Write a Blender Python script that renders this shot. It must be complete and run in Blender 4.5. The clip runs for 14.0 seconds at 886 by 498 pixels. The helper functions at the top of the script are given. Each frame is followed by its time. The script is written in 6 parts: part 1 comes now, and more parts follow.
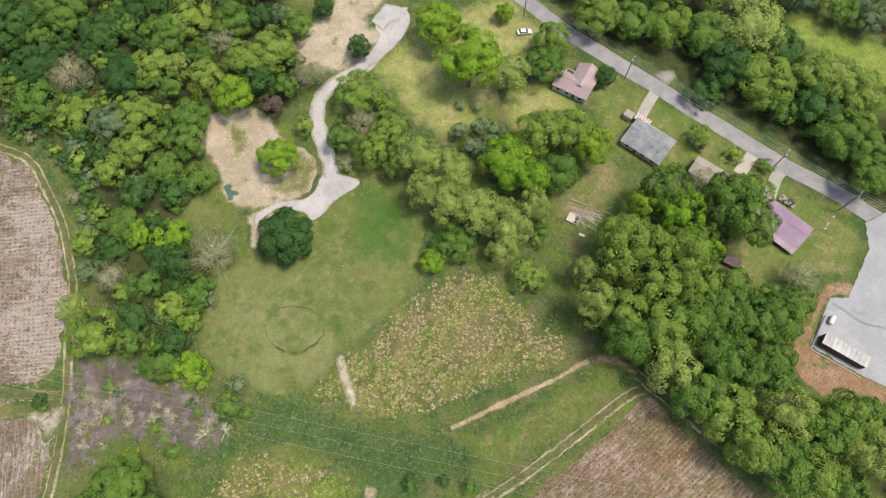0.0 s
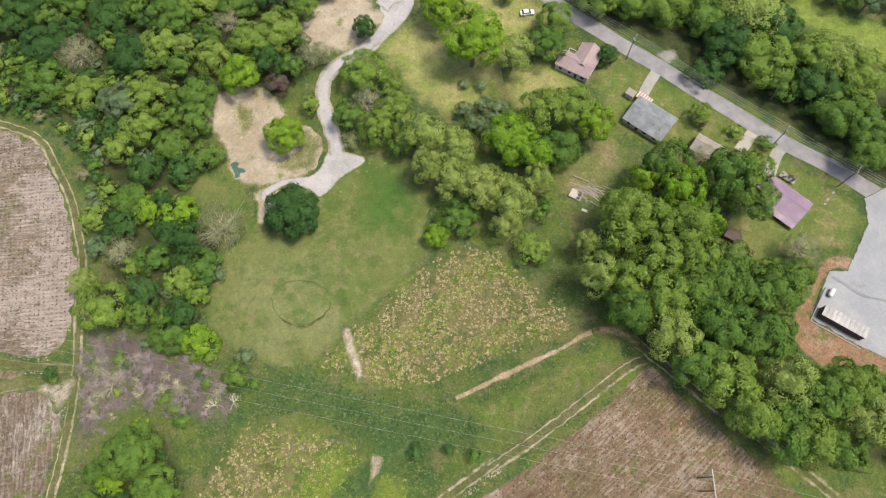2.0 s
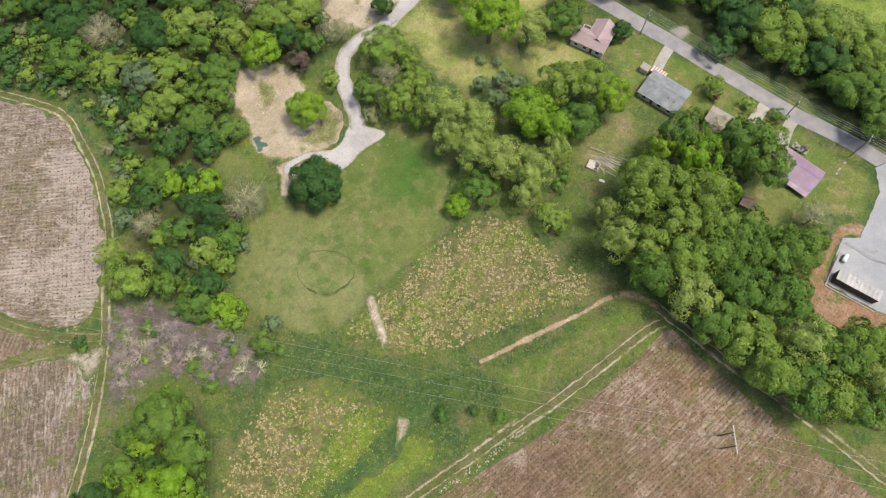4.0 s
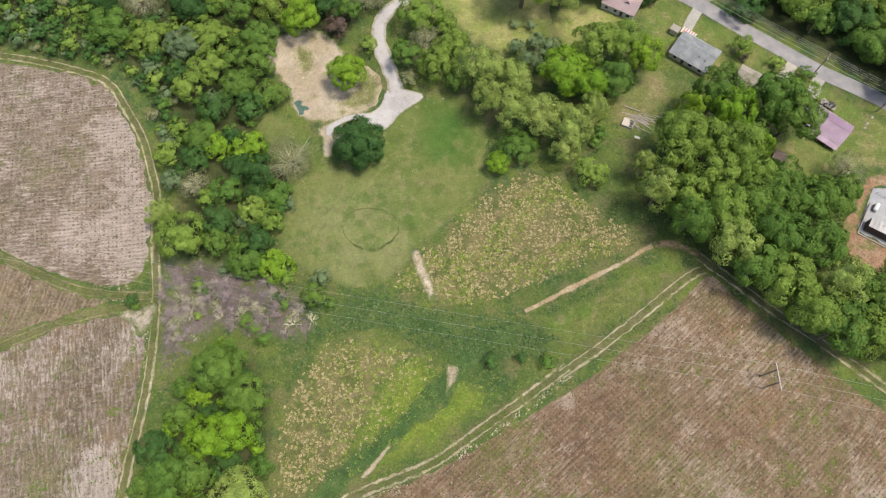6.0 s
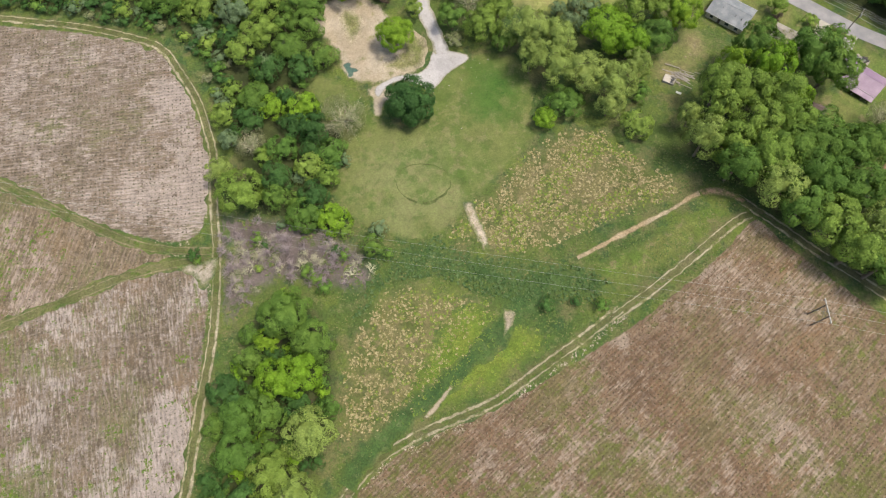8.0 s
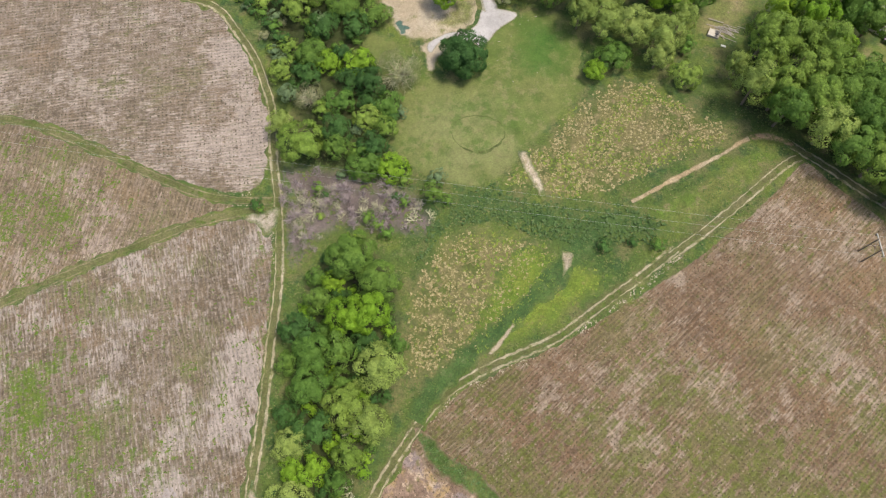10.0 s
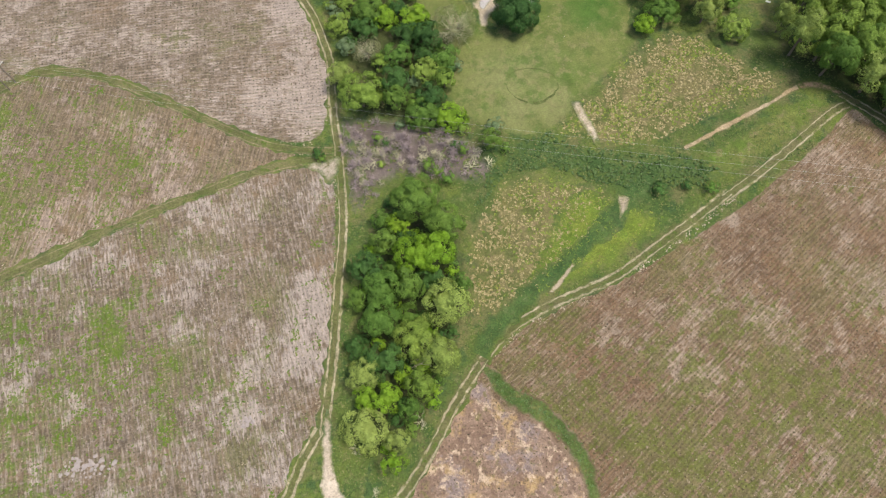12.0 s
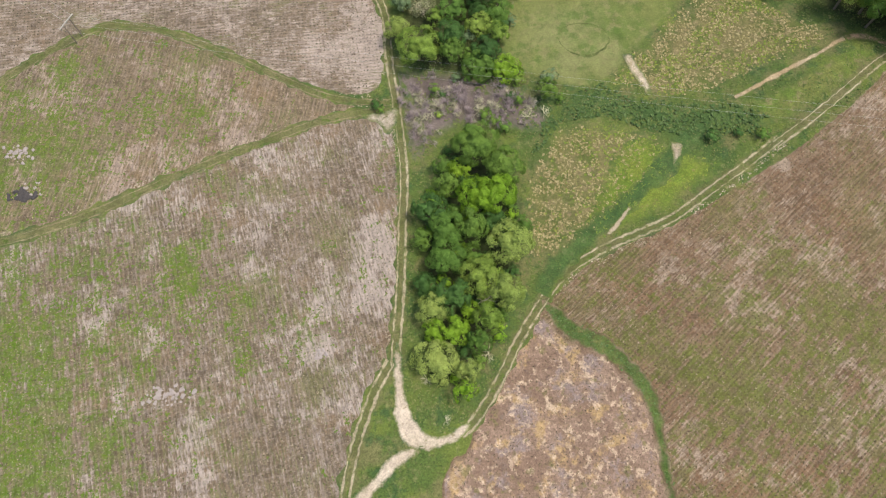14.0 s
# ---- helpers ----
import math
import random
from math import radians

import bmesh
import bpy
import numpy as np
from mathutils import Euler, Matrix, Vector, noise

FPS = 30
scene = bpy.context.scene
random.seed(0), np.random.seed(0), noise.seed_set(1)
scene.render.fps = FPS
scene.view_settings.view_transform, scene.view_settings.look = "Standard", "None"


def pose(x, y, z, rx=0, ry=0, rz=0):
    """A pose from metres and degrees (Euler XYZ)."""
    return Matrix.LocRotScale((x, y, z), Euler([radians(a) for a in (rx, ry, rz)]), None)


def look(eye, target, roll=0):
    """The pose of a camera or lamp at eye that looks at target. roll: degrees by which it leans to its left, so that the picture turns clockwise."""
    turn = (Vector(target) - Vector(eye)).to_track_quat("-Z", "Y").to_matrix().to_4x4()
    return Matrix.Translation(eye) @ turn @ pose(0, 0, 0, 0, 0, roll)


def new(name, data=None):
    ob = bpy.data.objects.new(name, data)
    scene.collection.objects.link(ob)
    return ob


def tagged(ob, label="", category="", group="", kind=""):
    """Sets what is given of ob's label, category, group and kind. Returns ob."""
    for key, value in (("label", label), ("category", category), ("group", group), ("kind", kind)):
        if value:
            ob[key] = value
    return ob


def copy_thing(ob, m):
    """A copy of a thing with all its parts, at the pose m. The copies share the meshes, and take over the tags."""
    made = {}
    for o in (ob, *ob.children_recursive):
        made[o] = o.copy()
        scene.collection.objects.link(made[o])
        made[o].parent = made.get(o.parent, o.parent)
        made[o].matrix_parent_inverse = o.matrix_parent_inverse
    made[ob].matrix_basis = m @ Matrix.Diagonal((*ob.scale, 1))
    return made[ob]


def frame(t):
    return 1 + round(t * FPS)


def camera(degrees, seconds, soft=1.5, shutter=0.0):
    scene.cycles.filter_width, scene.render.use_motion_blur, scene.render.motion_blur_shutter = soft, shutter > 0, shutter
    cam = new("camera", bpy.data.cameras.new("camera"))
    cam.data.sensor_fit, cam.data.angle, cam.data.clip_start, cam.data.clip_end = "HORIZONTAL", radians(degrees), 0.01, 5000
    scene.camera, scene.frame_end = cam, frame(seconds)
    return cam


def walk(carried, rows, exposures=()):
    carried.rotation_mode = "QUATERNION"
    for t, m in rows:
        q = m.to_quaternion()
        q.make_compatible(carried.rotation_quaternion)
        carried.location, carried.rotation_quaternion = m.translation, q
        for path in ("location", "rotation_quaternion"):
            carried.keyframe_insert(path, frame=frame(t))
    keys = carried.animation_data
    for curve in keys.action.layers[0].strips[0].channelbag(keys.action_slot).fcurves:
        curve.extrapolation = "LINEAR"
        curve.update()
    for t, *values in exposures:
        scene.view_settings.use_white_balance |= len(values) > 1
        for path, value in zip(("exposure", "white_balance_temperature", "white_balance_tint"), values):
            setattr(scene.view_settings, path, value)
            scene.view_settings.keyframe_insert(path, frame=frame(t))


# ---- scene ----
cam = camera(68.5, 14.0, 1.25)
PATH = [
    (0, (-0.10, -0.58, 166.28), (-0.22, 20.73, 110.19), -0.08),
    (0.5, (-0.04, -2.47, 166.13), (-0.21, 18.86, 110.05), -0.17),
    (1, (-0.12, -4.29, 166.07), (-0.31, 17.06, 110.00), -0.27),
    (1.5, (-0.52, -6.04, 166.02), (-0.73, 15.29, 109.94), -0.29),
    (2, (-1.09, -7.61, 166.13), (-1.28, 13.65, 110.02), -0.33),
    (2.5, (-1.86, -9.19, 166.25), (-2.01, 12.09, 110.15), -0.23),
    (3, (-3.34, -11.39, 166.30), (-3.42, 9.94, 110.22), -0.12),
    (5.5, (-16.75, -26.13, 166.24), (-16.48, -4.85, 110.14), -0.10),
    (6, (-20.30, -29.39, 166.35), (-19.98, -8.19, 110.22), -0.20),
    (6.5, (-24.16, -32.86, 166.75), (-23.75, -11.71, 110.60), -0.19),
    (7, (-28.06, -36.43, 167.23), (-27.60, -15.24, 111.10), -0.28),
    (7.5, (-31.96, -39.81, 167.14), (-31.45, -18.64, 111.00), -0.35),
    (8, (-36.00, -43.52, 167.05), (-35.47, -22.35, 110.91), -0.47),
    (10.5, (-57.81, -63.49, 166.42), (-57.08, -42.15, 110.35), -0.45),
    (11, (-62.19, -67.55, 166.37), (-61.45, -46.20, 110.30), -0.44),
    (11.5, (-66.61, -71.59, 166.24), (-65.85, -50.21, 110.19), -0.45),
    (12, (-71.12, -75.69, 166.20), (-70.35, -54.29, 110.15), -0.43),
    (12.5, (-75.53, -79.71, 166.12), (-74.75, -58.31, 110.06), -0.44),
    (13, (-79.83, -83.58, 166.10), (-79.05, -62.20, 110.04), -0.44),
    (13.5, (-84.37, -87.64, 165.96), (-83.56, -66.26, 109.90), -0.40),
    (14, (-88.79, -91.79, 165.75), (-88.02, -70.36, 109.72), -0.47),
]
walk(cam, [(t, look(eye, target, roll)) for t, eye, target, roll in PATH], ((0.0, 1.1, 7150, 5), (14.0, 1.1, 7150, 5)))

# ---- daylight: thin bright cloud, a soft sun from the right ----
SUN_EL, SUN_AZ = 70.0, 95.0   # elevation; degrees clockwise from +y
world = bpy.data.worlds.new("sky")
scene.world = world
world.use_nodes = True
wn = world.node_tree
sky = wn.nodes.new("ShaderNodeTexSky")
sky.sky_type, sky.sun_disc = "NISHITA", False
sky.sun_elevation, sky.sun_rotation = radians(SUN_EL), radians(SUN_AZ)
sky.air_density, sky.dust_density = 1.0, 3.0
wn.links.new(sky.outputs[0], wn.nodes["Background"].inputs[0])
wn.nodes["Background"].inputs[1].default_value = 0.125
sun = new("sun", bpy.data.lights.new("sun", "SUN"))
sun.data.energy, sun.data.angle, sun.data.color = 2.35, radians(13), (1.0, 0.95, 0.88)
az, el = radians(SUN_AZ), radians(SUN_EL)
sun.matrix_world = look((300 * math.sin(az) * math.cos(el), 300 * math.cos(az) * math.cos(el), 300 * math.sin(el)), (0, 0, 0))

# ---- plan, in metres: areas, ways and trees ----
NW_FIELD = [(-197.5, 102), (-179.8, 99.5), (-162.2, 96.9), (-151.8, 96), (-139.5, 94.5), (-127.1, 91.7), (-120.6, 88.8), (-115.3, 83), (-110.5, 75.1), (-106.5, 65.6), (-103.2, 54.9), (-101.9, 46.3), (-102.8, 37.1), (-104.2, 31.3), (-105.9, 28.3), (-113.4, 26.9), (-120.9, 28.4), (-136.7, 33.1), (-150.6, 39.9), (-163.1, 46.1), (-177.4, 50.5), (-189.5, 50.5), (-199, 45.5), (-208, 38.7), (-216.5, 31.3), (-227.8, 23), (-236.1, 17.6), (-250.4, 35.8)]
MID_FIELD = [(-227.3, 20.8), (-216.1, 29.1), (-207.5, 36), (-198.4, 42.1), (-189, 47.2), (-177, 47.4), (-162.8, 43.3), (-150.4, 37.2), (-136.6, 30.5), (-123.1, 25), (-114.6, 22.4), (-109.5, 21.2), (-116.3, 19), (-126.1, 15.4), (-137.1, 9.9), (-147.9, 4.7), (-159.9, -1.7), (-171.7, -7.7), (-183.2, -13.4), (-194.5, -17.7), (-205.9, -20.7), (-220.1, -23.5)]
SW_FIELD = [(-226.5, -27), (-205.2, -24.3), (-194, -20.7), (-182.7, -16.4), (-171.3, -10.5), (-159.6, -4.8), (-147.6, 0.9), (-135.3, 7.1), (-122.8, 14.2), (-112.9, 17.7), (-102.6, 15.3), (-100.2, 10.3), (-99.4, -1.2), (-99.1, -16.7), (-99.4, -30.6), (-99.9, -43.6), (-100.4, -54.4), (-101.7, -60.2), (-105.2, -67.2), (-108.7, -75.3), (-111.1, -81.8), (-112.8, -91.8), (-114.6, -104.8), (-150.6, -108.8), (-211.8, -105.9)]
CLAY_BEND = [(35.5, 31.6), (39.5, 32.6), (44.5, 30.6), (47.5, 27.6), (46.2, 26.2), (42.8, 28.6), (38.8, 29.6), (35.6, 29.6)]
WEDGE = [(6, 12), (16, 17), (27, 22.5), (37, 27.3), (42, 24.2), (33, 16.5), (22, 9.5), (12, 4)]
SWALE = [(-60.5, -43), (-56.6, -44.8), (-53.1, -49), (-47.9, -52.2), (-43.7, -55), (-40.2, -59.8), (-36.8, -64.7), (-35, -70), (-34.7, -75.8), (-34.8, -83.8), (-34.6, -91.5), (-34.8, -101.2), (-37.2, -101.1), (-36.9, -93.9), (-37.1, -86.3), (-37.3, -78.4), (-38.2, -72), (-41, -65.9), (-45.2, -60.4), (-50.4, -56.7), (-54.9, -53.9), (-58.5, -48.9)]
PINK_SOIL = [(-62.2, -47.5), (-58.4, -50.6), (-55.6, -54.2), (-50.8, -56.7), (-45.6, -60), (-41.2, -65.6), (-38.1, -71.8), (-37.1, -78.4), (-36.9, -86.3), (-36.6, -93.9), (-37.3, -103.5), (-87.6, -101.3), (-89.3, -91.6), (-88.7, -87.8), (-86.3, -83.1), (-83.4, -81.9), (-81, -77), (-78.4, -71.6), (-73.6, -64.6), (-69.3, -57.3)]
BRIGHT_WEEDS = [(-22.7, 1.3), (-19.9, -4.9), (-16.7, -0.9), (-11.7, -3.8), (-5, -5.1), (-8, -9.9), (-14.7, -14.4), (-22.8, -18.7), (-30.7, -22), (-38.4, -24.6), (-43.8, -26.9), (-47.6, -27.3), (-45.2, -20.1), (-42.3, -13.2), (-39.1, -6.9), (-34.9, -0.1), (-28.7, 3.9)]
MEADOW = [(3.9, 57.3), (12.6, 55), (18.2, 48.7), (24.9, 42.4), (30, 36.4), (31.4, 31.9), (27.3, 28.8), (19.8, 27.1), (12.2, 24.5), (4.5, 21.1), (-4.7, 17.8), (-12.4, 16.6), (-19.9, 17.3), (-22.9, 18.7), (-25.9, 21.8), (-30.2, 20.3), (-33.9, 24.4), (-29.1, 28.6), (-25.6, 33.9), (-20.7, 36.3), (-15.7, 42.2), (-8.9, 49.1), (-3.7, 53.4)]
LOW_MEADOW = [(-51.7, 8.4), (-43.9, 9.8), (-37, 8.6), (-28.5, 6.4), (-21.8, 4.3), (-20.3, 0.7), (-23.1, -3.5), (-27.6, -9.2), (-32.7, -14.7), (-37.8, -19.5), (-44.4, -24.0), (-50.8, -28.4), (-56.9, -31), (-62, -30.5), (-62.9, -22.9), (-61.9, -10.9), (-59.4, -4.3), (-56, 2.4)]
CORRIDOR = [(-50.8, 15.6), (-47.3, 20.1), (-36.6, 24.4), (-28, 17.8), (-19.3, 17.3), (-8.3, 14.3), (2, 12.9), (10, 8), (4, 1), (-9.1, 3.5), (-16.7, 4), (-25.1, 6.2), (-33.5, 10.2), (-42.1, 11.5), (-49.1, 10.9), (-56, 2.4), (-59.5, 0.8), (-56.1, 8.6)]
DARK_BAND = [(-9, 7), (-17.6, -0.7), (-23.1, -7.2), (-30, -12.6), (-35.1, -17.2), (-40.1, -20.9), (-45, -24.5), (-51.5, -30.2), (-57.2, -35.5), (-60.6, -41)]
LAWN = [(-74.2, 79.4), (-63.8, 76.1), (-53.2, 64), (-43.1, 59.5), (-37.2, 73.3), (-27.7, 81.1), (-18.9, 85.9), (-9.4, 83.4), (-5.7, 74), (-5.7, 60.2), (-3.5, 56.2), (-9.7, 49.1), (-16.5, 42.2), (-21.5, 36.3), (-25.5, 34.7), (-29.1, 29.2), (-33.9, 25.4), (-37.5, 23.2), (-41.4, 21.7), (-49.2, 24.4), (-57.1, 28.1), (-62.1, 31.7), (-65.5, 37.1), (-65, 44.4), (-62.8, 51.4), (-65.7, 60.7), (-71, 67.5)]
LAWN_DARK = [(-24.2, 80.9), (-17.2, 83.8), (-9.5, 81.4), (-6.6, 72.1), (-7.2, 62.2), (-13.3, 57.8), (-21.6, 57.2), (-28.2, 59), (-33.1, 63.4), (-28, 69)]
PAD = [(-72.9, 104), (-69.9, 106.8), (-67.1, 108.4), (-63.4, 109.2), (-58.8, 109.1), (-54.8, 107.3), (-52, 105), (-48.9, 100.3), (-45.3, 96.5), (-40, 91.7), (-39, 85.8), (-39.8, 79.5), (-44.7, 76.3), (-50.6, 74.7), (-55.4, 74.7), (-59.5, 75.4), (-63, 78.2), (-64.7, 83), (-67.1, 88.4), (-69.4, 91.5), (-71.6, 94.5), (-73.5, 98.6)]
PAD_GREEN = [(-65, 101), (-61.9, 103.4), (-58.3, 101.4), (-56.7, 96.9), (-58.6, 91.8), (-61.6, 89), (-63.8, 94)]
PAD_EDGE = [(-43.6, 95), (-38.2, 91.1), (-37, 84.5), (-40.4, 79.8), (-49.3, 78.5), (-51.8, 81.6), (-46.2, 86.3)]
PAD_PATH = [(-55.9, 73), (-49.9, 74.8), (-46.3, 71.6), (-49.3, 68.9), (-50.9, 65.4), (-51.6, 62.4), (-53.9, 62.8), (-54.1, 68)]
DRIVE_FORK = [(-35.6, 85.6), (-32.2, 86.5), (-29.4, 85.8), (-26.7, 85.2), (-24.4, 83.4), (-27, 80.4), (-30.5, 77.9), (-33.8, 74), (-37.1, 71.4), (-39.8, 73.8), (-45.6, 75.4), (-49.2, 73.8), (-52.2, 69.8), (-53.7, 72.6), (-49.8, 75.9), (-45.8, 77.5), (-39.7, 78.2), (-36.9, 81.3)]
DRY_TOP = [(-48.3, 130.1), (-43.6, 138.8), (-37.8, 145.4), (-34.5, 151.1), (-18, 151.1), (-24, 139.9), (-17.5, 135.5), (-22.6, 129.1), (-27.9, 121.7), (-37.9, 120.3), (-44.9, 121.7)]
DRIVE_TOP = [(-17.8, 144.3), (-11.8, 143.8), (-11.9, 137.6), (-15.3, 131.1), (-20, 125.7), (-24.8, 119.9), (-29.5, 119.5), (-27.6, 123.2), (-23.5, 128.6), (-20.7, 135), (-22.3, 138.1)]
SLAB = [(-23.8, 140.3), (-19.4, 147.4), (-12.1, 145.6), (-13.1, 142), (-17.7, 139.4), (-19.3, 136.3)]
PULLOFF = [(62.5, 119.2), (66.2, 121.4), (69, 121.6), (70.8, 119.2), (69.5, 116.4), (67, 115.6)]
LOT = [(132.1, 69.3), (122.6, 73.9), (116.1, 70.6), (115.2, 62.9), (109, 53.1), (106.1, 48.8), (101.5, 49.1), (92.7, 35.6), (105.4, 27.1), (113.5, 23.2), (132.4, 31.6)]
LOT_CLAY = [(108.5, 53), (103.5, 53.2), (99, 50.2), (95.6, 44.3), (89.2, 37.3), (88.1, 28.6), (92.4, 23.4), (103.5, 22.5), (115.2, 19.8), (122.1, 24.6), (105.9, 28.8), (93.9, 35.6), (101.6, 48.3), (106.9, 49.1)]
POOL = [(-63.6, 81.9), (-62.3, 82.8), (-60.8, 82.4), (-61.1, 81.2), (-59.3, 80.5), (-58.5, 79.4), (-59.9, 78.9), (-60.2, 77.5), (-61.6, 77.3), (-62.2, 79.4), (-62.9, 80.8)]
SCAR = [(-28.3, 33.7), (-26, 33.8), (-24.2, 28.8), (-22, 22.5), (-22.2, 17), (-24.1, 21), (-26.8, 27.2)]
SCAR_LOW = [(-18.6, 1.7), (-15.6, 0.7), (-16.9, -2.5), (-19.7, -6.2), (-19, -2.3)]
SCAR_THIN = [(-33.6, -17.3), (-32.9, -17.9), (-38.2, -24.3), (-40.8, -25.3), (-37.6, -21.5)]
WIDE_BEND = [(-99.9, -53.6), (-99, -53.8), (-98.5, -59.6), (-97.8, -66.1), (-96.7, -70.3), (-94.9, -74.5), (-92.2, -77), (-87.8, -77.5), (-82.8, -74.7), (-81.9, -75.3), (-83.1, -77.4), (-86.6, -79.9), (-92.1, -81), (-95.5, -81.1), (-98.2, -78.8), (-99.9, -75.2), (-100.6, -67.4), (-100.5, -58.8)]
BRANCH_SAND = [(-92.5, -79.6), (-97.4, -80.2), (-101.2, -81.5), (-104.6, -84.9), (-108.3, -89.2), (-112.2, -93), (-108.3, -93.8), (-104.1, -89.4), (-99.6, -85.1), (-95.5, -82.2)]
JUNCTION_SOIL = [(-109.5, 18.9), (-104.3, 19.5), (-99.6, 21.4), (-98.2, 18.7), (-99.1, 14.5), (-100.9, 11.4), (-104, 15.3)]
UPPER_LAWN = [(-27.4, 119.7), (-19.1, 130.1), (-10.5, 137.6), (0.2, 144.1), (20.2, 150.6), (28, 142.6), (37.1, 130.6), (34.1, 124.3), (31.9, 114.1), (23.9, 107.2), (13.8, 107.3), (10.3, 98.6), (0.4, 95.9), (-11.4, 103.6), (-16.8, 113.5), (-23.9, 118.6)]
ROAD_LAWN = [(44.3, 121.1), (52, 121.1), (61.5, 113.1), (74, 103.9), (94.8, 88.2), (109.3, 73.7), (115.1, 66.3), (108.6, 55.5), (98.7, 54.7), (81.1, 51.5), (71.6, 54.2), (76.5, 62.7), (87, 68.1), (88.9, 82.4), (71.8, 87.6), (60.4, 87.3), (49.6, 94.3), (44, 106.1)]
FAR_PASTURE = [(102.4, 142.4), (113.7, 142.6), (124.2, 134.4), (139.7, 127.7), (135.7, 110), (125.9, 117.2), (114, 124.5), (106.6, 130.8)]
ROUGH_YARD = [(31.5, 78.9), (39.4, 89), (44.6, 92.8), (50.8, 89.1), (51.7, 82.6), (46, 74.4), (42.4, 69), (34.5, 67.3), (31, 71.8)]
DRY_YARD = [(16.6, 116.3), (24.4, 119.2), (32.1, 118.2), (37.8, 113.1), (42.6, 109.1), (35.5, 103.2), (28.9, 105.2), (23.6, 99.5), (17.9, 102.4)]
BRUSH_FLOOR = [(-99.5, 33.5), (-87.3, 34), (-73.6, 30.8), (-60.4, 23.6), (-52.8, 12.6), (-56.3, 7.9), (-67.5, 9.7), (-77.3, 12.4), (-85.6, 9.2), (-90.7, 1), (-95.2, 2), (-97.8, 15.5)]
SE_FIELD = [(47.7, 21.8), (50.7, 20.6), (56.9, 13.6), (64.7, 6.9), (72.4, 0.2), (83.3, -8.8), (95.9, -20.2), (107.3, -34.3), (102, -65.7), (77.5, -85.6), (-24.3, -108.7), (-89.8, -105.9), (-89.5, -91.8), (-89, -87.8), (-86.7, -82.8), (-83.6, -81.6), (-81.3, -76.7), (-78.7, -71.3), (-73.9, -64.3), (-69.5, -57), (-63, -47.4), (-59.4, -42.7), (-56, -39.6), (-51.8, -36.9), (-45.8, -32.5), (-36.1, -27.8), (-27.5, -25.2), (-19.3, -22.2), (-19.4, -22.5), (-8.6, -16.6), (3.2, -10.1), (12.1, -5.3), (22.5, 1.6), (31.6, 8), (40.2, 15)]
ROAD = [(13.1, 160), (26.4, 147.1), (37.4, 135.9), (47.4, 127.9), (55.5, 121.3), (63.5, 115.4), (74.4, 106.7), (83.5, 100), (96.7, 89.7), (106.6, 83), (113.3, 77.8), (118.2, 73.1), (130.3, 62.6)]
DRIVE = [(-23.3, 125.9), (-27, 121.9), (-32.5, 118.2), (-36.2, 114.2), (-38.1, 109.8), (-38, 103.5), (-36.3, 97.5), (-34.2, 91.5), (-32.5, 85.4)]
HOUSE_DRIVE = [(63.8, 114.1), (60.8, 109.7), (58.2, 105.2)]
PALE_DRIVE = [(90.9, 94.3), (88, 90.9), (84.4, 86.3)]
MAUVE_DRIVE = [(98.1, 88.7), (94.9, 85.1), (91.8, 78.8)]
TRACK_W = [(-101.1, 47.6), (-100.5, 35.9), (-99, 23.9), (-97.5, 9.1), (-96.8, -5.4), (-97.5, -20.3), (-98, -32.3), (-98.7, -43.6), (-99.6, -52.9), (-99.9, -60.3)]
TRACK_NW = [(-198.3, 105.3), (-180.5, 102.5), (-162.9, 100.3), (-145.2, 97.7), (-129, 93.4), (-119.8, 89.2), (-113.7, 81), (-107.6, 71.2), (-102.8, 58.4), (-101, 49.7), (-101, 41.3), (-100.1, 32.9)]
TRACK_S = [(-84.4, -77.4), (-80.7, -74.4), (-76.1, -68.3), (-71.8, -61.2), (-67.4, -53.6), (-62, -45.8), (-55.8, -38), (-48.2, -32.3), (-38.5, -27.9), (-28.9, -24.6), (-20.7, -21), (-10.1, -14), (0.6, -7.2), (11.2, 0.1)]
TRACK_E = [(9.6, -1.7), (18.6, 3.9), (29.2, 11.3), (38.6, 18.3), (44.3, 22.2), (47.6, 23.7)]
TRACK_R = [(45.2, 28.8), (49.3, 24.7), (53.8, 20.9), (62.9, 13.2), (72.3, 6.5), (84.7, -3.4), (99.7, -16.9)]
SANDY = [(1.7, 14.9), (11.6, 19.4), (20.8, 23.5), (28.5, 26.9), (34.1, 30.1), (39, 30.8), (44.2, 29)]
TRACK_SW = [(-101.1, -58.8), (-105.6, -67.2), (-108.8, -75.9), (-110.9, -83.7), (-112.5, -93)]
LANE_N = [(-227.5, 21.6), (-216.2, 29.9), (-207.7, 37.2), (-198.8, 44), (-189.3, 49.2), (-177.3, 49.4), (-163, 44.8), (-150.5, 38.6), (-136.7, 31.9), (-123.1, 26.2), (-112.9, 24.1), (-100.8, 23.6)]
LANE_S = [(-216.6, -25.7), (-205.5, -22.5), (-194.3, -19.2), (-182.9, -14.8), (-171.5, -9.1), (-159.8, -3.1), (-147.7, 2.8), (-135.4, 8.8), (-122.8, 15.4), (-109.5, 19.9), (-99.9, 20.6)]
RING_N = [(-47.2, 42.4), (-45.3, 45), (-41.4, 46.5), (-36.6, 46), (-33, 43.9), (-31.4, 41.1)]
RING_W = [(-47.5, 42.1), (-46.7, 39.1), (-44.9, 36.4), (-41.4, 34.2)]
RING_E = [(-31.5, 40.8), (-31.8, 38.5), (-34.2, 36), (-37.4, 34), (-39.8, 34.1)]
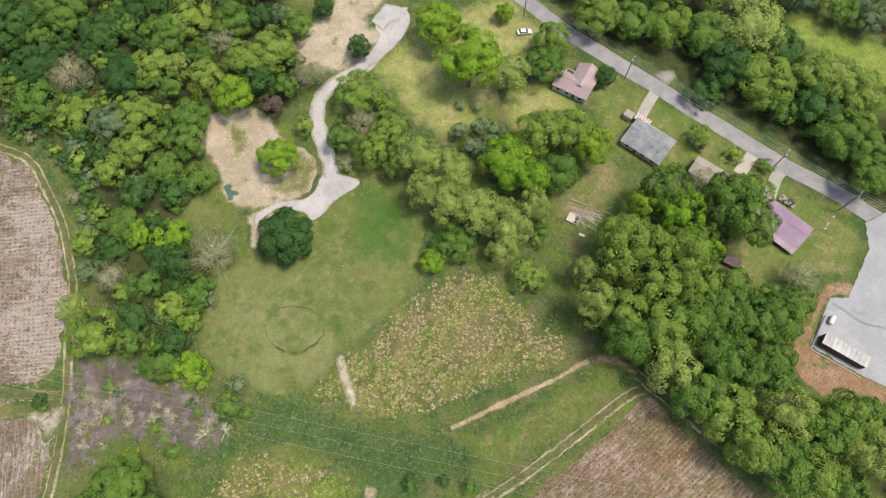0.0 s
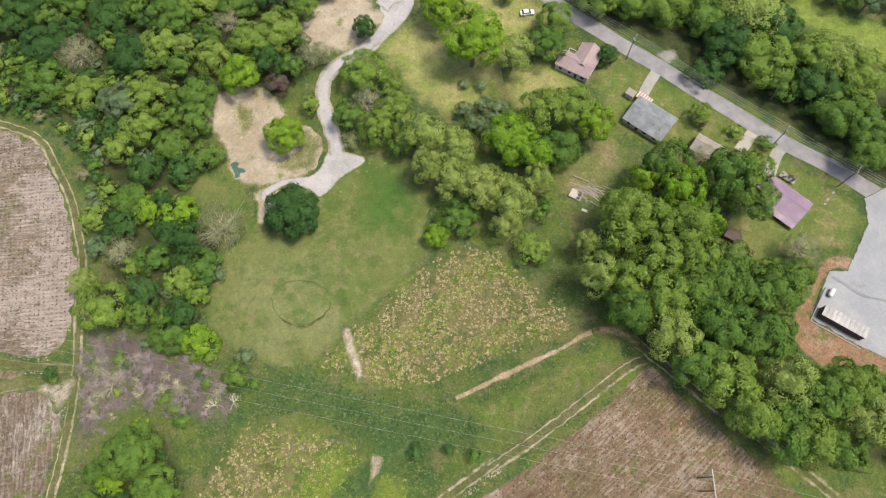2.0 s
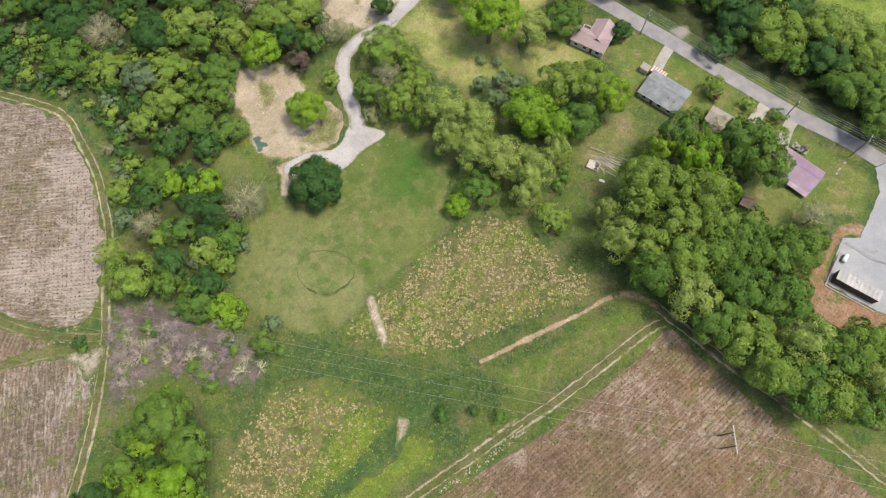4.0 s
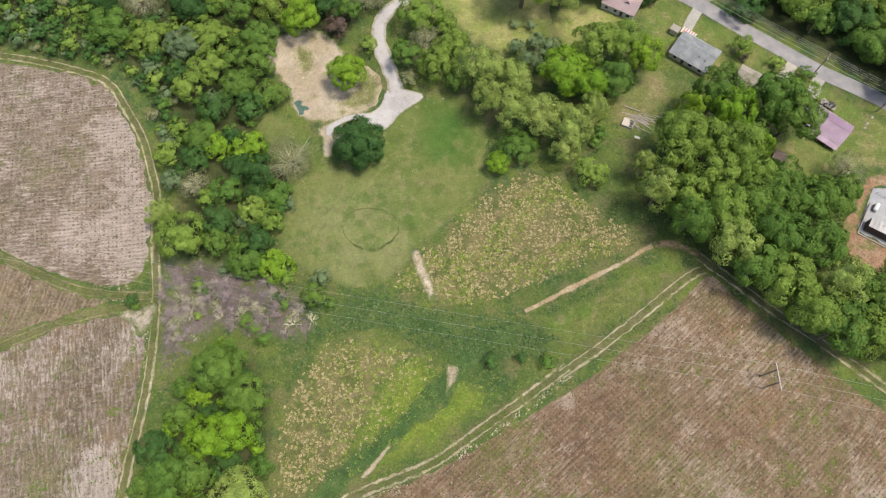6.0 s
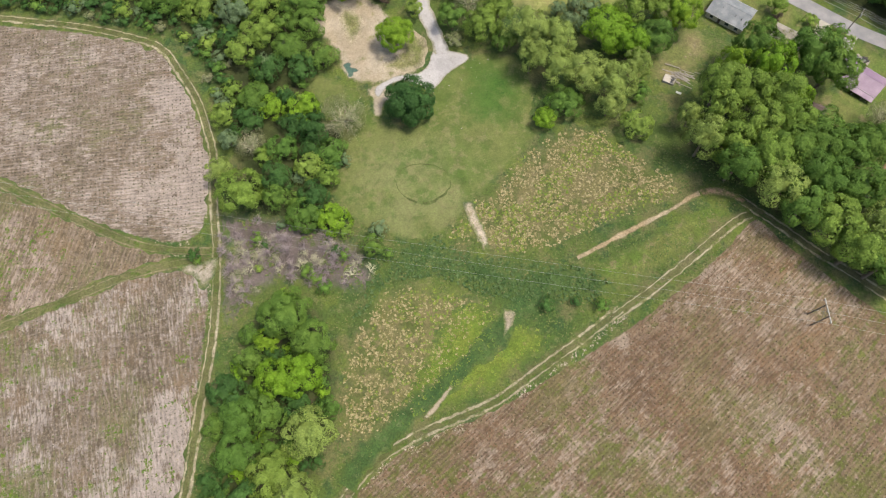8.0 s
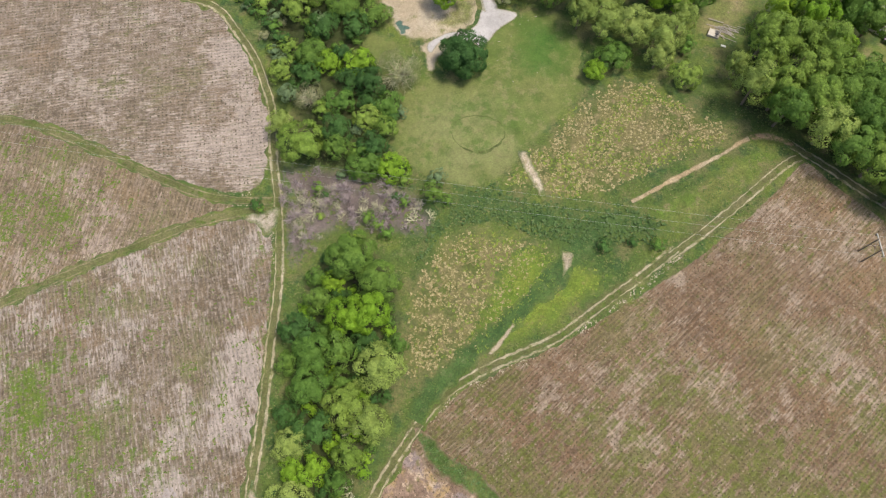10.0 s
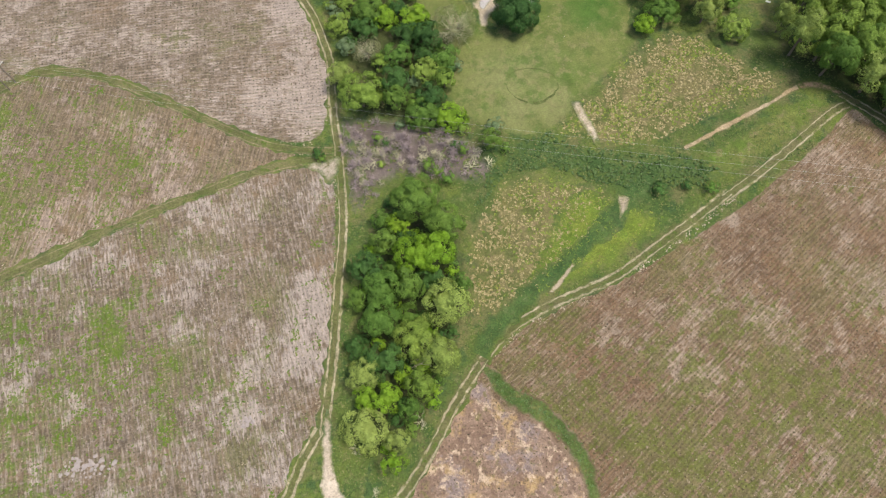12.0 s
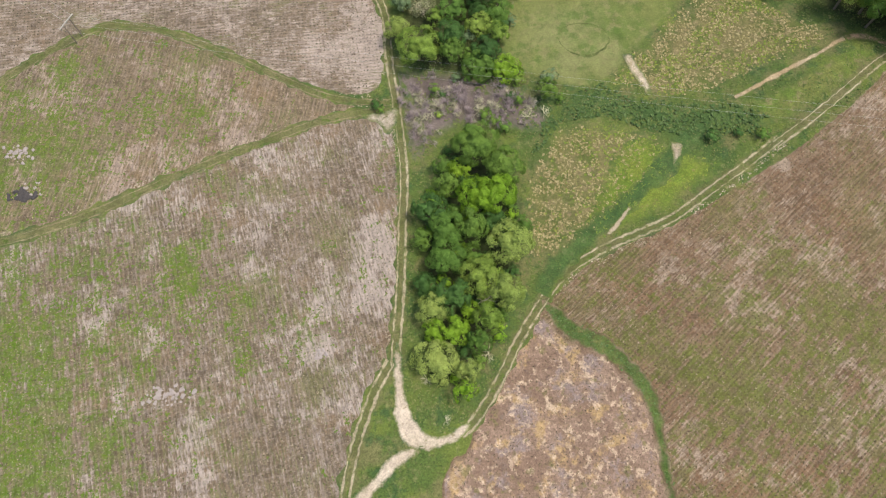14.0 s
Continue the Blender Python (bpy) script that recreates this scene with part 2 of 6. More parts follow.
LEFT_WOOD = [(-214, 128), (-154.1, 160), (-53.2, 170.9), (-49, 143.4), (-46.1, 130.6), (-41.6, 116.3), (-47.2, 104.6), (-56.9, 103.6), (-66.8, 104.5), (-69.9, 93.3), (-64.6, 80.8), (-71.9, 73.9), (-71.6, 67.3), (-61.3, 60.8), (-60.9, 48.3), (-64.2, 42.4), (-64.5, 33.6), (-59.6, 25.1), (-68.2, 23.8), (-77.8, 27.5), (-92.5, 32.7), (-96.5, 51.8), (-101.5, 67.2), (-106.4, 82.1), (-114.3, 91.7), (-126.3, 95.7), (-136, 98.2), (-146, 100.5), (-164, 103.2), (-182, 105.5), (-199, 108.3), (-212, 110)]
SCRUB = [(-139.3, 122.7), (-117.9, 123.3), (-101.1, 113.7), (-97.3, 102.2), (-100, 91.1), (-96.2, 78.9), (-91.2, 67.3), (-92.4, 54.8), (-96.9, 54.8), (-101.5, 67.2), (-106.4, 82.1), (-114.3, 91.7), (-126.3, 95.7), (-132.8, 96.8), (-145, 100), (-164, 102.8), (-182, 105.2), (-196, 107.5), (-196, 114), (-165, 114)]
ROAD_WOOD = [(32.3, 156.1), (98.1, 154.6), (96.7, 129.4), (105.1, 119.4), (116.4, 110.6), (136.2, 101.4), (127.9, 68.5), (111.1, 83.6), (97.8, 94.5), (83.3, 104.5), (71.3, 112.9), (60.6, 121.7), (46.3, 130.9), (36.7, 140.5)]
FAR_WOOD = [(105.7, 158.8), (105.2, 140.4), (113.2, 138.1), (130.7, 128), (144.6, 123.9), (153, 157.5)]
RIGHT_WOOD = [(44.5, 66.4), (57.4, 78.7), (68.1, 77.2), (84.4, 81), (89, 72.4), (83.7, 65.5), (72.7, 60.2), (68.8, 52), (77.6, 48.3), (93.8, 47.9), (90.8, 41.8), (84.6, 34.4), (84, 26.1), (88.6, 21.5), (100.7, 20.3), (113.1, 17.1), (110.1, -2.6), (97.5, -2.7), (77.4, -0.4), (69.9, 10.3), (60.2, 17.7), (52.7, 21.4), (44.8, 32), (37.3, 36.3), (31.5, 46.9), (39.8, 58)]
COPSE = [(-84.9, 4.9), (-77.2, 9.9), (-67.8, 4.1), (-63, -6.2), (-62.5, -19.7), (-64.4, -32.7), (-67.5, -42.3), (-71.4, -51.7), (-75, -59.8), (-80.4, -66.1), (-86, -68), (-90.7, -64.3), (-92.7, -54.2), (-93.5, -42.1), (-93.9, -29.3), (-93.6, -17.3), (-88.6, -8.4)]
STRIP = [(-32.7, 109.5), (-18, 114.3), (-11.8, 98.9), (-10.8, 93.4), (2, 93.3), (12.7, 75.4), (26.5, 76.9), (31.1, 76.9), (25.2, 56.6), (19.3, 53.6), (13.8, 61.8), (0.4, 67.1), (-7.3, 77.4), (-15.4, 84.4), (-29.8, 88), (-34.4, 97.1)]
HOME_TREES = ("-46.8 87.9 6.3 b 10.9; -42.8 64.8 8.2 d 11.8; -3.3 58.0 3.4 b 5.6; 2.7 62.6 5.3 g 7.7; -62.5 60.8 7.1 n 8.9; -26.3 127.0 4.0 d 7.6; -2.1 131.8 7.7 b 14.2; 7.2 116.2 10.3 b 21.5; 19.0 114.8 6.1 p 12.5; 29.1 118.5 6.0 g 11.6; 32.0 127.5 5.5 y 11.8; 48.0 117.0 3.1 d 5.9; 45.7 114.8 1.4 d 2.7; -45.1 133.8 4.7 g 10.2; -38.2 142.3 3.5 d 6.6; -40.8 100.5 2.9 y 5.5; 18.3 140.4 3.2 b 6.1")
STRIP_TREES = ("-6.6 85.6 6.8 p 16.2; 1.8 81.8 6.1 p 15.5; -6.4 76.6 4.7 p 15.3; 0.4 73.1 6.2 p 14.2; 9.3 70.1 6.5 p 13.5; 17.2 65.6 6.4 p 14.1; 17.4 85.4 7.4 b 13.8; 23.8 80.2 5.4 b 13.1; 30.5 81.6 6.1 g 13.2; 40.6 90.0 5.3 b 13.8; 26.5 93.9 6.3 y 15.9; 34.6 95.3 6.4 y 14.3; 23.8 72.5 4.4 p 13.1; 14.9 59.6 4.5 p 11.3; 22.2 53.1 4.7 y 7.3; -24.9 108.7 6.6 y 12.3")
STRIP_BUSHES = ("-15.6 96.7 5.3 y; -23.9 99.4 5 n; -29.1 94.4 4.5 g; -19.8 90.7 5.2 y; -13.8 85.5 3.9 g; -28.6 88.5 2.3 n; -42.4 116.4 4.3 n; -38.3 116.7 3.9 n; 4.4 98.2 2.6 s; 10.2 99.9 2.8 s; 15.1 99.3 2.5 s; 7.8 93.1 2.9 s; 13.4 96.4 2 s; 4.5 107.9 1.5 s; 9.5 107.4 1.7 s; 11.7 91.6 2.3 s; 22.6 90.6 3.2 p")
RIGHT_TREES = ("51.7 71.7 4.4 b 15.0; 58.4 74.5 6.3 g 20.1; 60.5 67.2 6.2 b 19.5; 45.2 60.8 6.5 y 19.1; 50.7 57.4 5.9 y 18.2; 42.7 52.8 5.1 y 17.3; 35.5 52.8 3.6 p 12.2; 36.2 43.0 5.5 p 18.1; 42.7 40.4 6.1 y 17.9; 51.9 47.1 6.4 y 17.8; 59.0 55.9 6.6 y 20.0; 68.8 58.9 3.5 b 11.9; 73.5 72.5 7.1 g 19.3; 78.6 66.2 6.8 g 18.4; 61.0 46.7 5.9 y 18.3; 66.2 40.8 6.5 g 16.8; 73.0 38.8 6.6 g 16.5; 79.2 39.1 6.1 g 17.9")
RIGHT_TREES_LOW = ("85.3 43.8 3.6 g 12.2; 42.9 33.9 5.7 g 17.1; 51.5 36.0 7.0 y 17.6; 52.1 28.0 6.9 p 16.0; 57.1 21.5 6.4 g 16.0; 63.2 17.8 6.8 y 17.2; 65.7 28.0 6.3 g 17.2; 72.3 26.6 6.4 g 17.9; 68.1 9.6 6.6 y 17.6; 77.4 17.0 6.8 p 17.9; 74.5 6.0 7.0 g 17.1; 80.1 4.8 6.5 y 17.5; 84.4 13.2 7.2 g 18.7; 91.2 15.6 6.8 y 18.8; 93.6 9.2 6.5 p 18.8; 91.9 52.7 5.4 n 10.3; 62.0 31.4 5.7 g 16.9; 58.3 39.0 6.3 g 16.9")
YARD_TREES = ("73.7 94.4 1.5 r 1.9; 72.8 96.6 3.2 y; 83.1 91.5 2.3 y; 71.2 81 4.1 n; 84.4 47 3.6 g; 91.3 87.6 2.1 g")
ROAD_TREES = ("93.7 113.6 9.8 y 12.3; 83.7 119.8 8.5 d 11.8; 78.9 130.8 8.7 g 11.0; 67.4 133.8 8.6 y 10.9; 56.7 135.3 7.6 g 11.1; 46.1 136.9 7.6 y 12.9; 91.7 131.1 9.9 p 14.9; 99.2 125.3 7.9 d 11.0; 106.5 105.2 8.6 d 11.0; 111.5 94.8 8.6 g 12.7; 107.2 115.2 6.9 y 11.0; 120.0 108.8 8.9 y 11.1; 118.4 90.4 7.7 g 12.0; 116.7 81.4 6.6 g 11.9; 114.2 115.6 8.0 p 10.7; 76.8 110.6 5.0 d 7.5")
LEFT_TREES = ("-50.9 106.9 3.6 r 7.0; -61.2 108.0 6.1 b 12.1; -74.6 102.8 6.1 g 8.5; -89.8 102.7 7.0 y 8.8; -88.2 90.8 5.8 y 10.3; -79.2 85.7 5.2 g 7.9; -74.3 95.2 5.6 g 8.0; -69.6 82.7 4.8 g 7.0; -93.7 84.6 5.0 y 8.9; -85.3 78.2 4.9 d 8.1; -75.6 78.8 4.4 d 6.8; -98.3 64.1 4.2 y 5.9; -91.1 38.3 6.8 y 11.2; -97.7 45.2 3.8 p 9.6; -81.3 42.5 4.9 d 8.8; -80.9 36.5 3.9 g 8.9; -72.6 31.4 5.4 g 6.9; -65.3 30.0 5.0 b 6.2; -84.0 66.1 4.1 b 5.9; -74.7 65.8 5.0 b 6.2; -77.0 59.3 4.3 d 5.9; -89.5 61.7 4.1 d 6.1; -89.3 54.0 4.7 n 7.0; -80.3 52.1 4.6 g 6.5; -88.9 69.7 5.2 g 6.6; -70.7 37.1 4.4 d 6.5; -72.0 46.1 4.5 y 6.4; -65.7 50.6 4.8 g 6.2")
LEFT_TREES_UP = ("-96.5 117.2 6.9 d 8.6; -85.7 131.0 7.8 g 9.8; -105.0 131.4 6.9 d 8.6; -52.6 125.5 8.5 y 10.6; -60.2 121.8 6.3 y 9.9; -72.0 117.0 6.3 y 8.0; -122.4 119.9 7.8 d 9.8; -130.9 134.6 8.6 d 10.8; -117.6 136.7 8.0 g 10.0; -66.1 136.6 7.3 g 9.1; -78.7 138.7 7.5 y 9.4; -112.6 117.3 6.8 n 8.5; -87.8 121.1 6.5 y 8.1; -120.4 107.2 7.5 g 9.4; -107.7 103.2 6.5 y 8.1; -97.0 99.9 5.6 s 8.7; -68.4 128.9 4.6 n 8.3")
COPSE_TREES = ("-76.3 1.4 7.6 g 13.2; -68.1 -5.6 5.5 g 12.0; -89.8 -17.7 5.0 d 9.7; -76.8 -15.7 5.4 b 13.8; -71.2 -14.2 5.7 b 13.5; -85.4 -24.5 5.5 g 11.4; -78.8 -23.6 5.0 g 12.8; -68.8 -28.4 6.8 p 12.9; -85.7 -32.6 5.4 g 11.5; -77.1 -38.0 5.4 y 12.7; -70.7 -42.3 5.1 p 13.2; -89.9 -46.3 4.4 p 9.6; -89.0 -59.8 6.0 p 8.1; -78.7 -55.1 3.2 g 9.7; -84.7 -43.1 5.0 d 10.8; -82.1 -62.7 3.1 p 8.5; -82.8 -67.3 2.5 b 8.1; -76.1 -49.2 3.8 y 12.0")
LANE_BUSHES = ("-104.7 22 1.8 d; -103.5 20.3 1.2 g; -67.3 30.6 1.4 d")
SMALL_BUSHES = ("-51.8 25.7 2.3 s; -53.4 20 3.3 g; -7.9 2.1 1.9 d; 6.2 1.2 1.8 g; 0 2.6 1.3 d; -49.3 18.5 1.5 g; -86.7 26 1.7 g; -84.5 24 1.3 d; -85.9 17 1.1 y; -72.1 15.1 1.8 g; -69.5 12.4 1.6 g; -66.5 9.5 1.9 g; -61.5 18.8 1.6 g; -64 21 1.3 d; -80 29.5 1.4 s")
BRUSH_SOIL = [(-97.6, 33), (-95.6, 29), (-92.9, 23), (-91, 15), (-89, 9), (-90.5, 7.5), (-92.8, 14.5), (-94.6, 21), (-96.8, 27)]

# ---- terrain ----
HILL = (0.17, 3.64, -3.53, 4.05, -0.8, 2.82, -1.56, 0.07, -0.31, -0.1, 7.07, -6.23, -4.89, -2.93)


def height(x, y):
    """Height of the ground: a gentle rise to the east, a hollow along the copse."""
    x, y = np.asarray(x, float), np.asarray(y, float)
    u, v = np.tanh(x / 150 * 0.7) / 0.7, np.tanh(y / 150 * 0.7) / 0.7
    terms = [1 + 0 * u, u, v, u * u, u * v, v * v, u**3, u * u * v, u * v * v, v**3]
    terms += [np.exp(-((x - a) ** 2 + (y - b) ** 2) / r**2) for a, b, r in ((44, 22, 38), (-102, 22, 32), (-62, -36, 30), (102, 84, 45))]
    return sum(c * t for c, t in zip(HILL, terms))


def gz(x, y):
    return float(height(x, y))


# ---- node helpers ----
class Mat:
    """A small builder of node materials in world metres."""

    def __init__(self, name, rough=0.9, coords="world"):
        self.m = bpy.data.materials.new(name)
        self.m.use_nodes = True
        self.t = self.m.node_tree
        self.bsdf = self.t.nodes["Principled BSDF"]
        self.bsdf.inputs["Roughness"].default_value = rough
        self.bsdf.inputs["Specular IOR Level"].default_value = 0.25
        if coords == "world":
            self.pos = self.t.nodes.new("ShaderNodeNewGeometry").outputs["Position"]
        else:
            self.pos = self.t.nodes.new("ShaderNodeTexCoord").outputs["Object"]

    def put(self, a, socket):
        if isinstance(a, bpy.types.NodeSocket):
            self.t.links.new(a, socket)
        elif isinstance(a, tuple) and len(a) == 3 and socket.type == "RGBA":
            socket.default_value = (*a, 1)
        else:
            socket.default_value = a

    def math(self, op, a, b=0.0, c=0.0, clamp=False):
        n = self.t.nodes.new("ShaderNodeMath")
        n.operation, n.use_clamp = op, clamp
        for v, s in zip((a, b, c), n.inputs):
            self.put(v, s)
        return n.outputs[0]

    def place(self, angle=0.0, sx=1.0, sy=1.0, shift=0.0):
        n = self.t.nodes.new("ShaderNodeMapping")
        n.vector_type = "TEXTURE"
        self.put(self.pos, n.inputs[0])
        n.inputs[1].default_value = (shift, shift * 0.7, 0)
        n.inputs[2].default_value = (0, 0, radians(angle))
        n.inputs[3].default_value = (sx, sy, 1)
        return n.outputs[0]

    def noise(self, scale, detail=3.0, vec=None, rough=0.55, seed=0.0):
        n = self.t.nodes.new("ShaderNodeTexNoise")
        n.noise_dimensions = "4D"
        self.put(vec or self.pos, n.inputs["Vector"])
        n.inputs["W"].default_value = seed
        n.inputs["Scale"].default_value, n.inputs["Detail"].default_value, n.inputs["Roughness"].default_value = scale, detail, rough
        return n.outputs[0]

    def cells(self, scale, vec=None, out="Distance"):
        n = self.t.nodes.new("ShaderNodeTexVoronoi")
        self.put(vec or self.pos, n.inputs["Vector"])
        n.inputs["Scale"].default_value = scale
        return n.outputs[out]

    def step(self, a, lo, hi):
        n = self.t.nodes.new("ShaderNodeMapRange")
        n.interpolation_type = "SMOOTHSTEP"
        self.put(a, n.inputs[0])
        n.inputs[1].default_value, n.inputs[2].default_value = lo, hi
        return n.outputs[0]

    def span(self, a, lo, hi):
        """0..1 to lo..hi"""
        n = self.t.nodes.new("ShaderNodeMapRange")
        self.put(a, n.inputs[0])
        n.inputs[3].default_value, n.inputs[4].default_value = lo, hi
        return n.outputs[0]

    def grit(self, scale, lo, hi, detail=4.0, vec=None, seed=0.0, rough=0.6):
        """Noise stretched to lo..hi."""
        n = self.t.nodes.new("ShaderNodeMapRange")
        self.put(self.noise(scale, detail, vec, rough, seed), n.inputs[0])
        n.inputs[1].default_value, n.inputs[2].default_value, n.inputs[3].default_value, n.inputs[4].default_value = 0.3, 0.7, lo, hi
        return n.outputs[0]

    def spot(self, x, y, r):
        """1 at a place of the plan, fading to 0 at r metres."""
        n = self.t.nodes.new("ShaderNodeSeparateXYZ")
        self.put(self.pos, n.inputs[0])
        dx, dy = self.math("SUBTRACT", n.outputs[0], x), self.math("SUBTRACT", n.outputs[1], y)
        d = self.math("SQRT", self.math("MULTIPLY_ADD", dx, dx, self.math("MULTIPLY", dy, dy)))
        return self.math("SUBTRACT", 1.0, self.step(d, 0.2 * r, r))

    def mix(self, f, a, b, mode="MIX"):
        n = self.t.nodes.new("ShaderNodeMix")
        n.data_type, n.blend_type = "RGBA", mode
        self.put(f, n.inputs[0])
        self.put(a, n.inputs[6])
        self.put(b, n.inputs[7])
        return n.outputs[2]

    def tone(self, colour, f):
        """Colour times a number."""
        n = self.t.nodes.new("ShaderNodeVectorMath")
        n.operation = "SCALE"
        self.put(colour, n.inputs[0])
        self.put(f, n.inputs["Scale"])
        return n.outputs[0]

    def attr(self, name):
        n = self.t.nodes.new("ShaderNodeAttribute")
        n.attribute_name = name
        return n.outputs["Fac"]

    def random(self):
        return self.t.nodes.new("ShaderNodeObjectInfo").outputs["Random"]

    def island(self):
        return self.t.nodes.new("ShaderNodeNewGeometry").outputs["Random Per Island"]

    def done(self, colour, bump=None, depth=0.1, strength=0.6):
        self.put(colour, self.bsdf.inputs["Base Color"])
        if bump is not None:
            n = self.t.nodes.new("ShaderNodeBump")
            n.inputs["Strength"].default_value, n.inputs["Distance"].default_value = strength, depth
            self.put(bump, n.inputs["Height"])
            self.t.links.new(n.outputs[0], self.bsdf.inputs["Normal"])
        return self.m


def grass_colour(k):
    """Rough pasture: deep green with lighter, yellower, bluish and drier parts."""
    c = k.mix(k.step(k.noise(0.04, 5), 0.38, 0.62), (0.0335, 0.061, 0.0153), (0.0558, 0.08, 0.018))
    c = k.mix(k.math("MULTIPLY", k.step(k.noise(0.10, 6, seed=3, rough=0.62), 0.46, 0.6), 0.75), c, (0.0828, 0.105, 0.0216))
    c = k.mix(k.math("MULTIPLY", k.step(k.noise(0.14, 6, seed=23, rough=0.62), 0.49, 0.62), 0.8), c, (0.092, 0.087, 0.038))
    c = k.mix(k.math("MULTIPLY", k.step(k.noise(0.22, 6, seed=7, rough=0.65), 0.51, 0.62), 0.75), c, (0.0251, 0.054, 0.018))
    c = k.mix(k.math("MULTIPLY", k.step(k.noise(0.55, 6, seed=17, rough=0.7), 0.53, 0.64), 0.7), c, (0.107, 0.108, 0.045))
    c = k.mix(k.math("MULTIPLY", k.step(k.noise(0.9, 5, seed=27, rough=0.7), 0.54, 0.66), 0.65), c, (0.0205, 0.045, 0.0117))
    fine = k.grit(2.4, 0.55, 1.45, 4, None, 1, 0.7)
    return k.tone(c, fine), fine


def lawn_colour(k):
    """Mown grass: olive, drier about the worn ring, with lusher and barer blotches."""
    c = k.mix(k.step(k.noise(0.06, 5, seed=31), 0.40, 0.6), (0.062, 0.088, 0.02), (0.092, 0.104, 0.033))
    worn = k.math("MULTIPLY", k.spot(-42, 38, 26), k.step(k.noise(0.09, 5, seed=36), 0.3, 0.6))
    c = k.mix(k.math("MULTIPLY", worn, 0.8), c, (0.128, 0.132, 0.058))
    c = k.mix(k.math("MULTIPLY", k.step(k.noise(0.13, 6, seed=32, rough=0.62), 0.5, 0.62), 0.7), c, (0.045, 0.078, 0.015))
    c = k.mix(k.math("MULTIPLY", k.step(k.noise(0.3, 6, seed=33, rough=0.65), 0.51, 0.64), 0.65), c, (0.132, 0.124, 0.058))
    c = k.mix(k.math("MULTIPLY", k.step(k.noise(0.9, 5, seed=34, rough=0.7), 0.57, 0.67), 0.35), c, (0.14, 0.132, 0.075))
    return k.tone(c, k.math("MULTIPLY", k.grit(2.4, 0.76, 1.24, 4, None, 9, 0.7), k.grit(0.35, 0.85, 1.15, 4, None, 1)))


def blend(k, colour, soft=0.5, under=None):
    """Ragged edge: the pasture, or the lawn, grows into the area's rim."""
    g = under(k) if under else grass_colour(k)[0]
    n = k.math("ADD", k.math("ADD", k.math("MULTIPLY", k.noise(0.5, 4, seed=11), 1.4), k.math("MULTIPLY", k.noise(1.9, 4, seed=12, rough=0.7), 1.4)), -1.4)
    f = k.step(k.math("ADD", k.attr("edge"), n), 0.5 - soft, 0.5 + soft)
    return k.mix(f, g, colour)


def grass_material():
    k = Mat("pasture_grass", 0.95)
    c, fine = grass_colour(k)
    return k.done(c, k.noise(1.6, 5, seed=2), 0.25, 0.8)


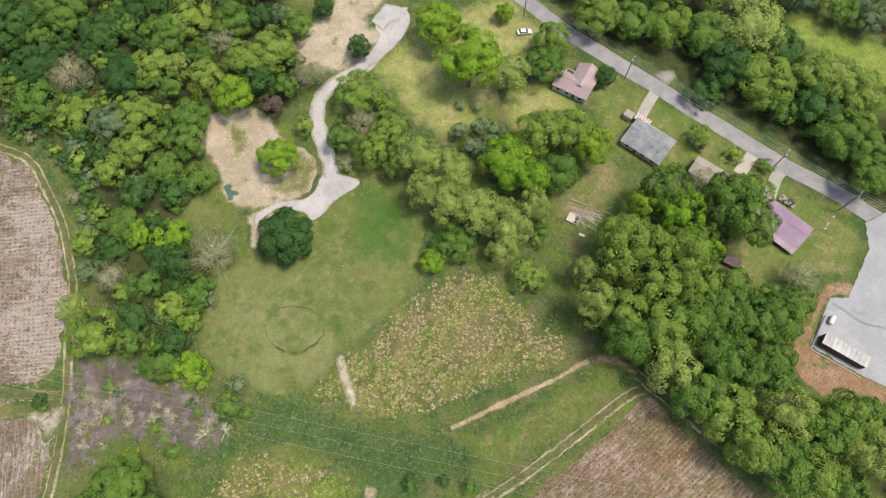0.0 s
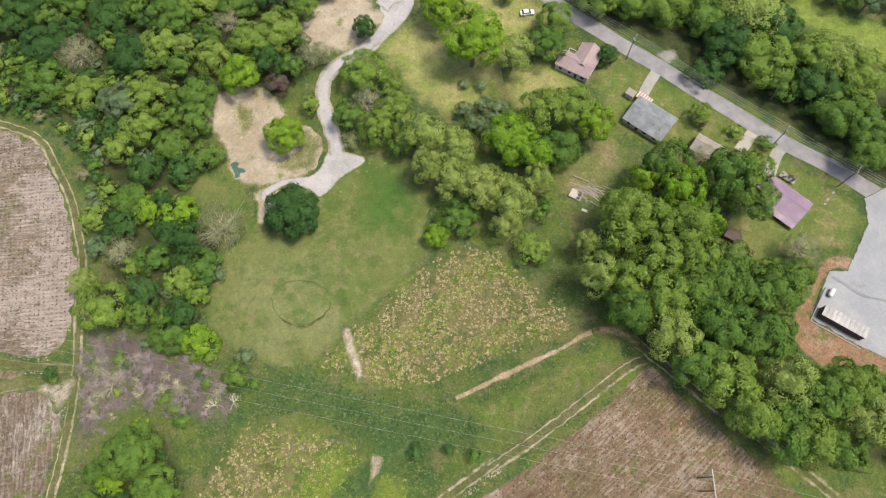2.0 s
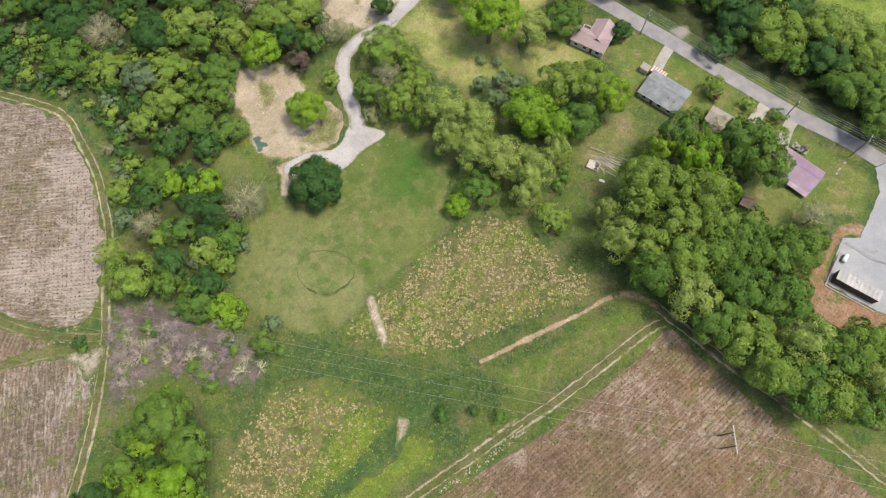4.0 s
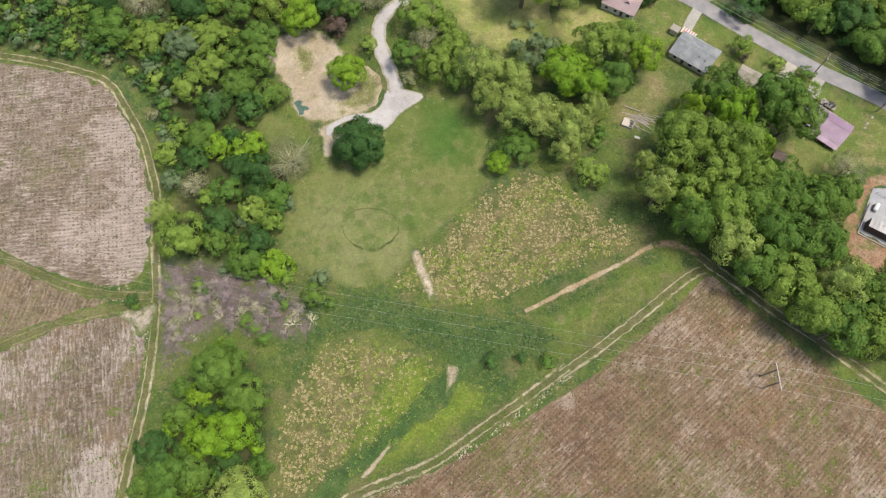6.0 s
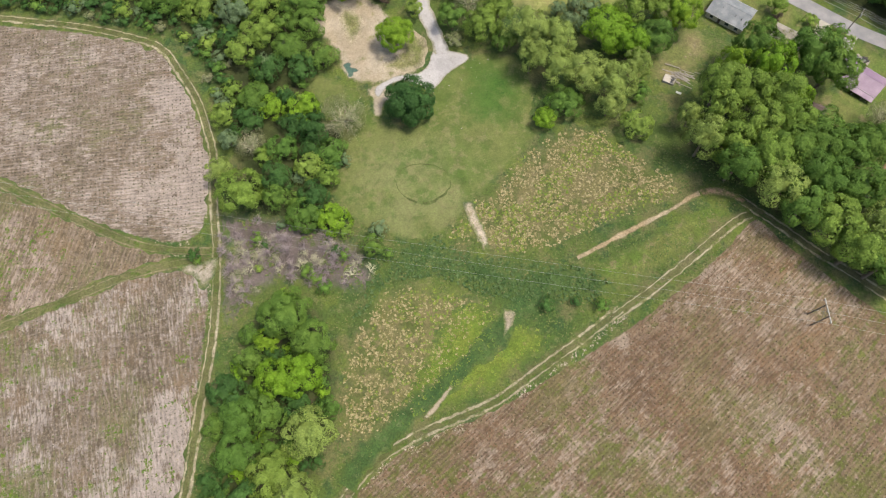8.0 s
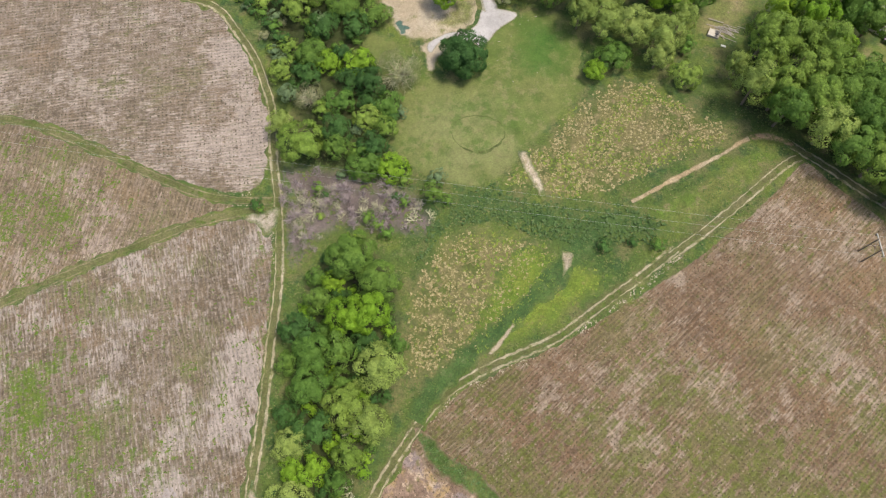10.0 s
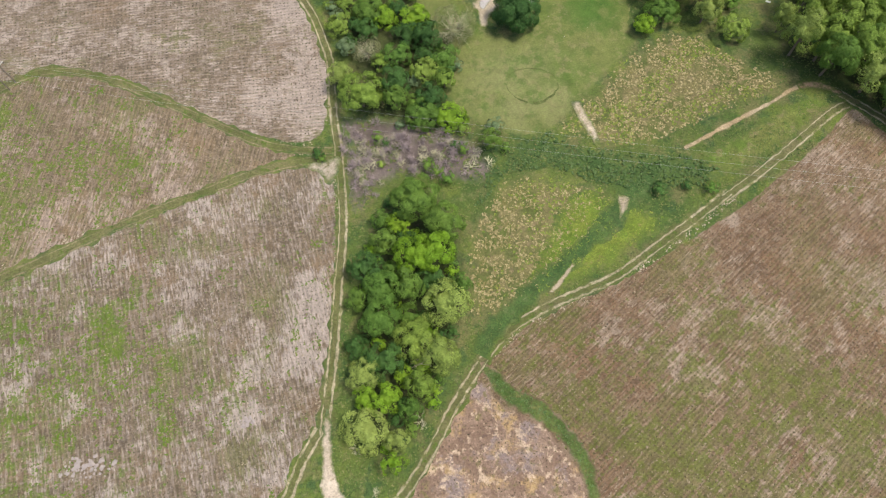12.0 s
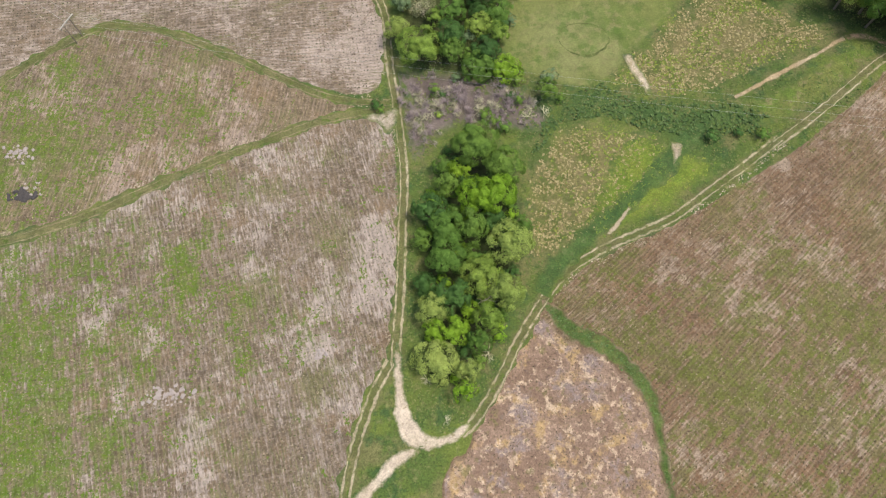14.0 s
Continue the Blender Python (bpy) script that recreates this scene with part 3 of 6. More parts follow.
def field_material(name, soils, pale, green, weeds, angle, rows, streak=0.5, lean=(0, 0, 0), bare=(), lush=(), olive=(0.085, 0.083, 0.036), fleck=0.5):
    """Tilled ground: soils (two tones), pale chaff, weeds along the rows at that angle; lean: greener that way."""
    k = Mat(name, 0.95)
    along, across = k.place(angle, 5.0, 0.7), k.place(angle, 0.8, 2.8)
    fine_row = k.place(angle, 2.6, 0.42)
    c = k.mix(k.step(k.noise(0.05, 4, seed=4), 0.35, 0.65), soils[0], soils[1])
    dusk = k.step(k.noise(0.22, 6, seed=15, rough=0.62), 0.48, 0.62)
    c = k.mix(k.math("MULTIPLY", dusk, 0.55), c, tuple(0.62 * v for v in soils[0]))
    warm = k.step(k.noise(0.07, 6, seed=35, rough=0.65), 0.5, 0.62)
    c = k.mix(k.math("MULTIPLY", warm, 0.25), c, tuple(v * f for v, f in zip(soils[1], (1.4, 1.16, 0.95))))
    blotch = k.math("ADD", k.noise(0.075, 6, seed=5, rough=0.62), k.math("MULTIPLY", k.math("SUBTRACT", k.noise(1.0, 4, fine_row, seed=25), 0.5), 0.7))
    blotch = k.math("ADD", blotch, k.math("MULTIPLY", k.math("SUBTRACT", k.noise(0.45, 5, seed=26, rough=0.65), 0.5), 0.6))
    for x, y, r in bare:
        blotch = k.math("MULTIPLY_ADD", k.spot(x, y, r), 0.12, blotch)
    c = k.mix(k.math("MULTIPLY", k.step(blotch, 0.5, 0.66), 0.9), c, pale)
    c = k.mix(k.math("MULTIPLY", k.step(k.noise(1.0, 4, along, seed=9), 0.46, 0.64), streak * 1.15), c, pale)
    c = k.mix(k.math("MULTIPLY", k.step(k.noise(1.0, 4, across, seed=19), 0.48, 0.66), streak * 0.95), c, pale)
    thin = k.math("ADD", k.noise(0.06, 5, seed=46), k.math("MULTIPLY", k.math("SUBTRACT", k.noise(1.0, 5, fine_row, seed=47), 0.5), 0.9))
    c = k.mix(k.math("MULTIPLY", k.step(thin, 0.56 - weeds * 0.1, 0.7 - weeds * 0.1), 0.7), c, olive)
    g = k.math("ADD", k.noise(0.05, 5, seed=6, rough=0.6), k.math("MULTIPLY", k.math("SUBTRACT", k.noise(0.8, 5, along, seed=8), 0.5), 1.0))
    g = k.math("ADD", g, k.math("MULTIPLY", k.math("SUBTRACT", k.noise(0.9, 5, across, seed=18), 0.5), 0.7))
    g = k.math("ADD", g, k.math("MULTIPLY", k.math("SUBTRACT", k.noise(0.35, 5, seed=28, rough=0.65), 0.5), 0.5))
    split = k.t.nodes.new("ShaderNodeSeparateXYZ")
    k.put(k.pos, split.inputs[0])
    way = k.math("ADD", k.math("MULTIPLY", split.outputs[0], lean[0]), k.math("MULTIPLY_ADD", split.outputs[1], lean[1], lean[2]))
    g = k.math("ADD", g, k.math("MINIMUM", k.math("MAXIMUM", way, -0.12), 0.14))
    for x, y, r in lush:
        g = k.math("MULTIPLY_ADD", k.spot(x, y, r), 0.15, g)
    g = k.step(g, 0.66 - weeds * 0.25, 0.84 - weeds * 0.25)
    leafy = k.mix(k.step(k.noise(0.5, 5, seed=29), 0.42, 0.6), green, olive)
    c = k.mix(k.math("MULTIPLY", g, 0.85), c, leafy)
    c = k.mix(k.math("MULTIPLY", k.step(k.noise(1.9, 5, seed=51, rough=0.7), 0.54, 0.64), fleck), c, pale)
    c = k.mix(k.math("MULTIPLY", k.step(k.noise(1.7, 5, seed=53, rough=0.7), 0.55, 0.65), fleck), c, tuple(0.5 * v for v in soils[0]))
    ridge = k.t.nodes.new("ShaderNodeTexWave")
    k.put(k.place(angle + 90), ridge.inputs["Vector"])
    ridge.inputs["Scale"].default_value = 0.314 / rows
    ridge.inputs["Distortion"].default_value, ridge.inputs["Detail"].default_value, ridge.inputs["Detail Scale"].default_value = 5.0, 3.0, 0.9
    v = k.math("MULTIPLY", k.grit(2.6, 0.72, 1.28, 4, None, 1, 0.7), k.math("MULTIPLY", k.grit(1.3, 0.84, 1.16, 3, along, 12), k.grit(0.6, 0.82, 1.18, 5, None, 32)))
    v = k.math("MULTIPLY", v, k.span(ridge.outputs["Fac"], 0.9, 1.07))
    return k.done(blend(k, k.tone(c, v), 0.35), k.noise(2.0, 4), 0.12, 0.7)


def rubble_material():
    """Rubbly soil: pinkish, lilac-grey, orange and yellowed lumps side by side."""
    k = Mat("rubbly_soil", 0.95)
    c = k.mix(k.step(k.noise(0.1, 6, seed=2, rough=0.65), 0.42, 0.6), (0.125, 0.083, 0.063), (0.165, 0.115, 0.09))
    c = k.mix(k.math("MULTIPLY", k.step(k.noise(0.16, 6, seed=3, rough=0.65), 0.52, 0.62), 0.8), c, (0.15, 0.12, 0.12))
    c = k.mix(k.math("MULTIPLY", k.step(k.noise(0.2, 6, seed=4, rough=0.65), 0.52, 0.64), 0.8), c, (0.24, 0.165, 0.082))
    c = k.mix(k.math("MULTIPLY", k.step(k.noise(0.5, 6, seed=5, rough=0.7), 0.52, 0.62), 0.85), c, (0.32, 0.245, 0.185))
    c = k.mix(k.math("MULTIPLY", k.step(k.noise(0.4, 6, seed=6, rough=0.7), 0.56, 0.66), 0.7), c, (0.09, 0.085, 0.03))
    c = k.mix(k.math("MULTIPLY", k.step(k.noise(0.6, 6, seed=7, rough=0.7), 0.55, 0.66), 0.7), c, (0.066, 0.043, 0.035))
    c = k.tone(c, k.math("MULTIPLY", k.grit(2.6, 0.6, 1.4, 4, None, 9, 0.7), k.grit(0.8, 0.8, 1.2, 5, None, 1)))
    return k.done(blend(k, c, 0.4, soil_colour), k.noise(1.6, 5), 0.25, 0.8)


def soil_colour(k):
    """Brown tilled soil of the planted field."""
    c = k.mix(k.step(k.noise(0.3, 5, seed=61), 0.42, 0.6), (0.088, 0.06, 0.038), (0.135, 0.1, 0.072))
    return k.tone(c, k.grit(2.4, 0.6, 1.4, 4, None, 1, 0.7))


def area_colour(k, tones, spots, spot_amount, grain, busy=1.0):
    """Two tones with spots of a third colour."""
    c = k.mix(k.step(k.noise(0.13, 5, seed=2), 0.38, 0.62), *tones)
    c = k.mix(k.step(k.noise(grain, 6, seed=5, rough=0.65), 0.72 - spot_amount * 0.35, 0.82 - spot_amount * 0.3), c, spots)
    return k.tone(c, k.math("MULTIPLY", k.grit(2.6, 1 - 0.45 * busy, 1 + 0.45 * busy, 4, None, 9, 0.7), k.grit(0.45, 1 - 0.25 * busy, 1 + 0.25 * busy, 4, None, 1)))


def area_material(name, tones, spots, spot_amount, grain, soft=0.4, relief=0.08, rough=0.95, busy=1.0, under=None):
    """A sheet of ground whose rim mixes with what lies under it."""
    k = Mat(name, rough)
    c = area_colour(k, tones, spots, spot_amount, grain, busy)
    return k.done(blend(k, c, soft, under), k.noise(2.2, 4), relief, 0.7)


def paved_material(name, tone, other, rough=0.85):
    k = Mat(name, rough)
    c = k.mix(k.step(k.noise(0.3, 5, seed=2), 0.35, 0.7), tone, other)
    c = k.tone(c, k.math("MULTIPLY", k.span(k.noise(5.0, 4, seed=9), 0.85, 1.15), k.span(k.noise(0.8, 4, seed=1), 0.9, 1.1)))
    return k.done(c, k.noise(6.0, 3), 0.02, 0.5)


def plain_material(name, tone, rough=0.7, metal=0.0, vary=0.15, grain=1.5, coords="object"):
    k = Mat(name, rough, coords)
    k.bsdf.inputs["Metallic"].default_value = metal
    v = k.math("MULTIPLY", k.span(k.noise(grain, 4), 1 - vary, 1 + vary), k.span(k.noise(grain * 7, 3, seed=3), 1 - vary * 0.6, 1 + vary * 0.6))
    c = k.tone(k.mix(0.0, tone, tone), v)
    return k.done(c, k.noise(grain * 6, 3), 0.01, 0.3)


def leaf_material(name, tone, other, dark=0.7, glow=0.28):
    """Leaves: tone varies from tree to tree, spray to spray and a little from leaf to leaf."""
    k = Mat(name, 0.75)
    c = k.mix(k.random(), tone, other)
    c = k.mix(k.math("MULTIPLY", k.step(k.noise(0.35, 3, seed=2), 0.4, 0.7), 0.5), c, tuple(v * dark for v in tone))
    c = k.tone(c, k.math("MULTIPLY", k.span(k.island(), 0.78, 1.22), k.grit(0.8, 0.8, 1.2)))
    k.put(c, k.bsdf.inputs["Base Color"])
    tl = k.t.nodes.new("ShaderNodeBsdfTranslucent")
    k.put(c, tl.inputs[0])
    mixer = k.t.nodes.new("ShaderNodeMixShader")
    mixer.inputs[0].default_value = glow
    k.t.links.new(k.bsdf.outputs[0], mixer.inputs[1])
    k.t.links.new(tl.outputs[0], mixer.inputs[2])
    k.t.links.new(mixer.outputs[0], k.t.nodes["Material Output"].inputs[0])
    return k.m


M_GRASS = grass_material()
M_NW = field_material("stubble_nw", ((0.098, 0.074, 0.053), (0.122, 0.094, 0.073)), (0.218, 0.18, 0.164), (0.0619, 0.0647, 0.022), 0.10, 8, 1.1, 0.35, (0, 0, 0), ((-112, 45, 22), (-106, 38, 14), (-108, 71, 14), (-125, 30, 14)))
M_MID = field_material("stubble_mid", ((0.0862, 0.0656, 0.041), (0.105, 0.0789, 0.0518)), (0.192, 0.149, 0.128), (0.055, 0.088, 0.009), 0.3, 81, 1.1, 0.3, (-0.003, 0, -0.5), ((-206, 5, 8), (-145, 5, 12), (-172, -19, 9)), ((-198, 32, 9), (-197, 15, 9), (-197, 3, 8), (-208, 11, 9), (-170, 20, 9)))
M_SW = field_material("stubble_sw", ((0.084, 0.0625, 0.043), (0.104, 0.079, 0.056)), (0.215, 0.181, 0.168), (0.052, 0.088, 0.008), 0.3, 104, 1.1, 0.32, (-0.003, 0, -0.40), ((-104, -32, 13), (-104, -42, 12), (-118, -43, 8), (-148, -74, 9), (-119, -56, 6), (-142, -22, 6), (-105, -22, 8)), ((-138, -59, 7), (-140, -50, 6), (-155, -35, 7), (-194, -49, 18), (-191, -66, 18), (-157, -27, 8), (-182, -31, 10), (-189, -81, 14), (-168, -75, 9)))
M_SE = field_material("stubble_se", ((0.095, 0.059, 0.036), (0.109, 0.075, 0.047)), (0.19, 0.147, 0.117), (0.0632, 0.0741, 0.0146), 0.52, 40, 1.05, 0.22, (0, -0.003, -0.05), ((-7, -51, 9), (-10, -77, 8), (-61, -51, 5), (10, -6, 6), (30, 8, 4), (61, 9, 7), (46, -29, 8), (10, -9, 5)), ((2, -38, 8), (14, -50, 9), (-14, -70, 9)), (0.083, 0.0718, 0.0318), 0.35)
M_PINK = rubble_material()
M_MEADOW = area_material("tussock_meadow", ((0.058, 0.072, 0.019), (0.105, 0.093, 0.042)), (0.145, 0.115, 0.067), 0.6, 0.45, 0.8, 0.3)
M_BRIGHT = area_material("weedy_meadow", ((0.068, 0.108, 0.014), (0.098, 0.125, 0.02)), (0.125, 0.12, 0.04), 0.45, 0.5, 0.8, 0.3)
M_WEDGE = area_material("weedy_wedge", ((0.06, 0.096, 0.016), (0.092, 0.104, 0.029)), (0.132, 0.112, 0.06), 0.55, 0.35, 0.8, 0.3)
M_DEEPGRASS = area_material("rank_weeds", ((0.026, 0.055, 0.0155), (0.042, 0.075, 0.02)), (0.068, 0.088, 0.034), 0.5, 0.45, 0.8, 0.3)
M_LANE = area_material("lane_grass", ((0.06, 0.065, 0.022), (0.09, 0.084, 0.04)), (0.044, 0.07, 0.011), 0.55, 0.4, 0.8, 0.15)
M_LANERUT = area_material("lane_rut", ((0.0978, 0.084, 0.0454), (0.136, 0.116, 0.0722)), (0.0595, 0.0655, 0.021), 0.6, 0.35, 0.7)
M_CRUMB = area_material("crumbly_soil", ((0.196, 0.166, 0.135), (0.246, 0.212, 0.18)), (0.0935, 0.085, 0.045), 0.6, 0.8, 0.8)
def lawn_material():
    k = Mat("mown_lawn", 0.95)
    return k.done(blend(k, lawn_colour(k), 0.6), k.noise(2.5, 4), 0.05, 0.6)


M_LAWN = lawn_material()
M_LUSH = area_material("lush_lawn", ((0.028, 0.07, 0.011), (0.042, 0.084, 0.015)), (0.08, 0.1, 0.03), 0.5, 0.16, 0.6, 0.05, busy=0.6, under=lawn_colour)
PAD_SOIL = (((0.23, 0.187, 0.138), (0.275, 0.232, 0.183)), (0.13, 0.125, 0.052), 0.45, 0.25)
M_PAD = area_material("dry_soil", *PAD_SOIL, 0.5, busy=0.55)
M_PADGRASS = area_material("pad_grass", ((0.086, 0.096, 0.032), (0.115, 0.112, 0.045)), (0.15, 0.132, 0.075), 0.5, 0.4, 0.7, under=lambda k: area_colour(k, *PAD_SOIL))
# dry olive grass, its colour brightened to stand for stronger sun up there
M_SUNDRYLAWN = area_material("sunlit_dry_lawn", ((0.138, 0.158, 0.045), (0.195, 0.182, 0.078)), (0.112, 0.142, 0.032), 0.5, 0.3, 0.6, 0.05, busy=0.8)
M_ROADLAWN = area_material("roadside_lawn", ((0.07, 0.1, 0.022), (0.1, 0.108, 0.034)), (0.145, 0.125, 0.062), 0.55, 0.25, 0.6, 0.05, busy=0.8)
M_SAND = area_material("pale_sand", ((0.27, 0.222, 0.178), (0.325, 0.275, 0.23)), (0.17, 0.14, 0.095), 0.45, 0.5, 0.6, busy=0.7)
M_RUT = area_material("worn_rut", ((0.185, 0.158, 0.108), (0.245, 0.212, 0.152)), (0.09, 0.092, 0.034), 0.65, 0.35, 0.7)
M_REDSAND = area_material("reddish_sand", ((0.236, 0.168, 0.109), (0.286, 0.23, 0.167)), (0.204, 0.119, 0.0762), 0.45, 0.12, 0.85)
M_SCAR = area_material("scar_soil", ((0.235, 0.19, 0.145), (0.285, 0.24, 0.195)), (0.13, 0.115, 0.055), 0.5, 0.5, 0.7)
M_CLAY = area_material("red_clay", ((0.163, 0.0966, 0.0605), (0.215, 0.147, 0.105)), (0.0857, 0.0857, 0.0299), 0.6, 0.3, 0.45)
M_YARD = area_material("worn_yard", ((0.098, 0.108, 0.036), (0.14, 0.118, 0.062)), (0.165, 0.13, 0.09), 0.5, 0.3, 0.6)
M_BRUSHFLOOR = area_material("brush_litter", ((0.076, 0.059, 0.058), (0.11, 0.088, 0.085)), (0.045, 0.063, 0.017), 0.5, 0.2, 0.6, 0.2)
M_SWALE = area_material("swale_grass", ((0.0286, 0.0578, 0.0109), (0.051, 0.0782, 0.0177)), (0.0816, 0.085, 0.0272), 0.55, 0.4, 0.8, 0.2, under=soil_colour)
M_RING = area_material("worn_ring", ((0.042, 0.057, 0.015), (0.056, 0.066, 0.02)), (0.075, 0.082, 0.028), 0.5, 0.5, 0.8, 0.1, under=lawn_colour)
# litter and weeds, tones darkened so the shade between crowns is painted in
M_SHADEFLOOR = area_material("shaded_wood_floor", ((0.0214, 0.0309, 0.00854), (0.0333, 0.0405, 0.0133)), (0.0476, 0.0405, 0.0262), 0.5, 0.5, 0.6, 0.3)
M_PASTURE = area_material("far_pasture", ((0.103, 0.147, 0.0254), (0.122, 0.156, 0.0343)), (0.083, 0.122, 0.0235), 0.4, 0.2, 0.6, 0.1)
M_GRAVEL = area_material("gravel", ((0.245, 0.232, 0.238), (0.295, 0.28, 0.286)), (0.2, 0.182, 0.175), 0.4, 0.5, 0.4, 0.04, busy=0.4,
                         under=lambda k: area_colour(k, ((0.175, 0.165, 0.125), (0.21, 0.195, 0.16)), (0.11, 0.115, 0.06), 0.5, 0.5))
M_BLUEGRAVEL = area_material("crushed_stone", ((0.198, 0.202, 0.223), (0.228, 0.23, 0.246)), (0.172, 0.169, 0.174), 0.3, 0.25, 0.12, 0.03, busy=0.25)
# grey gravel darker than the drive's: shade on the pull-off is in its tone
M_SHADEGRAVEL = area_material("shaded_gravel", ((0.15, 0.138, 0.132), (0.19, 0.175, 0.168)), (0.1, 0.1, 0.07), 0.4, 0.4, 0.5, 0.04, busy=0.5)
M_ROAD = paved_material("worn_asphalt", (0.15, 0.146, 0.158), (0.205, 0.196, 0.205))
M_OLDPAVE = paved_material("cracked_pavement", (0.26, 0.247, 0.231), (0.195, 0.189, 0.172))
M_POOL = area_material("teal_pool", ((0.04, 0.075, 0.062), (0.055, 0.095, 0.075)), (0.08, 0.095, 0.06), 0.3, 0.5, 0.5, 0.01, 0.25, 0.5, under=lambda k: area_colour(k, *PAD_SOIL))
M_CONCRETE = paved_material("pale_concrete", (0.294, 0.271, 0.23), (0.243, 0.23, 0.203))

# ---- mesh helpers ----


def mesh_of(name, verts, faces, material, smooth=False):
    me = bpy.data.meshes.new(name)
    me.from_pydata([tuple(map(float, v)) for v in verts], [], [tuple(map(int, f)) for f in faces])
    me.materials.append(material)
    if smooth:
        me.polygons.foreach_set("use_smooth", [True] * len(me.polygons))
    me.update()
    return me


def part(name, bm, material, parent, label=""):
    """Links a bmesh as one mesh object under a thing or a part."""
    me = bpy.data.meshes.new(name)
    bm.to_mesh(me)
    bm.free()
    me.materials.append(material)
    ob = new(name, me)
    ob.parent = parent
    return tagged(ob, label)


def box(bm, size, at=(0, 0, 0), turn=0.0, bevel=0.0):
    """Adds a box: size, centre, degrees about z."""
    made = bmesh.ops.create_cube(bm, size=1.0)["verts"]
    bmesh.ops.scale(bm, vec=size, verts=made)
    if bevel:
        edges = list({e for v in made for e in v.link_edges})
        made = bmesh.ops.bevel(bm, geom=edges, offset=bevel, segments=1, affect="EDGES")["verts"]
    bmesh.ops.transform(bm, matrix=pose(*at, 0, 0, turn), verts=made)
    return made


def tube(bm, a, b, r1, r2=None, sides=8):
    """Adds a tapered round bar from a to b."""
    a, b = Vector(a), Vector(b)
    d = b - a
    m = Matrix.Translation((a + b) / 2) @ d.to_track_quat("Z", "Y").to_matrix().to_4x4()
    return bmesh.ops.create_cone(bm, cap_ends=True, segments=sides, radius1=r1, radius2=r1 if r2 is None else r2, depth=d.length, matrix=m)["verts"]


def thing(name, at, turn, label, category, group=""):
    ob = new(name)
    ob.matrix_basis = pose(*at, 0, 0, turn)
    return tagged(ob, label, category, group)


# ---- draped areas ----


def seg_distance(p, poly, closed=True):
    a = np.array(poly, float)
    b = np.roll(a, -1, 0) if closed else a[1:]
    a = a if closed else a[:-1]
    d = b - a
    best = np.full(len(p), 1e9)
    for s, v in zip(a, d):
        t = np.clip(((p - s) @ v) / max(v @ v, 1e-9), 0, 1)
        best = np.minimum(best, np.hypot(*(p - s - t[:, None] * v).T))
    return best


def inside(p, poly):
    a = np.array(poly, float)
    b = np.roll(a, -1, 0)
    hit = np.zeros(len(p), bool)
    for (x1, y1), (x2, y2) in zip(a, b):
        if y1 != y2:
            cross = ((y1 > p[:, 1]) != (y2 > p[:, 1])) & (p[:, 0] < (x2 - x1) * (p[:, 1] - y1) / (y2 - y1) + x1)
            hit ^= cross
    return hit


def smooth_line(pts, step, closed):
    """Catmull-Rom through the points, sampled every step metres or so."""
    p = [np.array(q, float) for q in pts]
    n, out = len(p), []
    for i in range(n if closed else n - 1):
        p0 = p[(i - 1) % n] if closed or i else 2 * p[0] - p[1]
        p1, p2 = p[i], p[(i + 1) % n]
        p3 = p[(i + 2) % n] if closed or i + 2 < n else 2 * p[-1] - p[-2]
        k = max(1, int(np.hypot(*(p2 - p1)) / step))
        for j in range(k):
            t = j / k
            out.append(0.5 * (2 * p1 + (p2 - p0) * t + (2 * p0 - 5 * p1 + 4 * p2 - p3) * t * t + (3 * p1 - p0 - 3 * p2 + p3) * t**3))
    if not closed:
        out.append(p[-1])
    return np.array(out)


def straight_line(pts, step):
    """The closed outline with straight sides, sampled every step metres or so."""
    out = []
    for a, c in zip(pts, pts[1:] + pts[:1]):
        a, c = np.array(a, float), np.array(c, float)
        n = max(1, int(np.hypot(*(c - a)) / step))
        out += [a + (c - a) * i / n for i in range(n)]
    return np.array(out)


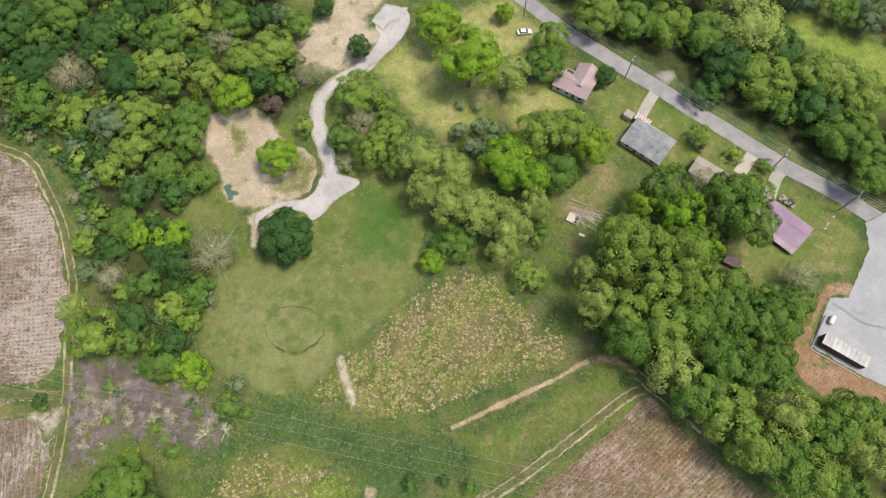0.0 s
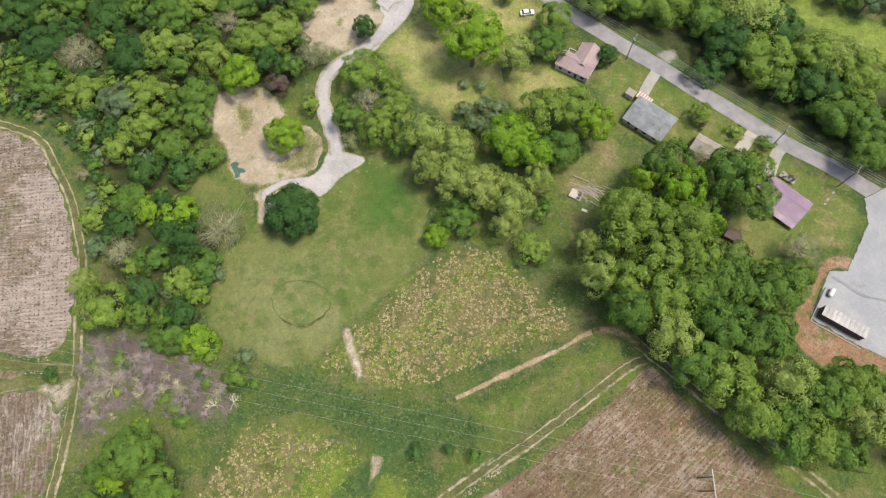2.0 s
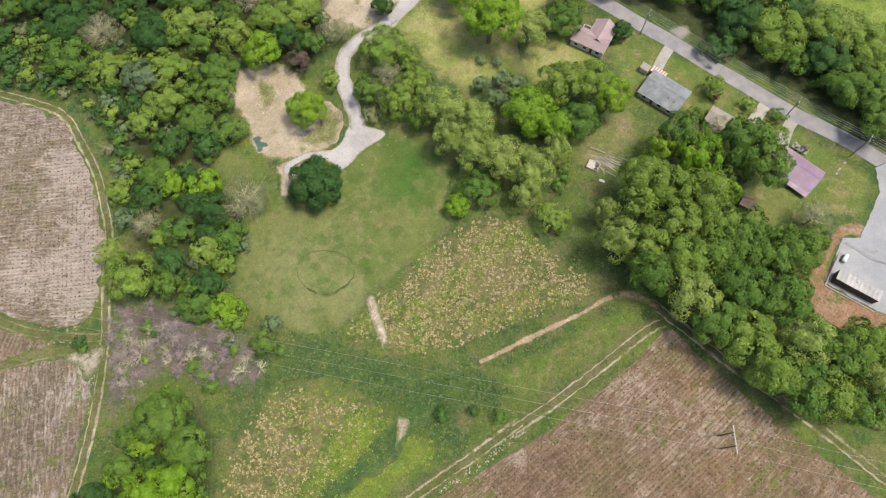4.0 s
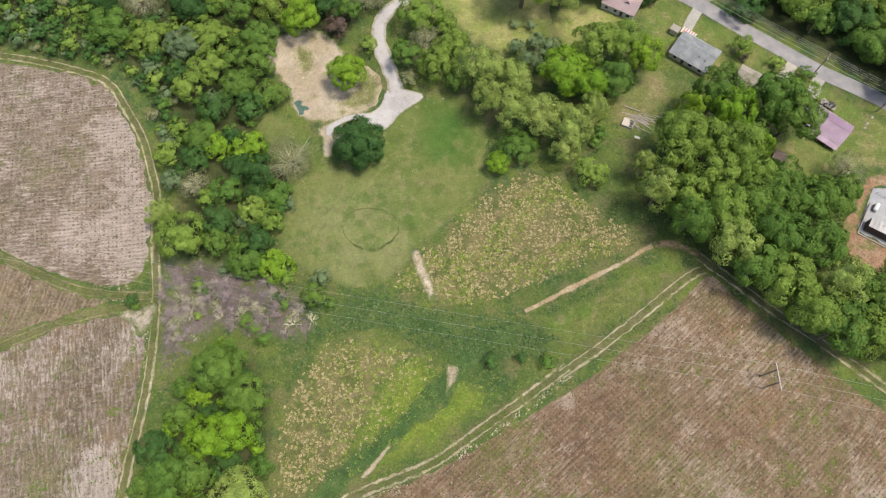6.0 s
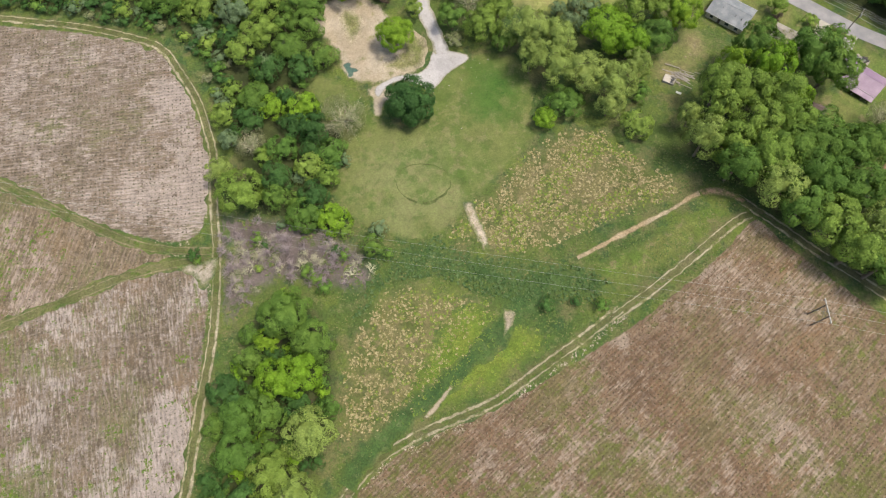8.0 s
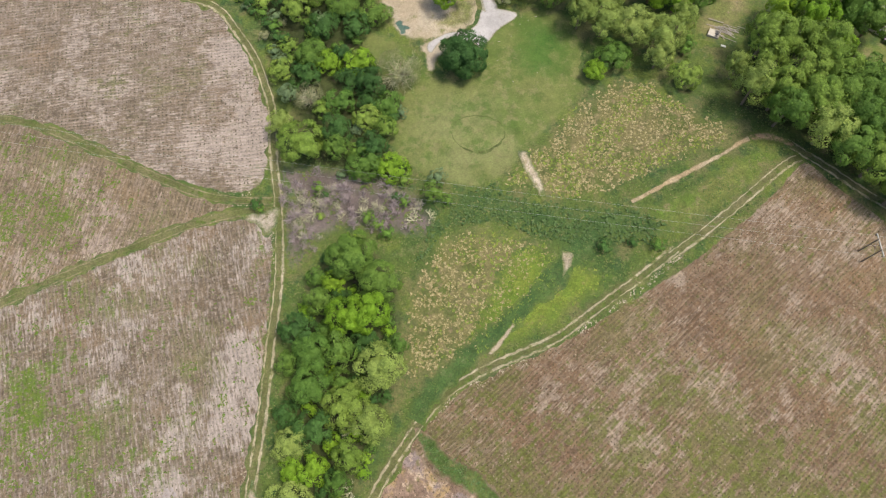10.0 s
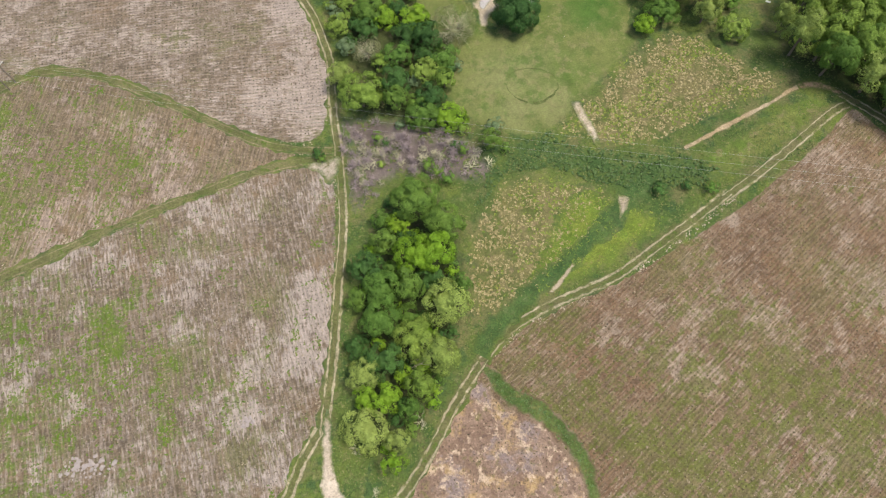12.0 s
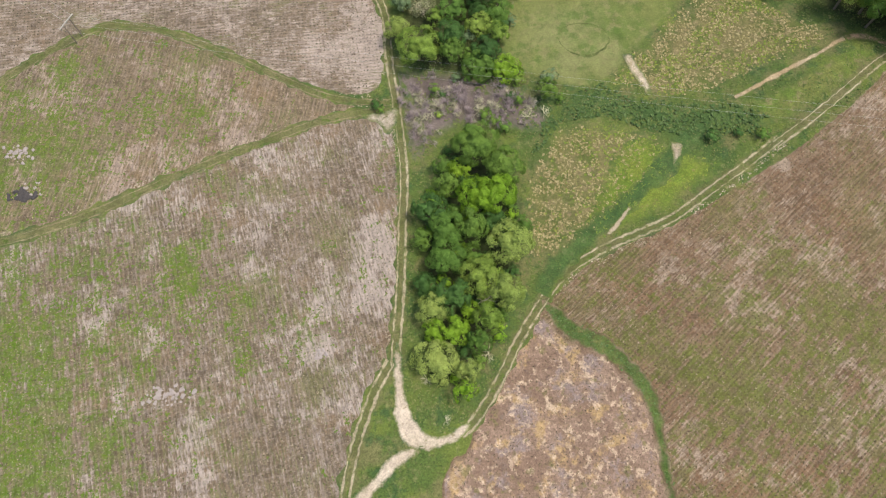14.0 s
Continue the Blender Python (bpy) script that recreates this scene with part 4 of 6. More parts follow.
def area(name, outline, material, lift, rim=1.5, rough=0.3, grid=2.5, label="", category="", kind="structure", sharp=False, grow=0.0):
    """A draped sheet over the terrain inside the outline, with a ragged rim."""
    from mathutils.geometry import delaunay_2d_cdt
    step = min(1.2, rim * 1.2)
    line = straight_line(outline, step) if sharp else smooth_line(outline, step, True)
    d = np.roll(line, -1, 0) - np.roll(line, 1, 0)
    nrm = np.stack([d[:, 1], -d[:, 0]], 1) / (np.hypot(*d.T)[:, None] + 1e-9)
    wob = np.array([noise.noise((x * 0.5, y * 0.5, lift * 9)) + 0.6 * noise.noise((x * 1.7, y * 1.7, 3.0)) for x, y in line])
    turn = np.sign(np.sum(line[:, 0] * np.roll(line[:, 1], -1) - line[:, 1] * np.roll(line[:, 0], -1)))
    line = line + nrm * (wob * rough + grow * turn)[:, None]
    (x0, y0), (x1, y1) = line.min(0), line.max(0)
    gx, gy = np.meshgrid(np.arange(x0, x1, grid), np.arange(y0, y1, grid))
    g = np.stack([gx.ravel(), gy.ravel()], 1)
    g = g[inside(g, line)]
    ring = np.concatenate([line + nrm * s * rim for s in (-1, 1)])
    ring = ring[inside(ring, line)] if len(ring) else ring
    if len(ring):
        ring = ring[seg_distance(ring, line) > rim * 0.85]
    if len(g):
        g = g[seg_distance(g, line) > rim * 1.15]
    allp = np.concatenate([line, ring, g])
    n = len(line)
    v, _, f, *_ = delaunay_2d_cdt([Vector(q) for q in allp], [(i, (i + 1) % n) for i in range(n)], [], 1, 1e-4)
    v = np.array([tuple(q) for q in v])
    cen = np.array([v[list(q)].mean(0) for q in f])
    ok = inside(cen, line)
    z = height(v[:, 0], v[:, 1]) + lift
    tri = [q for q, k in zip(f, ok) if k]
    tri = [q if np.cross(v[q[1]] - v[q[0]], v[q[2]] - v[q[0]]) > 0 else tuple(reversed(q)) for q in map(tuple, tri)]
    me = mesh_of(name, np.c_[v, z], tri, material, True)
    edge = np.clip(seg_distance(v, line) / rim, 0, 1)
    me.attributes.new("edge", "FLOAT", "POINT").data.foreach_set("value", edge.astype(np.float32))
    return tagged(new(name, me), label, category, "", kind)


def ribbon(name, pts, width, material, lift, shift=0.0, rough=0.1, label="", category="", parent=None, gaps=0.0, kind="structure", step=1.0):
    """A draped strip along a line, four points across; its rim fades into the grass."""
    line = smooth_line(pts, step, False)
    d = np.gradient(line, axis=0)
    nrm = np.stack([d[:, 1], -d[:, 0]], 1) / (np.hypot(*d.T)[:, None] + 1e-9)
    verts, faces, edge = [], [], []
    for i, (p, q) in enumerate(zip(line, nrm)):
        w = width * (1 + rough * 2 * noise.noise((p[0] * 0.4, p[1] * 0.4, lift * 7 + shift)))
        w *= 1 - gaps * max(0.0, 0.3 + 1.6 * noise.noise((p[0] * 0.09, p[1] * 0.09, 5 + shift)) + 0.7 * noise.noise((p[0] * 0.45, p[1] * 0.45, 9 + shift)))
        w = max(w, 0.06)
        s = shift + rough * noise.noise((p[0] * 0.7, p[1] * 0.7, 2.0))
        for k, e in ((-0.5, 0), (-0.22, 1), (0.22, 1), (0.5, 0)):
            x, y = p + q * (s + k * w)
            verts.append((x, y, gz(x, y) + lift))
            edge.append(e)
        if i:
            b = 4 * i
            faces += [(b - 4 + j, b - 3 + j, b + 1 + j, b + j) for j in range(3)]
    me = mesh_of(name, verts, [tuple(reversed(f)) for f in faces], material, True)
    if len(me.polygons) and me.polygons[0].normal.z < 0:
        me.flip_normals()
    me.attributes.new("edge", "FLOAT", "POINT").data.foreach_set("value", edge)
    ob = tagged(new(name, me), label, category, "", "" if parent else kind)
    ob.parent = parent
    return ob


# ground: one sheet to the horizon
xs = np.concatenate([-260 - np.geomspace(4, 3200, 24)[::-1], np.arange(-260, 200.1, 2.5), 200 + np.geomspace(4, 3200, 24)])
ys = np.concatenate([-150 - np.geomspace(4, 3200, 24)[::-1], np.arange(-150, 200.1, 2.5), 200 + np.geomspace(4, 3200, 24)])
gx, gy = np.meshgrid(xs, ys)
nx = len(xs)
gverts = np.stack([gx.ravel(), gy.ravel(), height(gx, gy).ravel()], 1)
gfaces = [(j * nx + i, j * nx + i + 1, (j + 1) * nx + i + 1, (j + 1) * nx + i) for j in range(len(ys) - 1) for i in range(nx - 1)]
tagged(new("ground", mesh_of("ground", gverts, gfaces, M_GRASS, True)), "rolling green pasture ground with rough grass and weeds", "ground", "", "structure")

area("field_northwest", NW_FIELD, M_NW, 0.06, 0.8, 0.4, grow=0.8, label="stubbly tan crop field planted with small seedlings in rows", category="field")
area("field_west", MID_FIELD, M_MID, 0.06, 0.8, 0.4, grow=0.8, label="tan and green weedy crop field between two grassy lanes", category="field")
area("field_southwest", SW_FIELD, M_SW, 0.06, 0.8, 0.4, grow=0.8, label="pale tan planted crop field with green weed streaks", category="field")
area("field_southeast", SE_FIELD, M_SE, 0.06, 0.55, 0.3, label="reddish brown planted crop field with weedy rows", category="field")
area("rubbly_soil", PINK_SOIL, M_PINK, 0.10, 1.2, 0.4, label="paler pinkish rubbly soil in the corner of the brown field", category="field")
area("weedy_meadow", BRIGHT_WEEDS, M_BRIGHT, 0.10, 4.0, 1.5, label="bright yellow-green weedy grass beside the field track", category="meadow")
area("weed_corridor", CORRIDOR, M_DEEPGRASS, 0.07, 4.0, 1.5, label="deep green rank weeds along the power line", category="weeds")
ribbon("weed_band", DARK_BAND, 6.5, M_DEEPGRASS, 0.15, rough=0.25, gaps=0.25, label="dark green rank weeds in a shallow ditch", category="weeds")
area("weedy_wedge", WEDGE, M_WEDGE, 0.08, 2.5, 1.2, label="bright weeds and dry tufts between two tracks", category="meadow")
area("swale", SWALE, M_SWALE, 0.12, 0.9, 0.9, label="narrow green grassy swale winding across the brown field", category="grass strip")
area("meadow_upper", MEADOW, M_MEADOW, 0.06, 5.0, 1.6, label="rough meadow of yellowed tussock grass", category="meadow")
area("meadow_lower", LOW_MEADOW, M_MEADOW, 0.06, 5.0, 1.6, label="rough meadow of tussocks and bright weeds beside the copse", category="meadow")
area("lawn", LAWN, M_LAWN, 0.05, 2.2, 0.3, label="mown grey-green lawn with a faint worn ring", category="lawn")
area("lush_lawn", LAWN_DARK, M_LUSH, 0.09, 9.0, 1.5, label="lusher dark green part of the mown lawn", category="lawn")
area("dirt_pad", PAD, M_PAD, 0.10, 1.8, 0.9, label="bare tan dirt clearing beside the gravel drive", category="dirt")
area("pad_grass", PAD_EDGE, M_PADGRASS, 0.14, 2.5, 0.9, label="thin grass at the edge of the dirt clearing", category="grass")
area("pad_grass", PAD_GREEN, M_PADGRASS, 0.14, 2.8, 0.9, label="patch of thin grass inside the dirt clearing", category="grass")
area("dirt_path", PAD_PATH, M_PAD, 0.13, 1.2, 0.5, label="short worn dirt path under the dark tree", category="path")
area("pool", POOL, M_POOL, 0.17, 0.5, 0.3, label="small teal-green pool at the edge of the dirt clearing", category="pool")
# upper lawn: stronger sunlight is painted into its colour
area("upper_lawn", UPPER_LAWN, M_SUNDRYLAWN, 0.05, 5.0, 1.0, label="dry olive lawn above the drive, sunlight put into its colour", category="lawn")
area("roadside_lawn", ROAD_LAWN, M_ROADLAWN, 0.05, 3.0, 0.8, label="patchy green lawn round the roadside houses", category="lawn")
area("dry_grass", DRY_TOP, M_PAD, 0.06, 3.0, 0.6, label="dry straw-coloured grass beside the upper drive", category="grass")
area("yard_rough", ROUGH_YARD, M_YARD, 0.06, 5.0, 0.6, label="worn weedy back yard with bare patches", category="yard")
area("yard_dry", DRY_YARD, M_SUNDRYLAWN, 0.06, 4.0, 1.0, label="yellowed dry lawn behind the house, brightened as if sunlit", category="yard")
area("brush_floor", BRUSH_FLOOR, M_BRUSHFLOOR, 0.06, 4.0, 0.6, label="grey-brown brush litter under the power line", category="ground cover")
area("brush_soil", BRUSH_SOIL, M_CRUMB, 0.12, 1.3, 0.8, label="pale bare soil at the edge of the brush", category="bare soil")
area("far_pasture", FAR_PASTURE, M_PASTURE, 0.06, 5.0, 0.6, label="bright green pasture beyond the roadside trees", category="pasture")
# wood floors: litter sheets with the crowns' shade put into their colour
area("floor_left_wood", LEFT_WOOD, M_SHADEFLOOR, 0.04, 5.0, 0.8, label="shaded leaf litter and weeds under the west wood", category="wood floor")
area("floor_right_wood", RIGHT_WOOD, M_SHADEFLOOR, 0.04, 5.0, 0.8, label="shaded leaf litter and weeds under the east wood", category="wood floor")
area("floor_road_wood", ROAD_WOOD, M_SHADEFLOOR, 0.04, 5.0, 0.8, label="shaded leaf litter and weeds under the roadside wood", category="wood floor")
area("floor_copse", COPSE, M_SHADEFLOOR, 0.04, 5.0, 0.8, label="shaded leaf litter and weeds under the copse", category="wood floor")
area("lot_clay", LOT_CLAY, M_CLAY, 0.06, 0.9, 0.8, label="bare orange clay bank round the gravel lot", category="bank")
area("gravel_lot", LOT, M_BLUEGRAVEL, 0.12, 0.35, 0.3, label="pale blue-grey crushed stone lot", category="lot", sharp=True)
area("gravel_fork", DRIVE_FORK, M_GRAVEL, 0.15, 0.6, 0.25, label="gravel turning place at the end of the drive", category="drive")
area("upper_drive", DRIVE_TOP, M_GRAVEL, 0.14, 0.6, 0.25, label="wide gravel head of the driveway", category="drive")
area("parking_slab", SLAB, M_GRAVEL, 0.17, 0.8, 0.4, label="grey stone parking slab at the head of the drive", category="slab", sharp=True)
area("pull_off", PULLOFF, M_SHADEGRAVEL, 0.05, 1.6, 0.5, label="gravel pull-off beside the road", category="pull-off")
area("clay_bend", CLAY_BEND, M_CLAY, 0.18, 1.2, 0.5, label="bare reddish clay at the bend of the sandy track", category="bare soil")
area("scar_upper", SCAR, M_SCAR, 0.2, 1.1, 0.6, label="bare sandy scar in the meadow", category="bare soil")
area("scar_lower", SCAR_LOW, M_SCAR, 0.2, 1.0, 0.5, label="bare sandy scar among the weeds", category="bare soil")
area("scar_thin", SCAR_THIN, M_PAD, 0.2, 0.5, 0.25, label="thin tan scar beside the field track", category="bare soil")
area("sandy_bend", WIDE_BEND, M_SAND, 0.17, 1.0, 0.7, label="wide bend of pale sandy farm track", category="track")
area("sandy_branch", BRANCH_SAND, M_SAND, 0.17, 1.0, 0.6, label="branch of pale sandy farm track", category="track")
area("junction_soil", JUNCTION_SOIL, M_CRUMB, 0.15, 1.6, 1.0, label="pale bare soil where the lanes meet", category="bare soil")

ribbon("road", ROAD, 5.0, M_ROAD, 0.10, rough=0.01, label="worn grey two-lane country road", category="road")
ribbon("gravel_drive", DRIVE, 4.6, M_GRAVEL, 0.20, rough=0.1, label="winding pale gravel driveway", category="drive")
ribbon("house_drive", HOUSE_DRIVE, 3.2, M_OLDPAVE, 0.07, rough=0.03, label="short worn concrete driveway to the grey-roofed house", category="drive")
ribbon("garage_drive", PALE_DRIVE, 3.6, M_CONCRETE, 0.07, rough=0.03, label="pale concrete driveway to the garage", category="drive")
ribbon("cottage_drive", MAUVE_DRIVE, 3.4, M_OLDPAVE, 0.07, rough=0.03, label="pale concrete driveway to the mauve-roofed house", category="drive")
for nm, pts, mat_, lab in (("west", TRACK_W, M_RUT, "pale two-rut farm track along the copse"), ("northwest", TRACK_NW, M_RUT, "two-rut farm track round the planted field"),
                           ("south", TRACK_S, M_RUT, "pale two-rut farm track beside the brown field"), ("east", TRACK_E, M_RUT, "faint two-rut track along the field edge"),
                           ("ridge", TRACK_R, M_RUT, "two-rut track below the trees"), ("branch", TRACK_SW, M_RUT, "faint two-rut branch track"),
                           ("lane_north", LANE_N, M_RUT, "grassy lane with worn ruts between fields"), ("lane_south", LANE_S, M_RUT, "grassy lane with worn ruts between fields")):
    track = tagged(new("track_" + nm), lab, "track", "farm tracks", "structure")
    faint = nm.startswith("lane")
    ribbon("verge", pts, 3.7 if faint else 4.4, M_LANE, 0.11, -0.2, 0.35, parent=track, gaps=0.4)
    left, right = {"west": (0.95, 0.65), "northwest": (0.6, 1.0), "south": (0.85, 0.8), "east": (0.55, 0.75)}.get(nm, (0.9, 0.9))
    for s, w in ((-1.0, left), (1.0, right)):
        ribbon("rut", pts, 0.7 * w if faint else w, M_LANERUT if faint else mat_, 0.14, s, 0.3, parent=track, gaps=0.75 if faint else 0.42, step=0.7)
ribbon("sandy_track", SANDY, 1.7, M_REDSAND, 0.13, rough=0.2, gaps=0.35, label="narrow pale sandy track with a reddish bend", category="track")
for pts, wide, cut in ((RING_W, 0.9, 0.6), (RING_E, 1.1, 0.45), (RING_N, 0.4, 1.2)):
    ribbon("worn_ring", pts, wide, M_RING, 0.10, rough=0.4, gaps=cut, label="dark worn arc in the lawn", category="rut")

# ---- trees ----
LEAVES = {
    "b": (leaf_material("leaf_bright", (0.13, 0.245, 0.017), (0.165, 0.268, 0.022)), "bright yellow-green broadleaf tree in spring leaf"),
    "g": (leaf_material("leaf_green", (0.074, 0.15, 0.025), (0.112, 0.186, 0.031)), "full green broadleaf tree in spring leaf"),
    "d": (leaf_material("leaf_dark", (0.034, 0.088, 0.02), (0.052, 0.115, 0.024)), "dark green dense broadleaf tree"),
    "p": (leaf_material("leaf_pale", (0.195, 0.265, 0.062), (0.23, 0.29, 0.075)), "pale grey-green tree with thin young leaves"),
    "y": (leaf_material("leaf_olive", (0.132, 0.212, 0.034), (0.17, 0.242, 0.045)), "olive green tree with loose young leaves"),
    "s": (leaf_material("leaf_silver", (0.1, 0.155, 0.075), (0.125, 0.178, 0.088)), "silvery blue-green bushy tree"),
    "r": (leaf_material("leaf_russet", (0.085, 0.062, 0.05), (0.11, 0.078, 0.062)), "russet brown tree with dark young leaves"),
    "n": (leaf_material("leaf_budding", (0.16, 0.178, 0.082), (0.186, 0.186, 0.102)), "pale half-bare tree just coming into bud"),
}
M_BARK = plain_material("bark", (0.13, 0.10, 0.075), 0.95, vary=0.35, grain=2.0)
M_TWIG = plain_material("pale_twigs", (0.36, 0.345, 0.24), 0.95, vary=0.3, grain=2.0)
M_BRUSH = plain_material("brush_twigs", (0.25, 0.205, 0.215), 0.95, vary=0.3, grain=2.0)
ICO = bmesh.new()
bmesh.ops.create_icosphere(ICO, subdivisions=2, radius=1.0)
ICO_V = np.array([v.co[:] for v in ICO.verts])
ICO_F = np.array([[v.index for v in f.verts] for f in ICO.faces])
ICO.free()


def crown_mesh(seed, lobes, sprays, leaves, leaf, tall=0.85, core=0.55, holes=0.08, uneven=0.22, droop=0.55):
    """A crown of unit radius: lobes about the limbs, each of many feathery leaf sprays, uneven and with gaps, round a dark inside."""
    r = np.random.RandomState(seed)

    def swell(d):
        return 1 + uneven * noise.noise(Vector(d) * 1.5 + Vector((seed * 3.1, 0, 0))) + 0.6 * uneven * noise.noise(Vector(d) * 3.6 + Vector((0, seed, 0)))

    def unit(v):
        return v / (np.linalg.norm(v, axis=-1, keepdims=True) + 1e-9)

    mids, ways, sizes = [], [], []
    for i in range(lobes):
        z = 1 - (i + 0.5) / lobes * 1.45
        az_ = i * 2.39996 + r.uniform(-0.35, 0.35)
        d = np.array([math.sqrt(1 - z * z) * math.cos(az_), math.sqrt(1 - z * z) * math.sin(az_), z])
        reach = r.uniform(0.75, 1.2) * 1.3 / math.sqrt(lobes)
        lobe = d * swell(d) * r.uniform(0.52, 0.72)
        for _ in range(sprays):
            if r.uniform() < holes:
                continue
            v = unit(r.normal(0, 0.7, 3) + d * 0.95 + (0, 0, 0.2))
            mids.append(lobe + v * reach * r.uniform(0.75, 1.05))
            ways.append(unit(v + 0.4 * d + (0, 0, 0.1) + r.normal(0, 0.25, 3)))
            sizes.append(reach * r.uniform(0.3, 0.5))
    mids, ways, sizes = np.array(mids), np.array(ways), np.array(sizes)
    pick = np.repeat(np.arange(len(mids)), leaves)
    n = len(pick)
    up, c, s = ways[pick], mids[pick], sizes[pick][:, None]
    u = unit(np.cross(up, (0.31, 0.87, 0.11)))
    w = np.cross(up, u)
    ang, rho = r.uniform(0, math.tau, n)[:, None], np.sqrt(r.uniform(0, 1.25, n))[:, None]
    out = u * np.cos(ang) + w * np.sin(ang)
    at = (c + out * rho * s + up * s * (0.5 - droop * rho**2 + r.normal(0, 0.1, (n, 1)))) * (1, 1, tall)
    nrm = unit(up + out * rho * droop * 0.8 + r.normal(0, 0.22, (n, 3)))
    t = unit(out + r.normal(0, 0.45, (n, 3)))
    t = unit(t - nrm * (t * nrm).sum(1, keepdims=True))
    b = np.cross(nrm, t)
    k = leaf * r.uniform(0.65, 1.3, (n, 1))
    tip = np.stack([at + t * k - nrm * k * 0.15, at - t * k * 0.7 + b * k * 0.6, at - t * k * 0.7 - b * k * 0.6], 1)
    lv = tip.reshape(-1, 3)
    inner = np.array([d * core * swell(d) * r.uniform(0.85, 1.1) for d in ICO_V]) * (1, 1, tall)
    lf = np.arange(len(lv)).reshape(-1, 3) + len(inner)
    v = np.concatenate([inner, lv])
    v[:, 2] += 0.55
    return v, [tuple(f) for f in ICO_F] + [tuple(f) for f in lf]


def twig_mesh(seed, count, thick=0.012):
    """Bare branching twigs of unit radius, from the base outwards."""
    r = np.random.RandomState(seed)
    verts, faces = [], []
    def bar(a, b, w1, w2):
        d = b - a
        t = np.cross(d, (0.3, 0.2, 1.0))
        t /= np.linalg.norm(t) + 1e-9
        u = np.cross(d, t)
        u /= np.linalg.norm(u) + 1e-9
        k = len(verts)
        for p, w in ((a, w1), (b, w2)):
            for ang in (0.0, 2.1, 4.2):
                verts.append(p + (t * math.cos(ang) + u * math.sin(ang)) * w)
        faces.extend([(k, k + 1, k + 4, k + 3), (k + 1, k + 2, k + 5, k + 4), (k + 2, k, k + 3, k + 5)])
    for _ in range(count):
        az_, up = r.uniform(0, 6.28), r.uniform(0.25, 1.25)
        d = np.array([math.cos(az_) * math.cos(up), math.sin(az_) * math.cos(up), math.sin(up)])
        a = np.array([0, 0, 0.1])
        mid = a + d * r.uniform(0.4, 0.6)
        bar(a, mid, thick * 1.8, thick * 1.1)
        for _ in range(5):
            e = mid + (d * 0.8 + r.normal(0, 0.45, 3)) * r.uniform(0.35, 0.5)
            bar(mid, e, thick, thick * 0.5)
            for _ in range(2):
                bar(e, e + (d * 0.5 + r.normal(0, 0.6, 3)) * 0.22, thick * 0.5, thick * 0.25)
    return np.array(verts), faces


def trunk_mesh(seed):
    """A tapered trunk with limbs, for a crown of unit radius whose foot is at z = 0."""
    r = np.random.RandomState(seed)
    bm = bmesh.new()
    tube(bm, (0, 0, -0.55), (0.02, 0.0, 0.25), 0.07, 0.05, 7)
    tube(bm, (0.02, 0, 0.25), (0.0, 0.03, 0.75), 0.05, 0.02, 6)
    for i in range(5):
        a = i * 1.257 + r.uniform(-0.3, 0.3)
        tube(bm, (0.01, 0, 0.1 + 0.06 * i), (0.5 * math.cos(a), 0.5 * math.sin(a), 0.45 + 0.05 * i), 0.035, 0.01, 5)
    me = bpy.data.meshes.new("trunk")
    bm.to_mesh(me)
    bm.free()
    me.materials.append(M_BARK)
    return me


SHAPES = {
    "big": [crown_mesh(s, 15, 26, 22, 0.038, core=0.44) for s in (1, 2, 3, 4)],
    "huge": [crown_mesh(s, 24, 30, 20, 0.028, 1.0, 0.5, 0.04, 0.16) for s in (6, 7)],
    "dense": [crown_mesh(s, 20, 28, 20, 0.034, 0.95, 0.55, 0.02, 0.08) for s in (16, 17)],
    "mid": [crown_mesh(s, 11, 17, 18, 0.052, core=0.44) for s in (11, 12, 13, 14)],
    "bush": [crown_mesh(s, 6, 10, 14, 0.097, 0.75, 0.5, uneven=0.35) for s in (21, 22, 23)],
    "budding": [crown_mesh(s, 16, 26, 12, 0.022, 0.8, 0.15, 0.05, 0.12, 0.8) for s in (36, 37)],
    "thin": [crown_mesh(s, 16, 24, 19, 0.035, 0.9, 0.42, 0.12, 0.3, 0.8) for s in (31, 32, 33)],
}
TRUNKS = [trunk_mesh(s) for s in (5, 6)]
TWIGS = [twig_mesh(s, 40, 0.007) for s in (41, 42)]
KITS = {}


def tree_kit(kind, species, n):
    """The first tree of a kind; later ones are copies."""
    key = (kind, species, n)
    if key in KITS:
        return KITS[key], False
    leaf, label = LEAVES[species]
    name = "bush" if kind == "bush" else "tree"
    if kind == "bush":
        label = label.replace("tree", "bush")
    ob = tagged(new(name), label, name)
    shape = SHAPES[kind][n % len(SHAPES[kind])]
    crown = new("crown", mesh_of("crown", *shape, leaf))
    crown.parent = ob
    trunk = new("trunk", TRUNKS[n % 2])
    trunk.parent = ob
    if species == "n":
        tw = new("bare_branchwork", mesh_of("bare_branchwork", *TWIGS[n % 2], M_TWIG))
        tw.parent = ob
        tw.scale = (0.8, 0.8, 0.8)
    KITS[key] = ob
    return ob, True


STANDING = []


